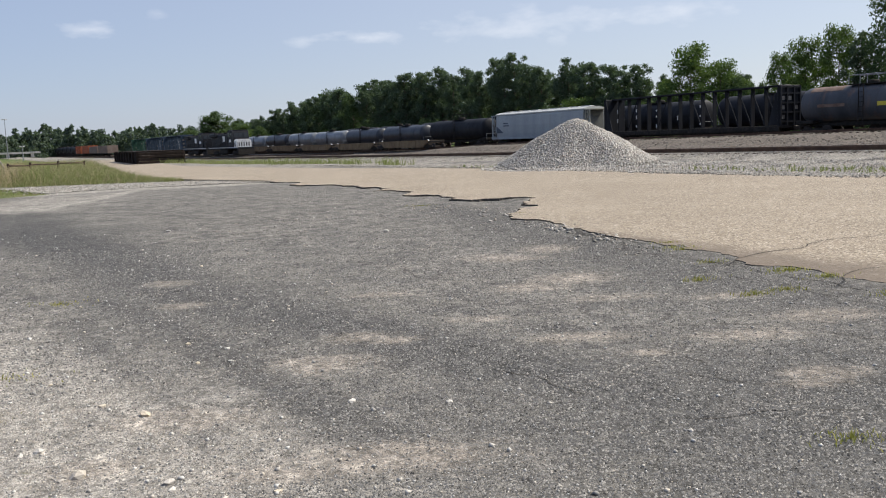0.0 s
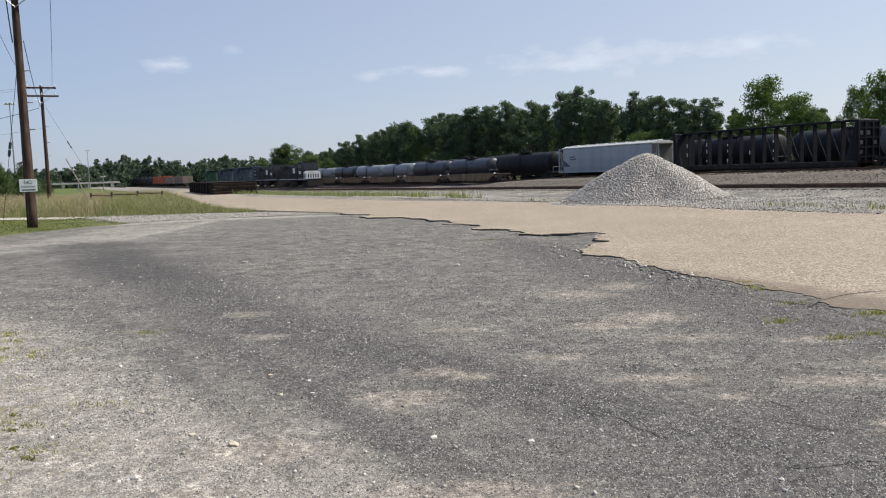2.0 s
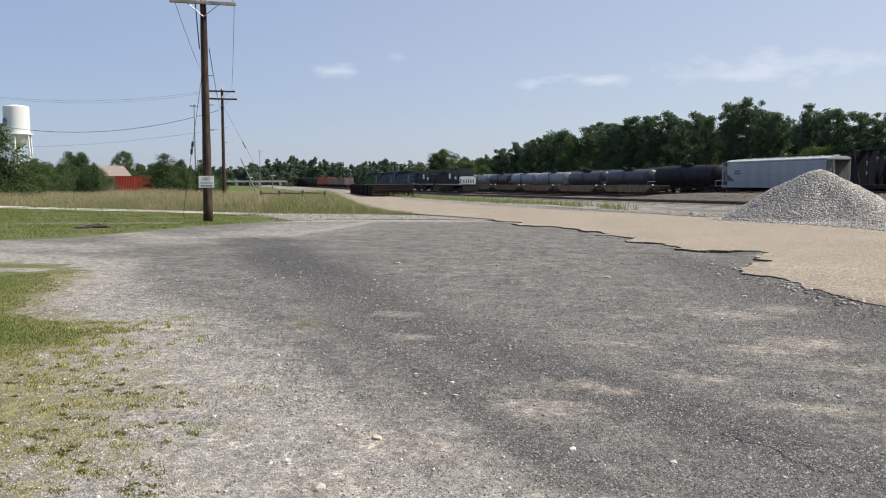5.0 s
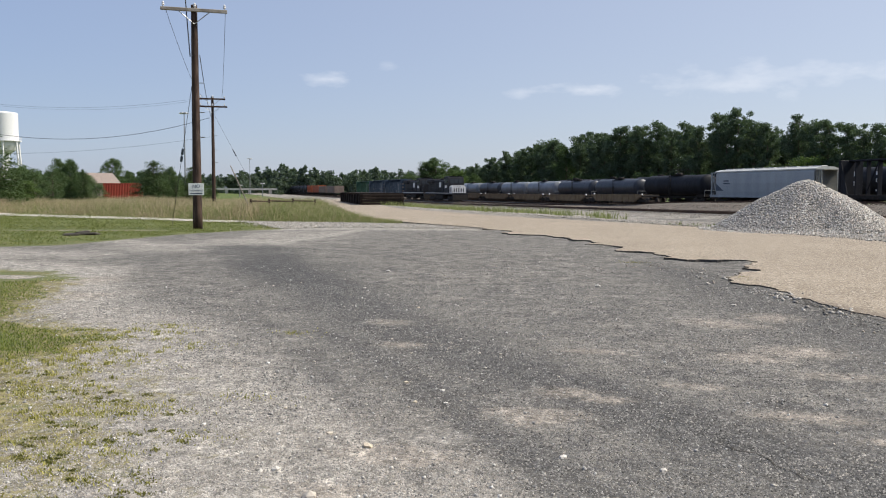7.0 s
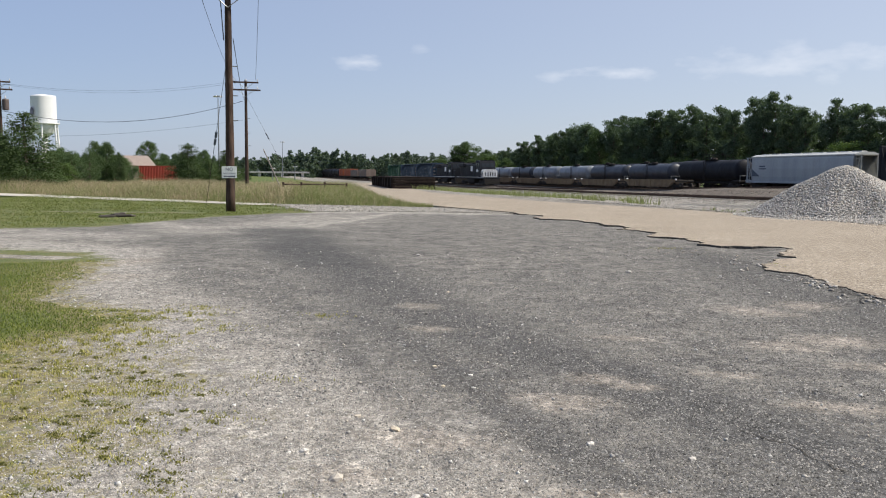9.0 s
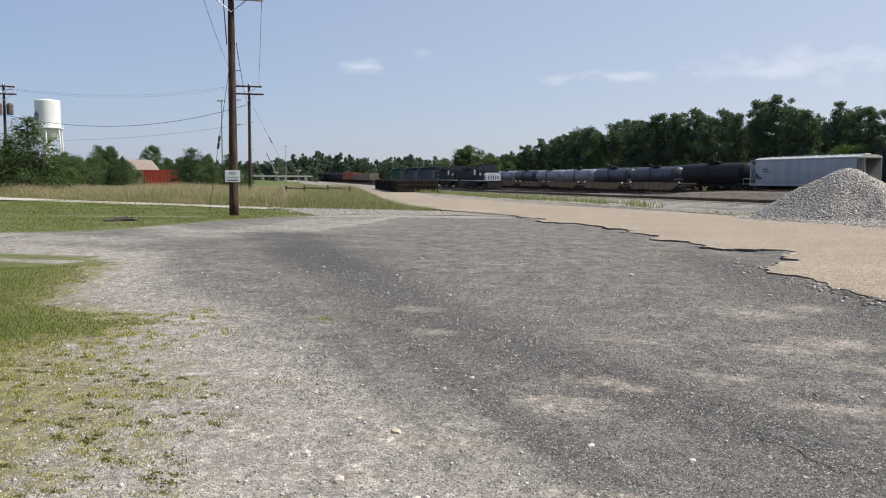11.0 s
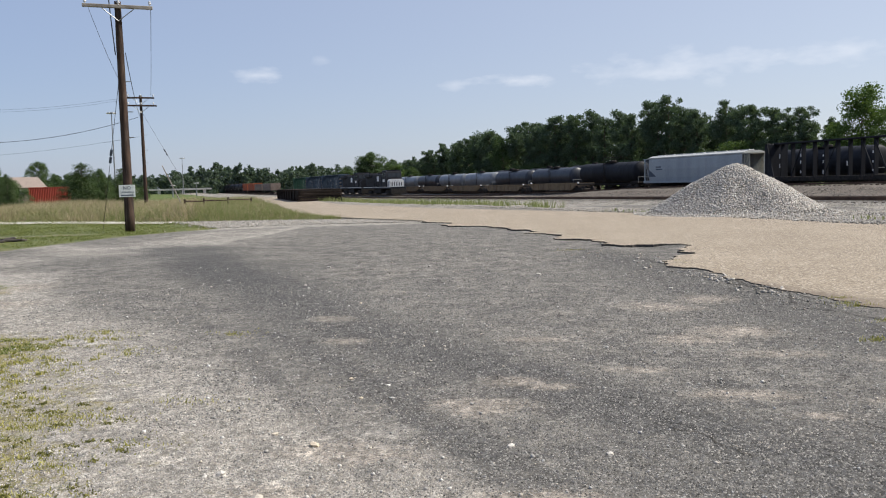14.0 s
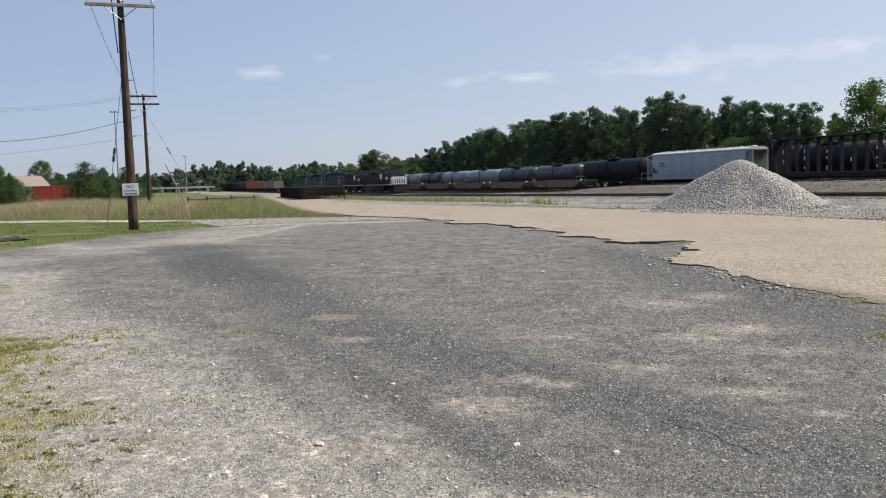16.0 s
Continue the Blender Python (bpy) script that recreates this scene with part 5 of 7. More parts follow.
# ---- timber loading ramp ----
def ramp():
    t = thing("loading_ramp", "black timber loading ramp of stacked beams", "ramp", "", pose(-28.0, 82.3, 0, 0, 0, -64))
    # x runs to its open end, which faces the road
    for x in np.arange(-26.0, 0.1, 3.2):
        for y in (-2.2, 2.2):
            part("post", Shape().box((x, y, 0.62), (0.32, 0.32, 1.24), bevel=0.03), M_TIMBER, t)
    for k in range(4):
        z = 0.17 + k * 0.29
        for y in (-2.05, 2.05):
            part("side_beam", Shape().box((-13.0 + prng.uniform(-0.2, 0.2), y + prng.uniform(-0.03, 0.03), z), (26.2, 0.26, 0.26), bevel=0.03), M_TIMBER, t)
        part("end_beam", Shape().box((0.05 + prng.uniform(-0.04, 0.04), 0, z), (0.26, 4.6, 0.26), bevel=0.03), M_TIMBER, t)
    for x in np.arange(-26.0, 0.0, 0.31):
        part("deck_plank", Shape().box((x, 0, 1.25), (0.28, 4.5, 0.10), bevel=0.01), M_TIMBER, t)


ramp()


# ---- gravel pile ----
def gravel_pile():
    t = thing("gravel_pile", "tall heap of crushed grey gravel", "gravel pile", "", pose(5.80, 35.6, 0.03))
    def height(x, y):
        a = np.arctan2(y, x)
        r = np.hypot(x * (0.93 + 0.05 * np.sin(a * 2)), y)
        r = r * (1 + 0.05 * np.sin(a * 3 + 1) + 0.03 * np.sin(a * 7))
        h = 2.32 - 0.70 * np.sqrt(r * r + 0.22) + 0.05 * np.sin(x * 2.3 + y) * np.sin(y * 1.9 - x)
        return np.where(h > 0.12, h, 0.12 * np.exp((h - 0.12) / 0.14))
    g = np.linspace(-5.2, 5.2, 80)
    X, Y = np.meshgrid(g, g)
    i = (np.arange(79)[:, None] * 80 + np.arange(79)).ravel()
    i = i[height(X, Y).ravel()[i] > 0.10]
    part("core", np_mesh("core", np.stack([X, Y, height(X, Y) - 0.05], -1).reshape(-1, 3), np.stack([i, i + 1, i + 81, i + 80], -1), M_BALLAST), M_BALLAST, t)
    n = 46000
    r = 4.1 * np.sqrt(rng.uniform(0, 1, n)) * np.where(rng.uniform(0, 1, n) < 0.75, 0.82, 1)
    a = rng.uniform(0, 2 * np.pi, n)
    x, y = r * np.cos(a), r * np.sin(a)
    p = np.stack([x, y, height(x, y) + rng.uniform(-0.02, 0.03, n)], -1)
    part("loose_stone", stones("loose_stone", p, 0.018 + 0.034 * rng.uniform(0, 1, n) ** 1.6, M_PILE, rng, 0.8), M_PILE, t, kind="stuff")


gravel_pile()


# ---- poles, wires, sign ----
def utility_pole(x, y, height, label, arm=2.6, r=0.17, two=False, cans=False, arm_turn=0.0, lean=0.0):
    t = thing("utility_pole", label, "utility pole", "utility poles", pose(x, y, -0.1, 0, lean, arm_turn))
    prof = [(r * (1 - 0.36 * k / 12) * (1 + 0.03 * math.sin(k * 2.1)), height * k / 12) for k in range(13)]
    part("shaft", Shape().lathe(prof + [(0.02, height + 0.03)], 16), M_POLE, t, smooth=True)
    for k, z in enumerate((height - 0.22, height - 0.85) if two else (height - 0.22,)):
        a = part("crossarm", Shape().box((0, -0.16, z), (arm * (1 if k == 0 else 1.15), 0.12, 0.13), bevel=0.015), M_ARM if not two else M_POLE, t)
        for e in (-1, 0.02, 1):
            part("insulator", Shape().lathe([(0.02, 0.06), (0.03, 0.12), (0.06, 0.14), (0.045, 0.20), (0.055, 0.22), (0.02, 0.28)], 10, pose(e * arm * 0.46, -0.16, z)), M_PORC, a)
        for e in (-1, 1):
            part("arm_brace", Shape().tube((e * 0.62, -0.2, z - 0.05), (0, -0.16, z - 0.55), 0.018, n=6), M_GALV, a)
    if cans:
        for e in (-1, 1):
            c = part("transformer", Shape().lathe([(0.2, 0), (0.27, 0.05), (0.27, 0.85), (0.22, 0.95), (0.03, 1.0)], 14, pose(e * 0.42, -0.1, height - 2.6)), M_CAN, t)
            part("bushing", Shape().lathe([(0.05, 1.0), (0.06, 1.1), (0.02, 1.25)], 8, pose(e * 0.42, -0.1, height - 2.6)), M_PORC, c)
    for z in (height * 0.42, height * 0.53, height * 0.66):
        part("bolt_bracket", Shape().tube((0, 0, z), (0.34, -0.1, z), 0.018, n=6), M_GALV, t)
    return t


def wire(a, b, sag, r=0.012, label="thin black overhead wire"):
    n = 14
    pts = [Vector(a).lerp(Vector(b), i / n) - Vector((0, 0, sag * 4 * (i / n) * (1 - i / n))) for i in range(n + 1)]
    k = 5
    d = (Vector(b) - Vector(a)).normalized()
    u = d.orthogonal().normalized()
    w = d.cross(u)
    vs = [p + (u * math.cos(2 * math.pi * i / k) + w * math.sin(2 * math.pi * i / k)) * r for p in pts for i in range(k)]
    sh = Shape().add(vs, [(j * k + i, j * k + (i + 1) % k, j * k + k + (i + 1) % k, j * k + k + i) for j in range(n) for i in range(k)])
    return tagged(new("overhead_wire", sh.mesh("overhead_wire", M_WIRE)), label, "wire", "overhead wires")


def polar(az, d, z=0.0):
    return (-math.sin(radians(az)) * d, math.cos(radians(az)) * d, z)


P1 = (-18.1, 29.9)
P2 = polar(30.1, 72)
P3 = polar(44.8, 80)
utility_pole(*P1, 9.05, "tall brown wooden utility pole with one crossarm and a sign", 2.55, 0.19, arm_turn=31)
utility_pole(P2[0], P2[1], 9.45, "brown wooden utility pole with double crossarms", 2.1, 0.16, True, arm_turn=30)
utility_pole(P3[0], P3[1], 9.4, "wooden utility pole with two transformers", 1.7, 0.15, True, True, 42)


def seen_at(az, el, d):
    return polar(az, d, 1.6 + d * math.tan(radians(el)))


for (a1, e1), (a2, e2), d1, d2, sag, r in (((44.2, 5.22), (31.0, 6.0), 80, 72, 0.65, 0.007), ((45.3, 5.28), (30.4, 6.0), 80, 72, 0.9, 0.006),
                                          ((44.6, 3.6), (30.3, 4.75), 80, 72, 1.3, 0.019), ((46.5, 2.2), (30.3, 3.5), 95, 72, 0.7, 0.008)):
    wire(seen_at(a1, e1, d1), seen_at(a2, e2, d2), sag, r)
for a1, e1 in ((44.2, 5.22), (45.3, 5.28), (44.6, 3.6)):
    wire(seen_at(a1, e1, 80), polar(60, 90, 9.0), 0.8, 0.018)
TOP1 = 8.72
wire((P1[0] - 0.35, P1[1] - 0.3, TOP1 + 3), (P1[0] - 0.12, P1[1] - 0.15, 6.9), 0.25, 0.022, "thick black cable looping down to the pole")
wire((P1[0] - 0.9, P1[1] - 0.6, TOP1), (P2[0] - 0.9, P2[1], 9.3), 0.5, 0.010)
wire((P1[0] + 1.05, P1[1] + 0.6, TOP1), (P2[0] + 0.9, P2[1], 9.3), 0.5, 0.010)
wire((P1[0] + 0.1, P1[1] + 0.2, 7.0), (P2[0], P2[1] - 0.2, 7.6), 0.4, 0.016)


def guy(a, b, at0):
    t = thing("guy_wire", "thin stay wire with dark strain insulators", "wire", "stay wires")
    a, b = Vector(a), Vector(b)
    part("stay", Shape().tube(a, b, 0.010, n=5), M_WIRE, t)
    d = (b - a).normalized()
    for k in (0.0, 0.33):
        p = a.lerp(b, at0) + d * k
        part("strain_insulator", Shape().tube(p, p + d * 0.26, 0.055, n=8), M_INK, t)


guy((P1[0] - 0.1, P1[1], 6.1), (P1[0] - 2.6, P1[1] + 2.2, 0.0), 0.46)
guy((P2[0] + 0.1, P2[1], 7.9), (P2[0] + 5.2, P2[1] - 1.0, 0.0), 0.38)


def warning_sign():
    m = pose(P1[0] + 0.02, P1[1] - 0.03, 0, 0, 0, 31) @ pose(-0.04, -0.22, 1.60)
    t = thing("warning_sign", "white no trespassing sign with dark letters on the pole", "sign", "", m)
    part("plate", Shape().box((0, 0, 0), (0.60, 0.012, 0.47), bevel=0.004), M_SIGN, t)
    for words, size, z in (("NO", 0.19, 0.06), ("TRESPASSING", 0.083, -0.075)):
        cu = bpy.data.curves.new("lettering", "FONT")
        cu.body, cu.size, cu.align_x, cu.extrude = words, size, "CENTER", 0.002
        tmp = new("lettering", cu)
        dg = bpy.context.evaluated_depsgraph_get()
        me = bpy.data.meshes.new_from_object(tmp.evaluated_get(dg))
        bpy.data.objects.remove(tmp)
        me.materials.clear()
        me.materials.append(M_INK)
        o = part("lettering", me, M_INK, t)
        o.matrix_basis = pose(0, -0.0095, z, 90)
    part("small_print_bar", Shape().box((0, -0.0085, -0.165), (0.46, 0.004, 0.045)), M_INK, t)


warning_sign()


def light_mast(az, d, top, head, label):
    t = thing("light_mast", label, "light mast", "yard light masts", pose(*polar(az, d, -0.1), 0, 0, az))
    part("shaft", Shape().lathe([(0.16 * min(1.4, head + 0.4), 0), (0.08, top), (0.02, top + 0.05)], 10), M_GALV, t)
    part("ring", Shape().lathe([(head, top - 0.15), (head, top), (head * 0.8, top), (head * 0.8, top - 0.15)], 12), M_GALV, t)
    for k in range(6):
        a = k * math.pi / 3
        part("floodlight", Shape().box((head * math.cos(a), head * math.sin(a), top - 0.15), (0.5 * head, 0.42 * head, 0.3 * head), (20, 0, math.degrees(a)), bevel=0.03), M_PORC, t)


light_mast(31.9, 180, 17.6, 0.75, "tall galvanised yard light mast with floodlights")
light_mast(27.72, 350, 14.6, 0.8, "far galvanised yard light mast")
light_mast(28.4, 200, 2.9, 0.5, "low far light post")
light_mast(26.9, 210, 3.4, 0.5, "low far light post")


def water_tower():
    d = 330.0
    t = thing("water_tower", "white cylindrical water tower on tubular legs", "water tower", "", pose(*polar(42.42, d, 0), 0, 0, 42.4))
    R = 4.25
    prof = [(0.3, 13.6), (1.6, 13.9), (3.2, 15.2), (4.0, 16.8), (R, 18.6), (R, 28.0), (R - 0.3, 28.35), (0.3, 28.9)]
    part("tank", Shape().lathe(prof, 96), M_TOWER, t, smooth=False)
    part("balcony", Shape().lathe([(R, 18.3), (R + 0.9, 18.3), (R + 0.9, 18.6), (R, 18.6)], 32), M_TOWER, t)
    rail = Shape()
    for k in range(24):
        a, b = 2 * math.pi * k / 24, 2 * math.pi * (k + 1) / 24
        p, q_ = ((R + 0.85) * math.cos(a), (R + 0.85) * math.sin(a)), ((R + 0.85) * math.cos(b), (R + 0.85) * math.sin(b))
        rail.tube((*p, 18.6), (*p, 19.6), 0.04, n=5).tube((*p, 19.6), (*q_, 19.6), 0.05, n=5)
    part("railing", rail, M_TOWER, t)
    for k in range(6):
        a = 2 * math.pi * k / 6 + 0.35
        part("leg", Shape().tube(((R + 0.2) * math.cos(a), (R + 0.2) * math.sin(a), 18.4), ((R + 1.5) * math.cos(a), (R + 1.5) * math.sin(a), 0), 0.32, n=10), M_TOWER, t)
    part("riser", Shape().tube((0, 0, 0), (0, 0, 13.8), 0.7, n=12), M_TOWER, t)
    part("painted_emblem", Shape().prism([(-4.4, 21.6), (-3.9, 21.2), (-3.2, 21.7), (-3.5, 22.4), (-3.0, 23.0), (-3.9, 24.2), (-4.3, 23.2)], -3.4, -1.6), M_MURAL, t, "dark painted emblem shape")


water_tower()


def house():
    t = thing("house", "low pale house with a tan shingled roof", "house", "", pose(*polar(37.0, 220), 0, 0, 37))
    part("wall", Shape().box((0, 0, 1.6), (7.2, 9, 3.2), bevel=0.02), M_BRICK, t)
    part("roof", Shape().add([(-4.2, -5, 3.1), (4.2, -5, 3.1), (4.2, 5, 3.1), (-4.2, 5, 3.1), (-3.6, 0, 5.6), (2.4, 0, 5.6)], [(0, 1, 5, 4), (1, 2, 5), (2, 3, 4, 5), (3, 0, 4), (3, 2, 1, 0)]), M_SHINGLE, t)
    for x in (-2.0, 1.5):
        w = part("window", Shape().box((x, -4.52, 1.9), (1.1, 0.06, 1.2)), M_WHITE, t)
        part("pane", Shape().box((x, -4.56, 1.9), (0.95, 0.03, 1.05)), M_GLASS, w)


house()


def container():
    t = thing("shipping_container", "red corrugated steel shipping container", "container", "", pose(*polar(35.75, 150), 0, 0, 33))
    outline = []
    for k in range(24):
        x = -3.0 + k * 0.25
        outline += [(x, -1.2), (x + 0.07, -1.2), (x + 0.125, -1.16), (x + 0.2, -1.16)]
    outline += [(3.0, -1.2), (3.0, 1.2), (-3.0, 1.2)]
    n = len(outline)
    vs = [(x, y, z) for z in (0.12, 2.5) for x, y in outline]
    part("corrugated_wall", Shape().add(vs, [(i, (i + 1) % n, n + (i + 1) % n, n + i) for i in range(n)]), M_REDC, t)
    part("top_panel", Shape().box((0, 0, 2.56), (6.06, 2.44, 0.12), bevel=0.02), M_REDC, t)
    part("base_rail", Shape().box((0, 0, 0.08), (6.06, 2.44, 0.16), bevel=0.02), M_REDC, t)
    for x in (-3.0, 3.0):
        for y in (-1.19, 1.19):
            part("corner_post", Shape().box((x, y, 1.3), (0.16, 0.16, 2.5), bevel=0.02), M_REDC, t)


container()


def bridge():
    t = thing("road_bridge", "pale concrete road bridge far down the yard", "bridge", "", pose(*polar(28.5, 380), 0, 0, 28))
    part("deck", Shape().box((0, 0, 1.75), (34, 6, 0.5), bevel=0.05), M_CONC, t)
    part("parapet", Shape().box((0, -2.9, 2.1), (34, 0.25, 0.25)), M_CONC, t)
    for x in (-14, -5, 5, 14):
        part("pier", Shape().box((x, 0, 0.72), (1.2, 5, 1.58), bevel=0.05), M_CONC, t)


bridge()


def rail_fence():
    t = thing("pole_fence", "weathered wooden rail fence with a leaning stake", "fence", "", None)
    posts = [polar(a, d) for a, d in ((27.7, 60), (26.5, 61), (24.9, 62), (23.4, 63))]
    for x, y, _ in posts:
        part("post", Shape().tube((x, y, 0), (x + prng.uniform(-0.03, 0.03), y, prng.uniform(0.85, 1.0)), 0.085, 0.075, n=9), M_POLE, t)
    for a, b in zip(posts, posts[1:]):
        part("rail", Shape().tube((a[0], a[1] - 0.08, 0.80), (b[0], b[1] - 0.08, 0.74), 0.055, 0.05, n=8), M_POLE, t)
    x, y, _ = polar(27.7, 60)
    part("leaning_stake", Shape().tube((x, y, 0.1), (x - 1.5, y - 0.1, 3.3), 0.05, 0.035, n=8), M_ARM, t)


rail_fence()


def slab():
    sh = Shape()
    for dx, dy, dz, w, d, turn in ((-0.28, 0.02, 0.03, 0.62, 0.40, 8), (0.24, -0.04, 0.05, 0.55, 0.34, -14), (0.02, 0.10, 0.09, 0.46, 0.26, 30), (0.52, 0.05, 0.02, 0.22, 0.18, 50)):
        sh.box((dx, dy, dz), (w, d, 0.09), (prng.uniform(-9, 9), prng.uniform(-7, 7), turn), bevel=0.03)
    ob = tagged(new("broken_slab", sh.mesh("broken_slab", M_SLAB)), "dark broken concrete slab lying on the lawn", "slab")
    ob.matrix_basis = pose(-19.3, 24.4, -0.01, 0, 0, 38)


slab()


# ---- trees ----
def crown_quads(centres, radii, count, size, gen, squash=0.8):
    """Leaf sprays scattered through clumps, thinning outwards."""
    n = len(centres)
    pick = gen.choice(n, count, p=radii ** 2 / (radii ** 2).sum())
    d = gen.normal(size=(count, 3)) * 0.52
    far = np.linalg.norm(d, axis=1, keepdims=True)
    d = d * np.minimum(1, 1.25 / far)
    p = centres[pick] + d * radii[pick][:, None] * np.array([1, 1, squash])
    u = gen.normal(size=(count, 3))
    u /= np.linalg.norm(u, axis=1, keepdims=True)
    w = np.cross(u, gen.normal(size=(count, 3)))
    w /= np.linalg.norm(w, axis=1, keepdims=True) + 1e-9
    s = size * gen.uniform(0.5, 1.25, count)[:, None]
    v = np.stack([p - u * s, p - w * s * 0.55, p + u * s, p + w * s * 0.55], 1)
    return v.reshape(-1, 3), np.arange(count * 4).reshape(-1, 4)


def tree_meshes(style, seed, count):
    """Trunk with limbs, and crown, of a tree ten metres high."""
    gen = np.random.default_rng(seed)
    H = 10.0
    limbs = Shape()
    bend = gen.uniform(-0.25, 0.25, 2)
    knots = [Vector((bend[0] * (k / 5) ** 2, bend[1] * (k / 5) ** 2, H * 0.95 * k / 5)) for k in range(6)]
    for k in range(5):
        limbs.tube(knots[k], knots[k + 1], 0.20 * (1 - k / 5.6), 0.20 * (1 - (k + 1) / 5.6), n=8, caps=k in (0, 4))
    centres, radii = [], []
    n, low = {"pine": (38, 0.22), "cedar": (60, 0.03), "oak": (38, 0.10)}[style]
    for k in range(n):
        f = low + (1 - low) * (k + gen.uniform(0, 1)) / n
        a = k * 2.4 + gen.uniform(-0.5, 0.5)
        if style == "pine":
            # bare between the whorls low down, a rounded uneven head
            up = (f - low) / (1 - low)
            reach = (0.25 + 1.55 * math.sin(math.pi * min(1, 0.16 + 0.84 * (1 - up) ** 0.85)) ** 0.8) * gen.uniform(0.35, 1.15)
            rad = gen.uniform(0.40, 0.78)
        elif style == "cedar":
            reach = (2.3 * (1 - f) ** 0.62 + 0.10) * gen.uniform(0.6, 1.1)
            rad = 0.34 + 0.62 * (1 - f)
        else:
            reach = (0.3 + 2.5 * math.sin(math.pi * (0.10 + 0.8 * (1 - f)))) * gen.uniform(0.45, 1.12)
            rad = gen.uniform(0.55, 1.05)
        stem = Vector((bend[0] * f * f, bend[1] * f * f, H * 0.95 * f))
        tip = stem + Vector((math.cos(a) * reach, math.sin(a) * reach, 0.22 * reach if style != "cedar" else 0.05))
        limbs.tube(stem - Vector((0, 0, 0.35 if f > 0.2 else 0)), tip, 0.055 * (1.3 - f), 0.02, n=5, caps=False)
        for e in ((0.55, 1.0) if style == "oak" else (0.45, 1.0) if style == "pine" else (0.35, 0.7, 1.0)):
            c = stem.lerp(tip, e) + Vector(gen.normal(size=3) * 0.2)
            centres.append(c)
            radii.append(rad * (0.75 if e < 1 else 1))
    v, f = crown_quads(np.array(centres), np.array(radii), count, {"pine": 0.125, "oak": 0.135, "cedar": 0.10}[style], gen, {"pine": 0.62, "oak": 0.8, "cedar": 0.95}[style])
    v[:, 2] *= H / np.percentile(v[:, 2], 99.6)
    return limbs.mesh("trunk", M_BARK), v, f


def variant(style, mat, seed, count):
    trunk, v, f = tree_meshes(style, seed, count)
    return trunk, np_mesh("crown", v, f, mat)


PINES = [variant("pine", M_PINE, 11 + k, 12000) for k in range(6)]
OAKS = [variant("oak", M_OAK, 31 + k, 13000) for k in range(4)]
LIMES = [variant("oak", M_LIME, 51 + k, 13000) for k in range(2)]
CEDARS = [variant("cedar", M_CEDAR, 71 + k, 16000) for k in range(3)]
BUSHES = [variant("oak", M_OAK, 91 + k, 6000) for k in range(2)]


def tree(pair, x, y, z, height, wide, label, group, category="tree"):
    t = thing("tree", label, category, group, pose(x, y, z, 0, 0, prng.uniform(0, 360)) @ Matrix.Diagonal((height / 10 * wide, height / 10 * wide, height / 10, 1)))
    part("trunk", pair[0], None, t)
    part("crown", pair[1], None, t)
    return t


def wood_height(s):
    return float(np.interp(s, [-315, -296, -272, -266, -251, -238, -223, -209, -202, -189, -181, -167, -158, -147, -137, -130, -122, -116, -108, -100, -93, -90, -86, -80, -76, -73, -67, -62, -57, -50, -44, -20],
                           [10.9, 10.6, 10.6, 11.7, 14.3, 14.5, 15.2, 16.3, 15.2, 17.3, 16.5, 16.6, 16.1, 15.3, 16.1, 16.0, 12.6, 13.4, 12.3, 10.8, 9.0, 8.4, 10.5, 9.5, 6.8, 6.8, 8.5, 9.5, 12.5, 10.0, 8.5, 9.5]))


treegen = random.Random(3)
PINE, LEAFY, EDGE_TREE = "tall dark green pine in the wood", "broad green leafy tree in the wood", "bright green leafy tree at the wood's edge"
# the trees whose tops stand out one by one along the wood's edge: place along the tracks, height, breadth
for s, h, wide in ((-157.9, 16.2, 0.80), (-152.5, 14.6, 0.8), (-147.5, 15.3, 0.75), (-142.5, 14.2, 0.8), (-137.5, 16.2, 0.85), (-133.8, 14.4, 0.75), (-130.2, 16.5, 0.72), (-126.0, 14.2, 0.85), (-122.6, 13.2, 0.75),
                   (-115.8, 14.1, 0.80), (-111.3, 12.7, 0.85), (-107.8, 12.6, 0.85), (-104.0, 11.8, 0.9), (-99.8, 10.8, 0.9), (-96.6, 11.3, 0.8), (-92.6, 9.4, 0.9)):
    x, y, _ = yard(s, 92 + treegen.uniform(-1, 1))
    tree(treegen.choice(PINES), x, y, -0.75, h + 0.6, wide, PINE, "wood behind the tracks")
for s, h, wide, pair, lab in ((-86.2, 13.2, 0.80, LIMES[0], EDGE_TREE), (-80.8, 10.4, 0.85, LIMES[1], EDGE_TREE), (-77.4, 8.0, 0.8, OAKS[0], LEAFY), (-74.4, 6.9, 0.8, OAKS[1], LEAFY), (-71.2, 10.4, 0.62, LIMES[1], EDGE_TREE),
                              (-67.2, 11.8, 0.75, LIMES[0], EDGE_TREE), (-63.0, 12.7, 0.66, LIMES[1], EDGE_TREE), (-60.0, 11.6, 0.7, PINES[2], PINE), (-55.8, 16.6, 0.70, OAKS[3], LEAFY), (-51.6, 16.8, 0.75, OAKS[1], LEAFY),
                              (-48.6, 13.0, 0.6, OAKS[0], LEAFY), (-45.6, 9.6, 0.8, LIMES[0], EDGE_TREE), (-39.0, 9.5, 0.9, OAKS[2], LEAFY), (-32.0, 13.0, 0.9, OAKS[1], LEAFY), (-25.0, 13.0, 0.9, OAKS[0], LEAFY)):
    x, y, _ = yard(s, 91 + treegen.uniform(-0.6, 0.6))
    tree(pair, x, y, -0.75, h + 0.6, wide * (1.2 if s < -75 else 1.0), lab, "wood behind the tracks")
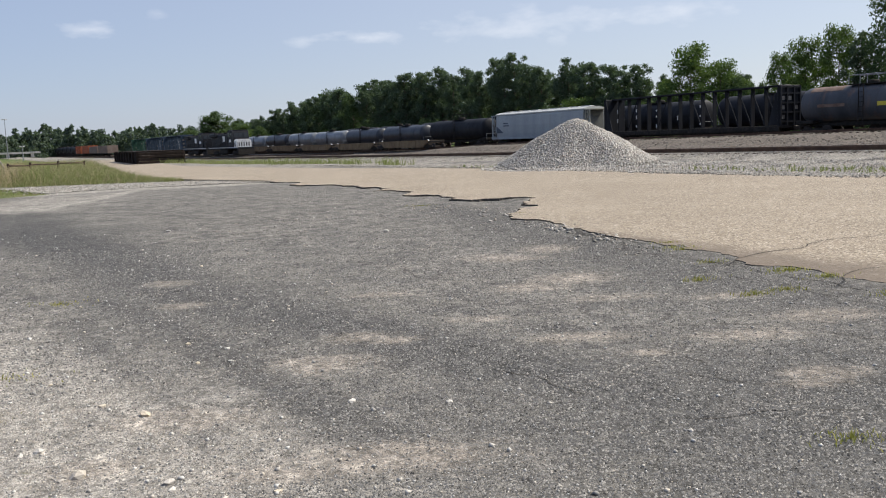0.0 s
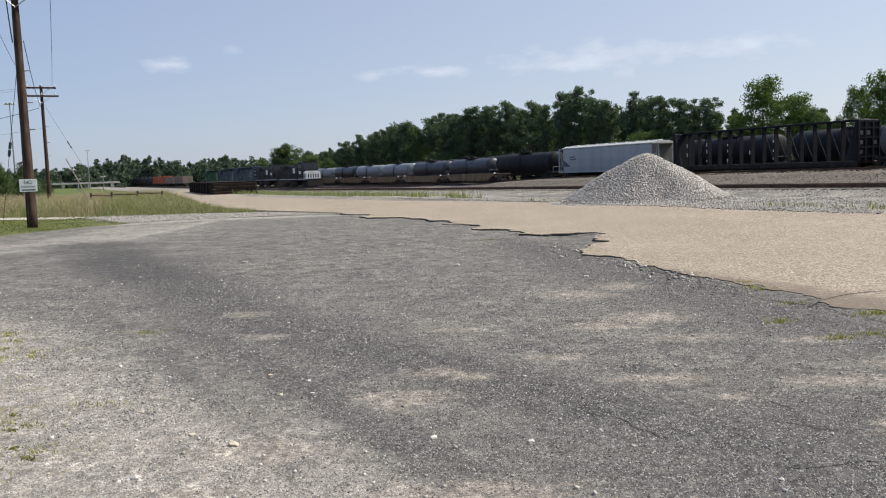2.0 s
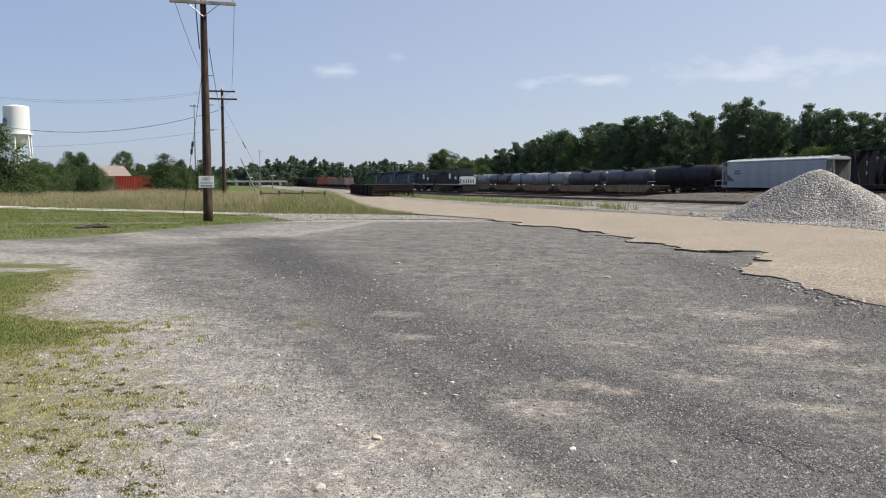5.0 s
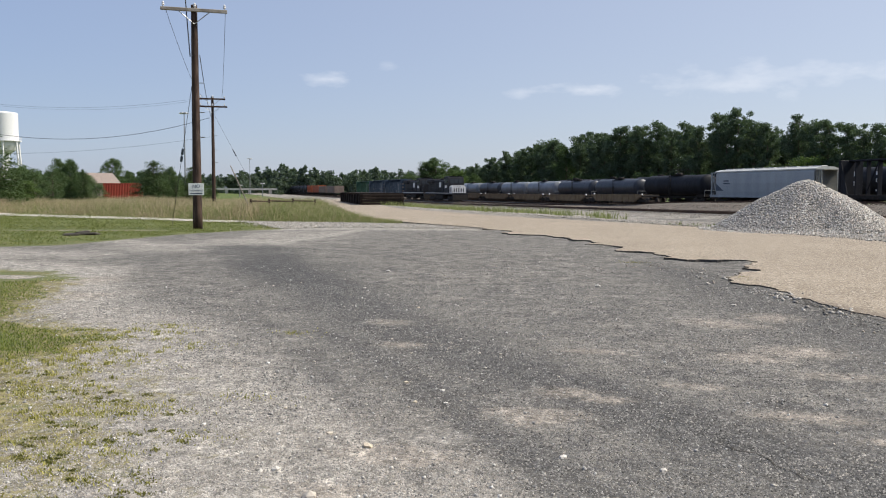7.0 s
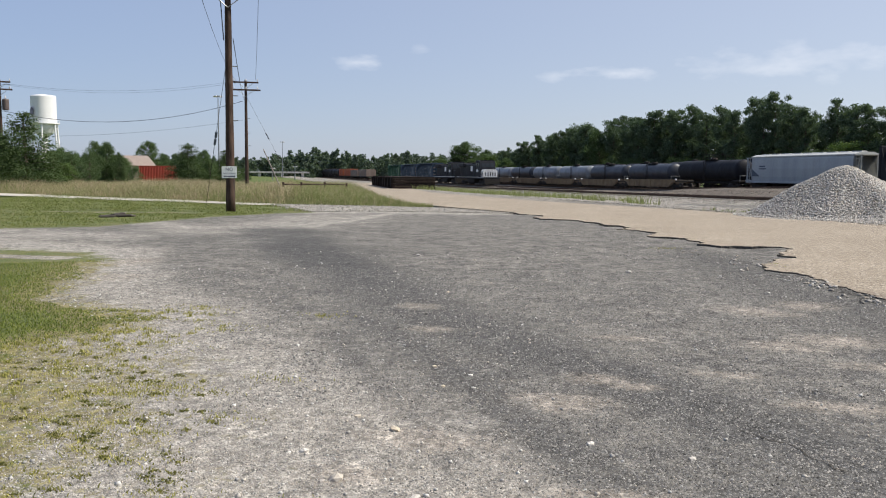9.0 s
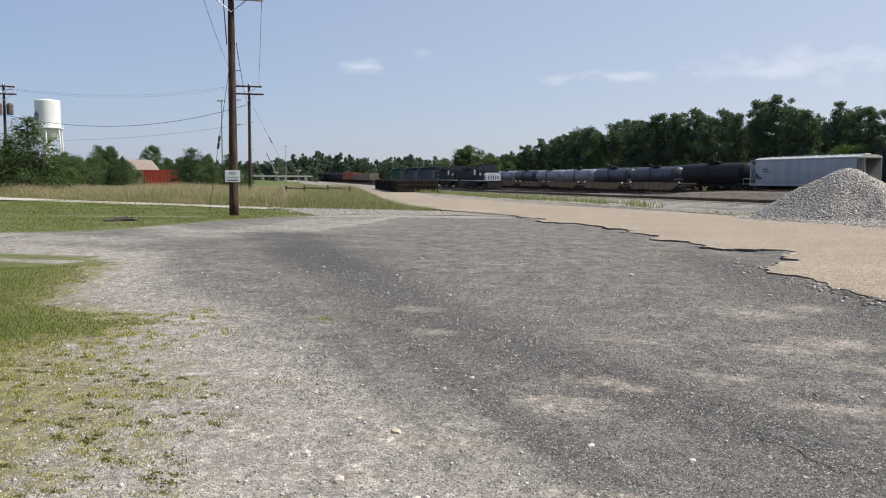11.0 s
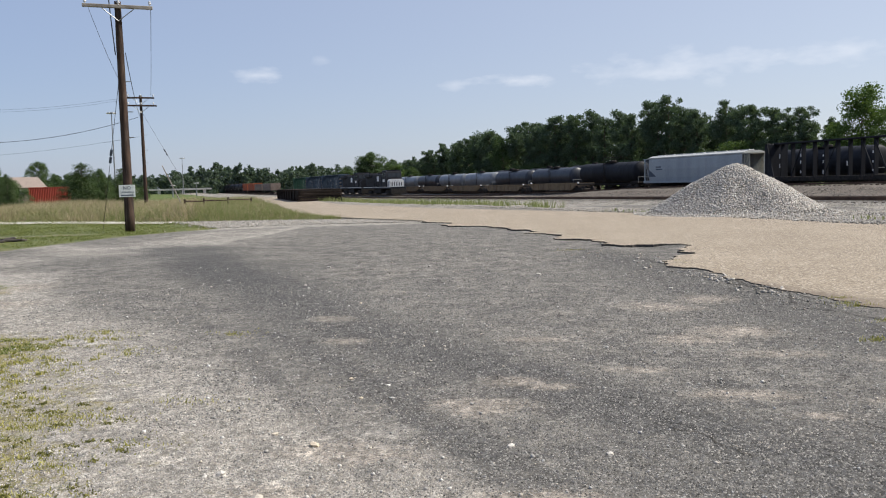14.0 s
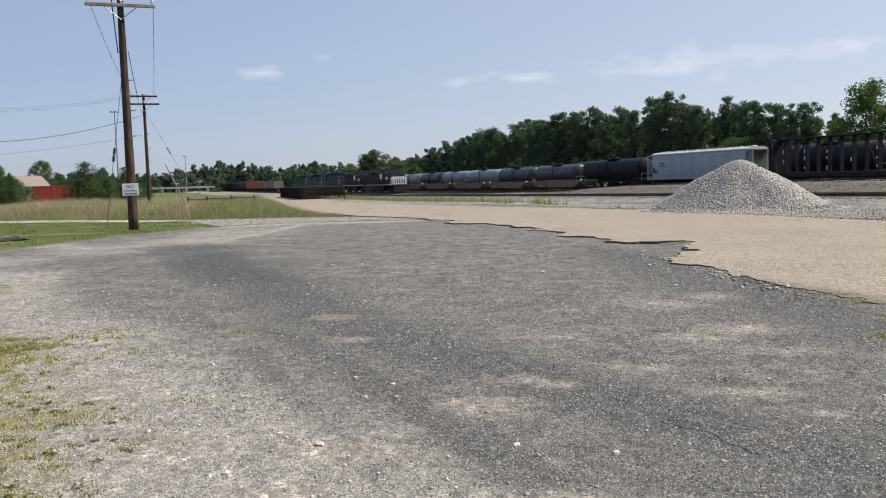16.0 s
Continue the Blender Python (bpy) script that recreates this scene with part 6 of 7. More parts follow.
for row, (q, step, first, last, k) in enumerate(((90.0, 4.6, -315.0, -160.0, 1.0), (97.0, 5.0, -315.0, -16.0, 0.88), (106.0, 6.5, -315.0, -16.0, 0.86))):
    s = first
    while s < last:
        h = wood_height(s) * k * treegen.uniform(0.80, 1.06)
        if treegen.random() < (0.85 if s < -92 else 0.25):
            pair, lab = treegen.choice(PINES), PINE
        else:
            pair, lab = treegen.choice(OAKS), LEAFY
        x, y, _ = yard(s + treegen.uniform(-1.5, 1.5), q + treegen.uniform(-1.8, 1.8))
        tree(pair, x, y, -0.75, h + 0.7, treegen.uniform(0.8, 1.05), lab, "wood behind the tracks")
        s += step * treegen.uniform(0.75, 1.25)
# undergrowth closes the foot of the wood
s = -300.0
while s < -6:
    x, y, _ = yard(s, 86.5 + treegen.uniform(-1.2, 1.2))
    lit = -125 < s < -85 and treegen.random() < 0.45
    tree(treegen.choice(LIMES if lit else BUSHES), x, y, -0.9, treegen.uniform(4.0, 6.5) + (1.5 if lit else 0), 1.35, "bushy green undergrowth at the wood's foot", "undergrowth by the tracks", "bush")
    s += treegen.uniform(3.0, 4.6)

# the single broad tree beyond the engine, and low trees round it
for az, d, h, wide, pair, lab in ((15.6, 266, 11.2, 1.5, OAKS[2], "broad green tree standing beyond the yard"), (15.0, 262, 12.4, 1.5, OAKS[0], "broad green tree standing above the far wood"), (13.5, 268, 8.6, 1.3, LIMES[0], "low bright green tree beyond the yard"), (16.9, 285, 8.4, 1.3, OAKS[1], "low green tree beyond the yard"),
                                  (12.3, 280, 8.0, 1.2, OAKS[2], "low green tree beyond the yard"), (11.2, 285, 9.5, 1.1, PINES[1], "dark green pine beyond the yard")):
    x, y, _ = polar(az, d)
    tree(pair, x, y, -0.8, h, wide, lab, "trees beyond the yard")
# cedars and bushes beyond the meadow
for az, d, h, wide, pair, lab in ((43.5, 76, 6.3, 2.0, CEDARS[0], "dense dark green cedar tree"), (45.9, 75, 5.9, 2.0, CEDARS[1], "dense dark green cedar tree"), (44.7, 79, 4.8, 1.6, CEDARS[2], "dense dark green cedar tree"),
                                  (47.6, 74, 5.8, 1.7, CEDARS[0], "dense dark green cedar tree"), (42.0, 82, 3.4, 1.2, CEDARS[1], "low dark green cedar in the meadow"), (33.9, 112, 5.2, 2.2, CEDARS[2], "rounded dark green tree by the container"),
                                  (38.9, 112, 5.3, 1.0, OAKS[3], "leafy green bush with a tall top"), (39.9, 108, 4.2, 1.3, BUSHES[0], "leafy green bush beyond the meadow"), (40.9, 105, 4.0, 1.3, BUSHES[1], "leafy green bush beyond the meadow"),
                                  (38.1, 110, 4.0, 1.3, CEDARS[0], "dark green bush beyond the meadow"), (41.4, 84, 2.4, 1.5, LIMES[1], "low bright green bush"), (37.2, 108, 2.3, 1.5, BUSHES[0], "low green bush by the container"),
                                  (36.4, 250, 10.2, 1.15, OAKS[0], "rounded green tree behind the house"), (35.4, 255, 7.0, 1.2, OAKS[2], "green tree behind the house"), (32.5, 112, 3.5, 1.3, BUSHES[1], "leafy green bush beyond the meadow"),
                                  (31.6, 115, 4.6, 1.9, CEDARS[1], "dark green bush beyond the meadow"), (30.9, 118, 2.8, 1.4, BUSHES[0], "leafy green bush beyond the meadow"), (39.4, 210, 8.5, 1.2, OAKS[1], "green tree beyond the meadow"),
                                  (41.5, 190, 6.5, 1.3, OAKS[3], "green tree beyond the meadow"), (46.8, 160, 8.0, 1.3, OAKS[2], "green tree beyond the meadow"), (32.9, 230, 7.5, 1.2, OAKS[1], "green tree beyond the meadow"),
                                  (34.3, 240, 7.0, 1.3, OAKS[3], "green tree beyond the meadow"), (31.2, 240, 5.5, 1.3, OAKS[0], "green tree beyond the meadow")):
    x, y, _ = polar(az, d)
    tree(pair, x, y, -0.1, h, wide * 0.95, lab, "trees beyond the meadow")


for k, az in enumerate(np.arange(30.2, 48.5, 0.62)):
    if 34.4 < az < 37.6:
        continue
    x, y, _ = polar(az + treegen.uniform(-0.2, 0.2), treegen.uniform(118, 135))
    tree(treegen.choice(BUSHES + OAKS[:2]), x, y, -0.1, treegen.uniform(2.8, 4.6) * (0.75 if az < 33 else 1), treegen.uniform(1.3, 1.7), "bushy green hedge tree beyond the meadow", "hedge beyond the meadow", "bush")


def far_wood():
    """The low far wood that rings the horizon; haze is put into its leaf colour."""
    gen = np.random.default_rng(23)
    cs, rs = [], []
    for az in np.arange(9.0, 62.0, 0.22):
        for k in range(2):
            d = gen.uniform(400, 440) + 30 * k
            a = az + gen.uniform(-0.15, 0.15)
            h = 1.05 * np.interp(a, [9, 12, 17, 19.9, 21.5, 23.4, 26, 29, 31, 36, 62], [12.5, 12.5, 11.5, 13.2, 11.4, 13.4, 14.4, 10.6, 9.5, 10.0, 10.0]) * gen.uniform(0.70, 1.06)
            x, y, _ = polar(a, d)
            for z in np.arange(0.5, h - 0.8, 1.25):
                for _ in range(2):
                    w = 2.6 * (1.1 - (z / h) ** 2)
                    cs.append((x + gen.uniform(-w, w), y + gen.uniform(-w, w) * 0.7, z - 0.6 + gen.uniform(-0.5, 0.5)))
                    rs.append(gen.uniform(0.7, 1.7) * (1.2 - 0.6 * z / h))
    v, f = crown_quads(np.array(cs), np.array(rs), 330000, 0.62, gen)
    tagged(new("far_wood", np_mesh("far_wood", v, f, M_FARWOOD)), "green far wood along the horizon, haze put into its leaf colour", "woods", kind="stuff")


far_wood()


# ---- grass, weeds and loose stones ----
def lawn_blades():
    gen = np.random.default_rng(41)
    n = 190000
    # closer together near the lot
    d = 4.5 + 11.0 * gen.uniform(0, 1, n) ** 1.5
    a = np.radians(gen.uniform(24, 56, n))
    x, y = -d * np.sin(a) * 1.05, d * np.cos(a)
    s = signed(x, y, NEAR_LAWN)
    patch = 0.5 * np.sin(x * 2.1 + 1.3 * np.sin(y * 1.7)) * np.sin(y * 2.6 + x) + 0.35 * np.sin(x * 5.3) * np.sin(y * 6.1)
    ok = (s + 0.45 * patch > 0.10 + np.where(y < 6.6, 0.5 * gen.uniform(0, 1.6, n), 0)) & ~((np.abs(y - 12.6 - 0.02 * x) < 0.4) & (x < -10.8))
    x, y, s = x[ok], y[ok], s[ok]
    h = gen.uniform(0.02, 0.075, len(x)) * np.clip(0.25 + 0.45 * s, 0.2, 0.48)
    me = blades("lawn_grass", np.stack([x, y, np.full(len(x), 0.0)], -1), h, gen.uniform(0.004, 0.009, len(x)), M_BLADE, gen, 1.4)
    tagged(new("lawn_grass", me), "short mown green grass at the lot's edge", "grass", kind="stuff")
    n = 170000
    x, y = gen.uniform(-46, -14.4, n), gen.uniform(17.6, 48, n)
    wave = np.sin(x * 0.9 + 1.1 * np.sin(y * 0.7)) * np.sin(y * 1.3 + x * 0.4) + 0.6 * np.sin(x * 2.7) * np.sin(y * 2.2)
    ok = (signed(x, y, FAR_LAWN) > 0.1) & (wave > gen.uniform(-1.5, 0.6, n)) & (line_dist(x, y, [(-24.0, 26.6), (-20.5, 27.6), (-18.6, 28.0)]) > 0.5) & (x / y > -1.25)
    x, y = x[ok], y[ok]
    me = blades("far_lawn_grass", np.stack([x, y, np.full(len(x), 0.0)], -1), gen.uniform(0.015, 0.055, len(x)), gen.uniform(0.010, 0.022, len(x)), M_TURF, gen, 1.6)
    tagged(new("far_lawn_grass", me), "uneven short green grass round the pole", "grass", kind="stuff")
    # yellow weeds creeping over the gravel
    cl = [(-3.61, 4.97), (-3.85, 5.15), (-3.84, 4.91), (-3.62, 5.13), (-3.03, 3.75), (-6.5, 7.9), (-6.1, 7.7), (-5.9, 7.55), (-5.4, 8.25), (-5.2, 8.0), (-3.87, 8.29), (-4.3, 5.6), (-4.6, 5.2), (-4.2, 4.7), (-4.5, 4.3),
          (-3.9, 4.2), (-4.0, 3.6), (-3.4, 4.3), (-3.3, 3.4), (-2.9, 4.6), (-3.0, 5.6), (1.5, 15.6), (1.62, 15.2), (2.93, 10.3), (3.0, 10.1), (3.6, 8.3), (3.75, 7.9), (2.03, 3.91), (-4.9, 6.1), (-4.7, 6.5), (-2.5, 3.0), (-2.2, 2.95), (-1.9, 2.95),
          (2.6, 8.2), (3.2, 7.5), (-8.9, 10.2), (-8.2, 9.2), (-0.5, 18.8), (-3.14, 4.2), (-3.55, 5.2), (-6.6, 7.7), (-6.2, 7.9), (-5.5, 8.4), (-5.0, 7.6), (-2.4, 3.33), (-3.93, 4.85), (-3.52, 4.15), (-3.32, 3.79),
          (-4.53, 5.45), (-2.0, 3.16), (-1.82, 3.2), (-1.64, 3.34), (-2.93, 2.91), (-3.64, 3.44), (-3.2, 3.08), (-10.2, 12.1), (2.97, 10.69), (3.02, 9.11), (3.55, 8.34), (2.86, 7.39), (4.21, 6.55), (3.9, 7.05), (3.0, 4.7)]
    P, H = [], []
    for cx, cy in cl:
        k = int(gen.uniform(60, 150) * (1 if cx < 0 else 0.9))
        r = np.abs(gen.normal(0, 0.16 if cx < 0 else 0.09, k))
        b = gen.uniform(0, 2 * np.pi, k)
        P.append(np.stack([cx + r * np.cos(b) * 1.5, cy + r * np.sin(b) * 0.8, np.zeros(k)], -1))
        H.append(gen.uniform(0.006, 0.022, k) * (2.0 if cy < 3.1 else 2.0 if cx > 1 else 1.2))
    k = 9000
    x, y = gen.uniform(-6.2, -2.2, k), gen.uniform(2.7, 7.6, k)
    ok = (signed(x, y, NEAR_LAWN) > -1.5) & (signed(x, y, NEAR_LAWN) < 0.8) & (np.sin(x * 4.1 + y) * np.sin(y * 5.0 - x * 2) > gen.uniform(-0.2, 1.1, k))
    P.append(np.stack([x[ok], y[ok], np.zeros(ok.sum())], -1))
    H.append(gen.uniform(0.006, 0.020, ok.sum()))
    # small separate tufts, thinning out over the gravel
    done = 0
    while done < 150:
        cx, cy = gen.uniform(-6.0, -2.4), gen.uniform(3.2, 8.2)
        s = float(signed(np.array([cx]), np.array([cy]), NEAR_LAWN)[0])
        if not -1.25 * gen.uniform(0.2, 1.0) < s < 0.5:
            continue
        done += 1
        k, big = int(gen.uniform(22, 46)), gen.uniform(0.02, 0.06)
        r, b = np.abs(gen.normal(0, big, k)), gen.uniform(0, 2 * np.pi, k)
        P.append(np.stack([cx + r * np.cos(b), cy + r * np.sin(b), np.zeros(k)], -1))
        H.append(gen.uniform(0.012, 0.038, k))
    P, H = np.concatenate(P), np.concatenate(H)
    P[:, 2] = lot_z(P[:, 0], P[:, 1])
    # darker rosettes standing out among them
    D, E = [], []
    spots = [(-3.67, 4.96), (-3.31, 4.56), (-3.21, 4.65), (-3.26, 5.12), (-4.03, 5.18), (-4.35, 5.19), (-2.99, 3.72), (-2.57, 3.64), (-2.66, 3.8), (-2.51, 3.41), (-3.92, 5.25), (-3.8, 4.6), (-2.8, 3.88), (-3.32, 5.03),
             (-3.63, 4.62), (-4.74, 5.37), (-3.32, 4.37), (-6.3, 7.85), (-5.9, 7.5), (-5.75, 7.4), (-6.0, 7.3)]
    while len(spots) < 110:
        cx, cy = gen.uniform(-5.4, -2.3), gen.uniform(2.9, 5.9)
        if cx < -2.1 - 0.42 * (cy - 2.6) * gen.uniform(0.9, 1.6):
            spots.append((cx, cy))
    for i, (cx, cy) in enumerate(spots):
        k, big = int(gen.uniform(30, 70)), gen.uniform(0.02, 0.05) * (1.2 if i < 21 else 0.8)
        r, b = np.abs(gen.normal(0, big, k)), gen.uniform(0, 2 * np.pi, k)
        D.append(np.stack([cx + r * np.cos(b) * 1.3, cy + r * np.sin(b), np.zeros(k)], -1))
        E.append(gen.uniform(0.006, 0.018, k))
    D, E = np.concatenate(D), np.concatenate(E)
    D[:, 2] = lot_z(D[:, 0], D[:, 1])
    tagged(new("dark_weeds", blades("dark_weeds", D, E, gen.uniform(0.006, 0.014, len(D)), M_DARKWEED, gen, 1.6)), "small dark green weed rosettes in the gravel", "weeds", kind="stuff")
    tagged(new("yellow_weeds", blades("yellow_weeds", P, H, gen.uniform(0.004, 0.010, len(P)), M_YELLOW, gen, 1.2)), "low yellow-green weeds creeping over gravel", "weeds", kind="stuff")


lawn_blades()


def tall_grass():
    gen = np.random.default_rng(43)
    n = 260000
    a = np.radians(gen.uniform(17, 53, n))
    d = 40 + 50 * gen.uniform(0, 1, n) ** 1.4
    x, y = -d * np.sin(a), d * np.cos(a)
    ok = inside(x, y, MEADOW)
    x, y = x[ok], y[ok]
    edge = np.clip(line_dist(x, y, MEADOW, True) / 1.4, 0.35, 1)
    clump = 0.5 + 0.5 * np.sin(x * 0.9 + 2 * np.sin(y * 0.5)) * np.sin(y * 0.8)
    right = np.degrees(np.arctan2(-x, y)) < 27
    dry = gen.uniform(0, 1, len(x)) < np.where(right, 0.18, 0.16 + 0.62 * clump)
    h = gen.uniform(0.25, 0.95, len(x)) * edge * (0.70 + 0.30 * clump + 0.25 * np.sin(x * 0.37 + 1) * np.sin(y * 0.29))
    for mask, mat, name, lab, k in ((~dry, M_TALL, "tall_grass", "tall rough green grass of the meadow", 1.0), (dry, M_SEED, "dry_grass", "tall dry straw-coloured grass of the meadow", 1.12)):
        m = int(mask.sum())
        me = blades(name, np.stack([x[mask], y[mask], np.full(m, -0.02)], -1), h[mask] * k, gen.uniform(0.010, 0.024, m), mat, gen, 1.3)
        tagged(new(name, me), lab, "grass", kind="stuff")
    # weeds along the tracks
    P = []
    for s0, s1, q0, q1, k in ((-78, -52, 18.0, 26.0, 5000), (-110, -78, 16.5, 26.0, 7000), (-44, -40, 20.5, 21.5, 250), (-21, -13, 21.5, 23.5, 500), (-12, -6, 21.5, 24.0, 500), (-34, -28, 20.0, 20.8, 200), (-50, -46, 20.2, 21.2, 200)):
        s, q = gen.uniform(s0, s1, k), gen.uniform(q0, q1, k)
        keepers = np.sin(s * 0.8 + 1) * np.sin(q * 1.4 + s * 0.3) > gen.uniform(-0.7, 0.8, k)
        s, q = s[keepers], q[keepers]
        start = np.interp(s, [-760, -110, -75, -58, -45, -30, -18, -8, 130], [22.5, 17.5, 15.8, 17.6, 19.4, 20.2, 19.9, 20.6, 20.6])
        rise = np.clip((q - start) / 9.0, 0, 1)
        P.append(np.stack([q * NX + s * TX, q * NY + s * TY, 0.05 + (grade(s, q) - 0.05) * rise * rise * (3 - 2 * rise)], -1))
    P = np.concatenate(P)
    far = P[:, 1] > 45
    tagged(new("trackside_weeds", blades("trackside_weeds", P, gen.uniform(0.12, 0.55, len(P)) * np.where(far, 1, 0.35), gen.uniform(0.02, 0.05, len(P)), M_TALL, gen, 0.7)), "green weeds growing in the trackside gravel", "weeds", kind="stuff")


tall_grass()


def loose_gravel():
    gen = np.random.default_rng(47)
    # pebbles over the lot, closest together in the pale part
    n = 85000
    d = 2.4 + 15 * gen.uniform(0, 1, n) ** 1.7
    a = np.radians(gen.uniform(-36, 52, n))
    x, y = -d * np.sin(a), d * np.cos(a)
    pale = np.clip(0.5 + signed(x, y, PALE_EDGE) * 0.55, 0, 1)
    ok = (gen.uniform(0, 1, n) < 0.26 + 0.74 * pale) & (x * NX + y * NY < 9.0) & (signed(x, y, NEAR_LAWN) < 0.3) & (line_dist(x, y, RIM) > 0.12)
    x, y = x[ok], y[ok]
    size = 0.003 + 0.0055 * gen.uniform(0, 1, len(x)) ** 2.5 + 0.011 * gen.uniform(0.4, 1.2, len(x)) * (gen.uniform(0, 1, len(x)) < np.where(y > 6, 0.09, 0.02))
    z = lot_z(x, y) + size * 0.3
    tagged(new("loose_gravel", stones("loose_gravel", np.stack([x, y, z], -1), size, M_STONE, gen, 0.7, False)), "fine loose gravel scattered over the asphalt", "gravel", kind="stuff")
    # the aggregate that stands proud of the worn binder: dense chips, half sunk
    n = 380000
    d = 2.5 + 11.5 * gen.uniform(0, 1, n) ** 1.9
    a = np.radians(gen.uniform(-37, 50, n))
    x, y = -d * np.sin(a), d * np.cos(a)
    pale = np.clip(0.5 + signed(x, y, PALE_EDGE) * 0.55, 0, 1) + 0.35 * np.sin(x * 3.1 + 2 * np.sin(y * 1.7)) * np.sin(y * 2.3 - x)
    bare = np.sin(x * 1.9 + 1.3 * np.sin(y * 2.9)) * np.sin(y * 2.4 + 0.8 * x)
    for (cx, cy), rx, ry in WORN:
        bare = np.maximum(bare, 1.25 * np.exp(-(((x - cx) / rx) ** 2 + ((y - cy) / ry) ** 2)))
    ok = (x * NX + y * NY < 9.0) & (signed(x, y, NEAR_LAWN) < 0.1) & (signed(x, y, SPARSE) < gen.uniform(-0.2, 1.2, n)) & (line_dist(x, y, EDGE) > 0.16) & (bare < gen.uniform(0.1, 1.3, n))
    x, y, pale, d = x[ok], y[ok], pale[ok], d[ok]
    light = pale > gen.uniform(0.15, 0.85, len(x))
    for mask, mat, name, lab in ((light, M_CHIP, "gravel_chips", "pale gravel chips bedded in the worn lot"), (~light, M_CHIPDARK, "asphalt_chips", "dark stone chips standing out of the asphalt")):
        m = int(mask.sum())
        r = (0.0034 + 0.0052 * gen.uniform(0, 1, m) ** 2) * (1 + 0.07 * (d[mask] - 2.5))
        a = gen.uniform(0, 2 * np.pi, m)
        ring = np.stack([np.stack([np.cos(a + k * np.pi / 2), np.sin(a + k * np.pi / 2)], -1) * (r * gen.uniform(0.7, 1.3, m))[:, None] for k in range(4)], 1)
        z = lot_z(x[mask], y[mask])
        v = np.zeros((m, 5, 3))
        v[:, :4, 0], v[:, :4, 1], v[:, :4, 2] = ring[..., 0] + x[mask][:, None], ring[..., 1] + y[mask][:, None], (z - 0.001)[:, None]
        v[:, 4] = np.stack([x[mask] + r * gen.uniform(-0.5, 0.5, m), y[mask] + r * gen.uniform(-0.5, 0.5, m), z + r * gen.uniform(0.5, 1.1, m)], -1)
        f = np.array([(0, 1, 4), (1, 2, 4), (2, 3, 4), (3, 0, 4)])[None] + (np.arange(m) * 5)[:, None, None]
        tagged(new(name, np_mesh(name, v.reshape(-1, 3), f.reshape(-1, 3), mat)), lab, "gravel", kind="stuff")
    # bits broken off the rim
    P, S = [], []
    for k, (cx, cy, sp) in enumerate(((0.1, 17.5, 0.9), (0.7, 18.4, 0.7), (-2.6, 17.0, 1.1), (-3.2, 22.0, 1.2), (1.2, 17.2, 0.5), (-3.4, 15.6, 1.0), (1.6, 13.6, 0.3), (2.6, 10.6, 0.3), (-0.5, 20.0, 0.8))):
        m = 46
        px, py = cx + gen.normal(0, sp, m), cy + gen.normal(0, sp, m)
        P.append(np.stack([px, py, lot_z(px, py) + 0.004], -1))
        S.append(gen.uniform(0.006, 0.026, m))
    for cx, cy, sp in ((1.35, 17.3, 0.35), (1.3, 15.3, 0.3), (1.9, 12.9, 0.2), (2.3, 11.6, 0.2)):
        m = 34
        px, py = cx + gen.normal(0, sp, m), cy + gen.normal(0, sp * 1.4, m)
        P.append(np.stack([px, py, lot_z(px, py) + 0.006], -1))
        S.append(gen.uniform(0.012, 0.045, m))
    P, S = np.concatenate(P), np.concatenate(S)
    off = P[:, 0] * NX + P[:, 1] * NY < 9.6
    tagged(new("asphalt_crumbs", stones("asphalt_crumbs", P[off], S[off], M_BSTONE, gen, 0.7)), "crumbled lumps below the broken pavement edge", "rubble", kind="stuff")
    m = 160
    px, py = 2.85 + gen.normal(0, 0.06, m), 4.39 + gen.normal(0, 0.03, m)
    me = stones("brick_crumbs", np.stack([px, py, lot_z(px, py) + 0.002], -1), gen.uniform(0.003, 0.009, m), M_REDCRUMB, gen, 0.6)
    tagged(new("brick_crumbs", me), "small patch of crushed orange-red brick", "rubble", kind="stuff")
    n = 20000
    s, q = gen.uniform(-105, 0, n), gen.uniform(33.8, 56, n)
    P = np.stack([q * NX + s * TX, q * NY + s * TY, 0.015 + grade(s, q) + 0.01], -1)
    tagged(new("yard_stones", stones("yard_stones", P, gen.uniform(0.035, 0.085, n), M_YARD, gen, 0.8, False)), "brownish ballast stones between the tracks", "gravel", kind="stuff")
    n = 5000
    x, y = gen.uniform(-20, -6.5, n), gen.uniform(30.2, 38, n)
    ok = signed(x, y, BORDER) > gen.uniform(-0.9, 0.6, n)
    tagged(new("border_stones", stones("border_stones", np.stack([x[ok], y[ok], np.full(ok.sum(), 0.02)], -1), gen.uniform(0.012, 0.04, ok.sum()), M_BSTONE, gen, 0.7, False)), "loose pale stones of the gravel strip", "gravel", kind="stuff")
    # ballast stones between the road and the near track
    n = 62000
    s, q = gen.uniform(-62, 2, n), gen.uniform(19.2, 33.5, n)
    start = np.interp(s, [-760, -110, -75, -58, -45, -30, -18, -8, 130], [22.5, 17.5, 15.8, 17.6, 19.4, 20.2, 19.9, 20.6, 20.6])
    ok = q > start - 0.5 * gen.uniform(0, 1, n) ** 3
    s, q, start = s[ok], q[ok], start[ok]
    rise = np.clip((q - start) / 9.0, 0, 1)
    z = 0.065 + (grade(s, q) - 0.05) * rise * rise * (3 - 2 * rise) + 0.24 * np.exp(-((q - TRACKS[0]) / 1.9) ** 4)
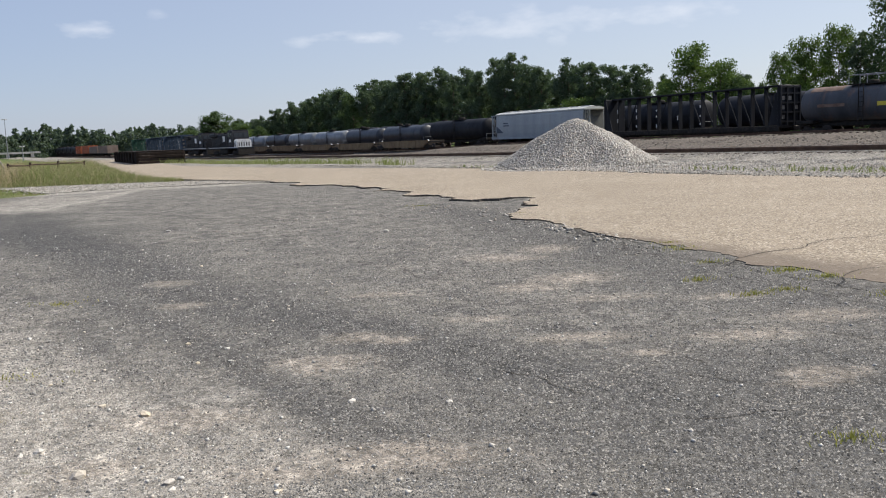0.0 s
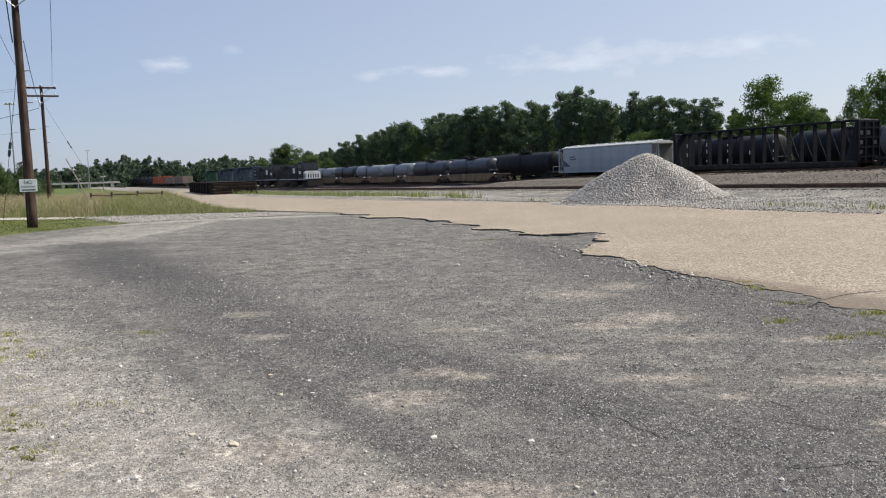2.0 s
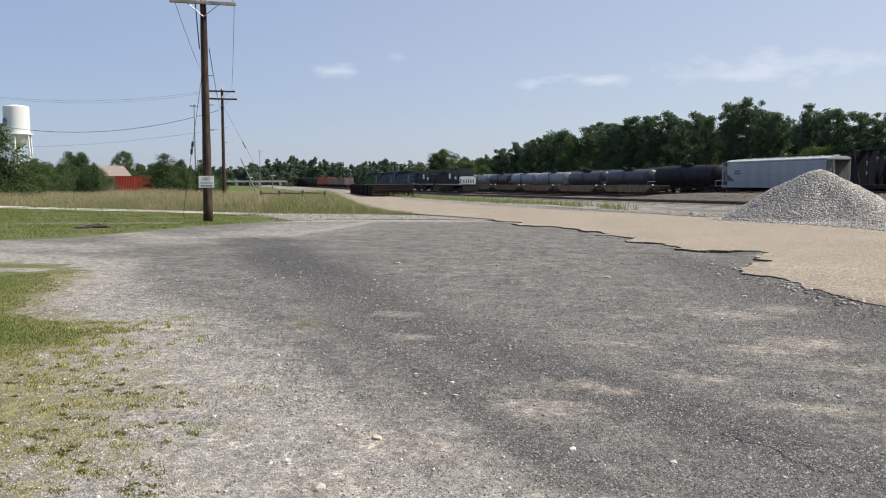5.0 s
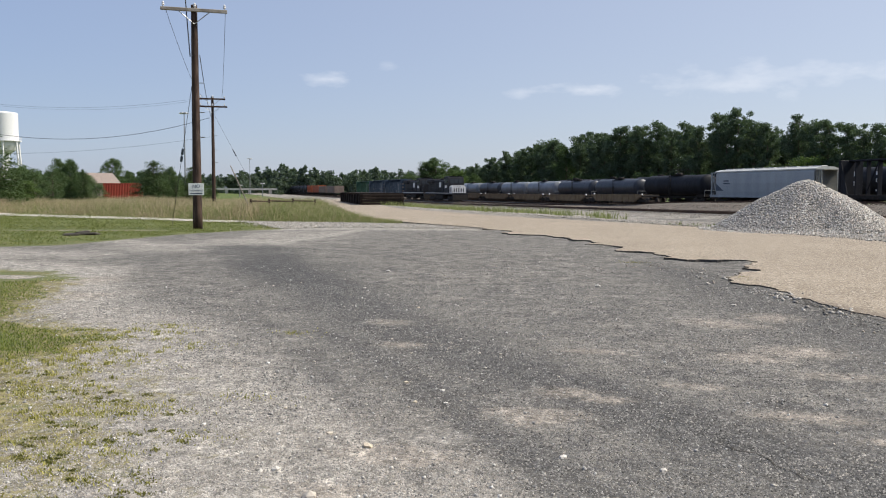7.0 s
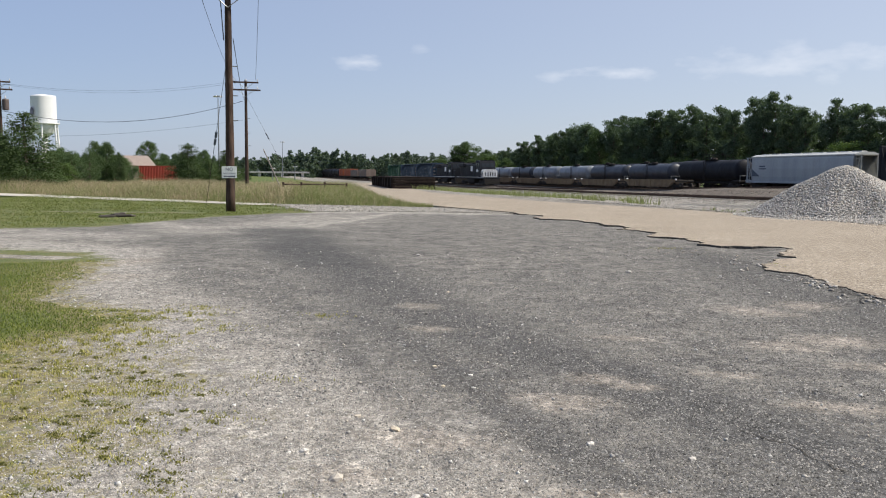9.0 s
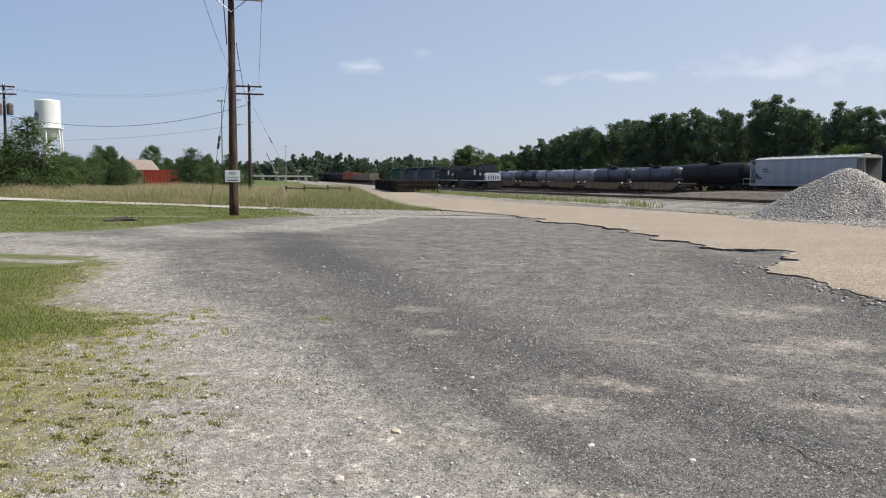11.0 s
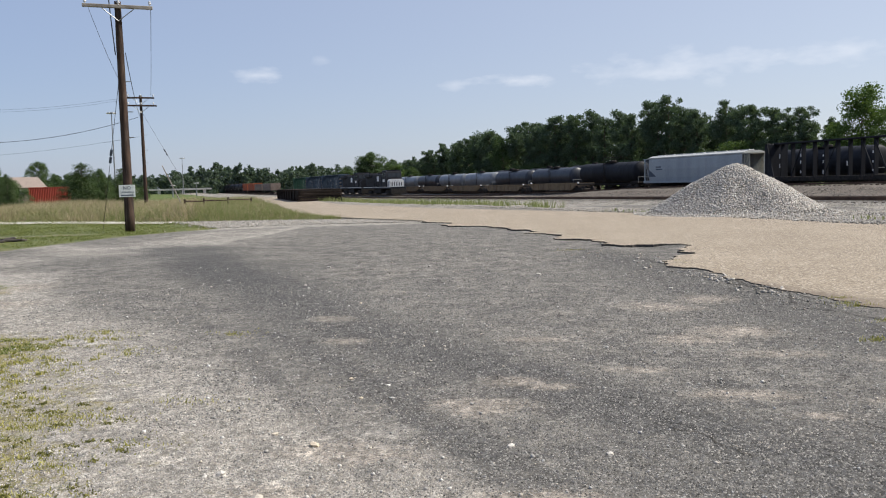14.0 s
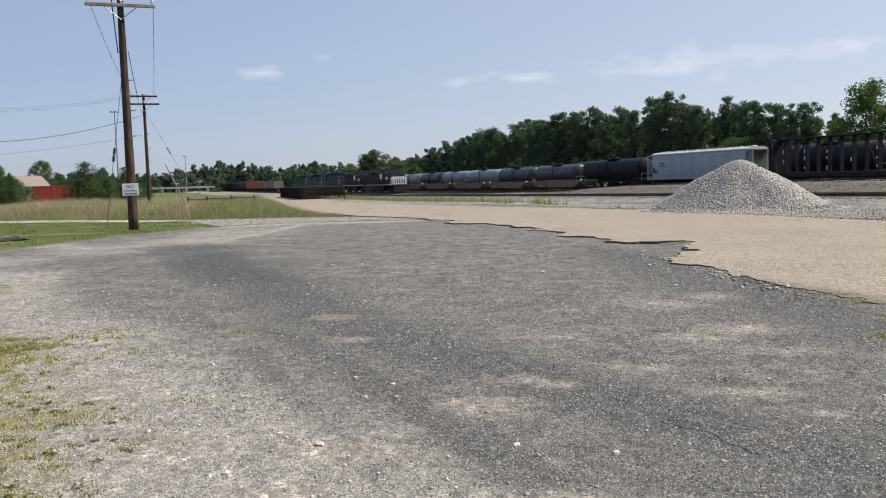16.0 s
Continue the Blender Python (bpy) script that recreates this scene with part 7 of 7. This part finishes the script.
    tagged(new("ballast_stones", stones("ballast_stones", np.stack([q * NX + s * TX, q * NY + s * TY, z], -1), gen.uniform(0.018, 0.046, len(s)), M_BSTONE, gen, 0.8, False)), "coarse grey ballast stones beside the track", "gravel", kind="stuff")


loose_gravel()


def rock(x, y, size, label):
    gen = np.random.default_rng(int(abs(x * 1000 + y * 77)))
    bm = bmesh.new()
    bmesh.ops.create_icosphere(bm, subdivisions=1, radius=1.0)
    for v in bm.verts:
        k = 1 + 0.55 * noise.noise(v.co * 1.3 + Vector((x * 7, y * 5, 1))) + 0.10 * noise.noise(v.co * 4 + Vector((y, x, 3)))
        v.co = Vector((v.co.x * k * 1.15, v.co.y * k * 0.85, max(v.co.z * k * 0.62, -0.25)))
    me = bpy.data.meshes.new("stone")
    bm.to_mesh(me)
    bm.free()
    me.materials.append(M_ROCK)
    ob = tagged(new("stone", me), label, "stone", "loose stones on the lot")
    ob.matrix_basis = pose(x, y, size * 0.1 + float(lot_z(x, y)), 0, 0, gen.uniform(0, 360)) @ Matrix.Diagonal((size * 0.85, size * 0.85, size * 0.85, 1))


for x, y, size in ((-1.71, 4.70, 0.042), (-2.08, 4.17, 0.036), (-0.51, 4.80, 0.030), (0.07, 4.71, 0.028), (-2.05, 4.90, 0.03), (-1.98, 6.39, 0.032), (-1.72, 3.83, 0.055), (-5.1, 15.3, 0.06), (-1.73, 5.81, 0.025),
                   (-1.62, 6.21, 0.025), (1.06, 11.9, 0.045), (-0.92, 13.8, 0.06), (-1.24, 3.70, 0.034), (-1.5, 5.84, 0.022), (1.30, 4.09, 0.020), (-1.2, 3.62, 0.024), (-2.15, 4.12, 0.02), (-1.78, 3.78, 0.022), (-0.7, 3.55, 0.022),
                   (-1.75, 4.76, 0.02), (0.5, 4.9, 0.018), (-2.6, 5.4, 0.02), (-3.1, 10.6, 0.03), (-4.6, 12.6, 0.035), (-16.3, 29.3, 0.06)):
    rock(x, y, size, "pale angular stone lying on the asphalt" if size > 0.03 else "small pale stone lying on the asphalt")
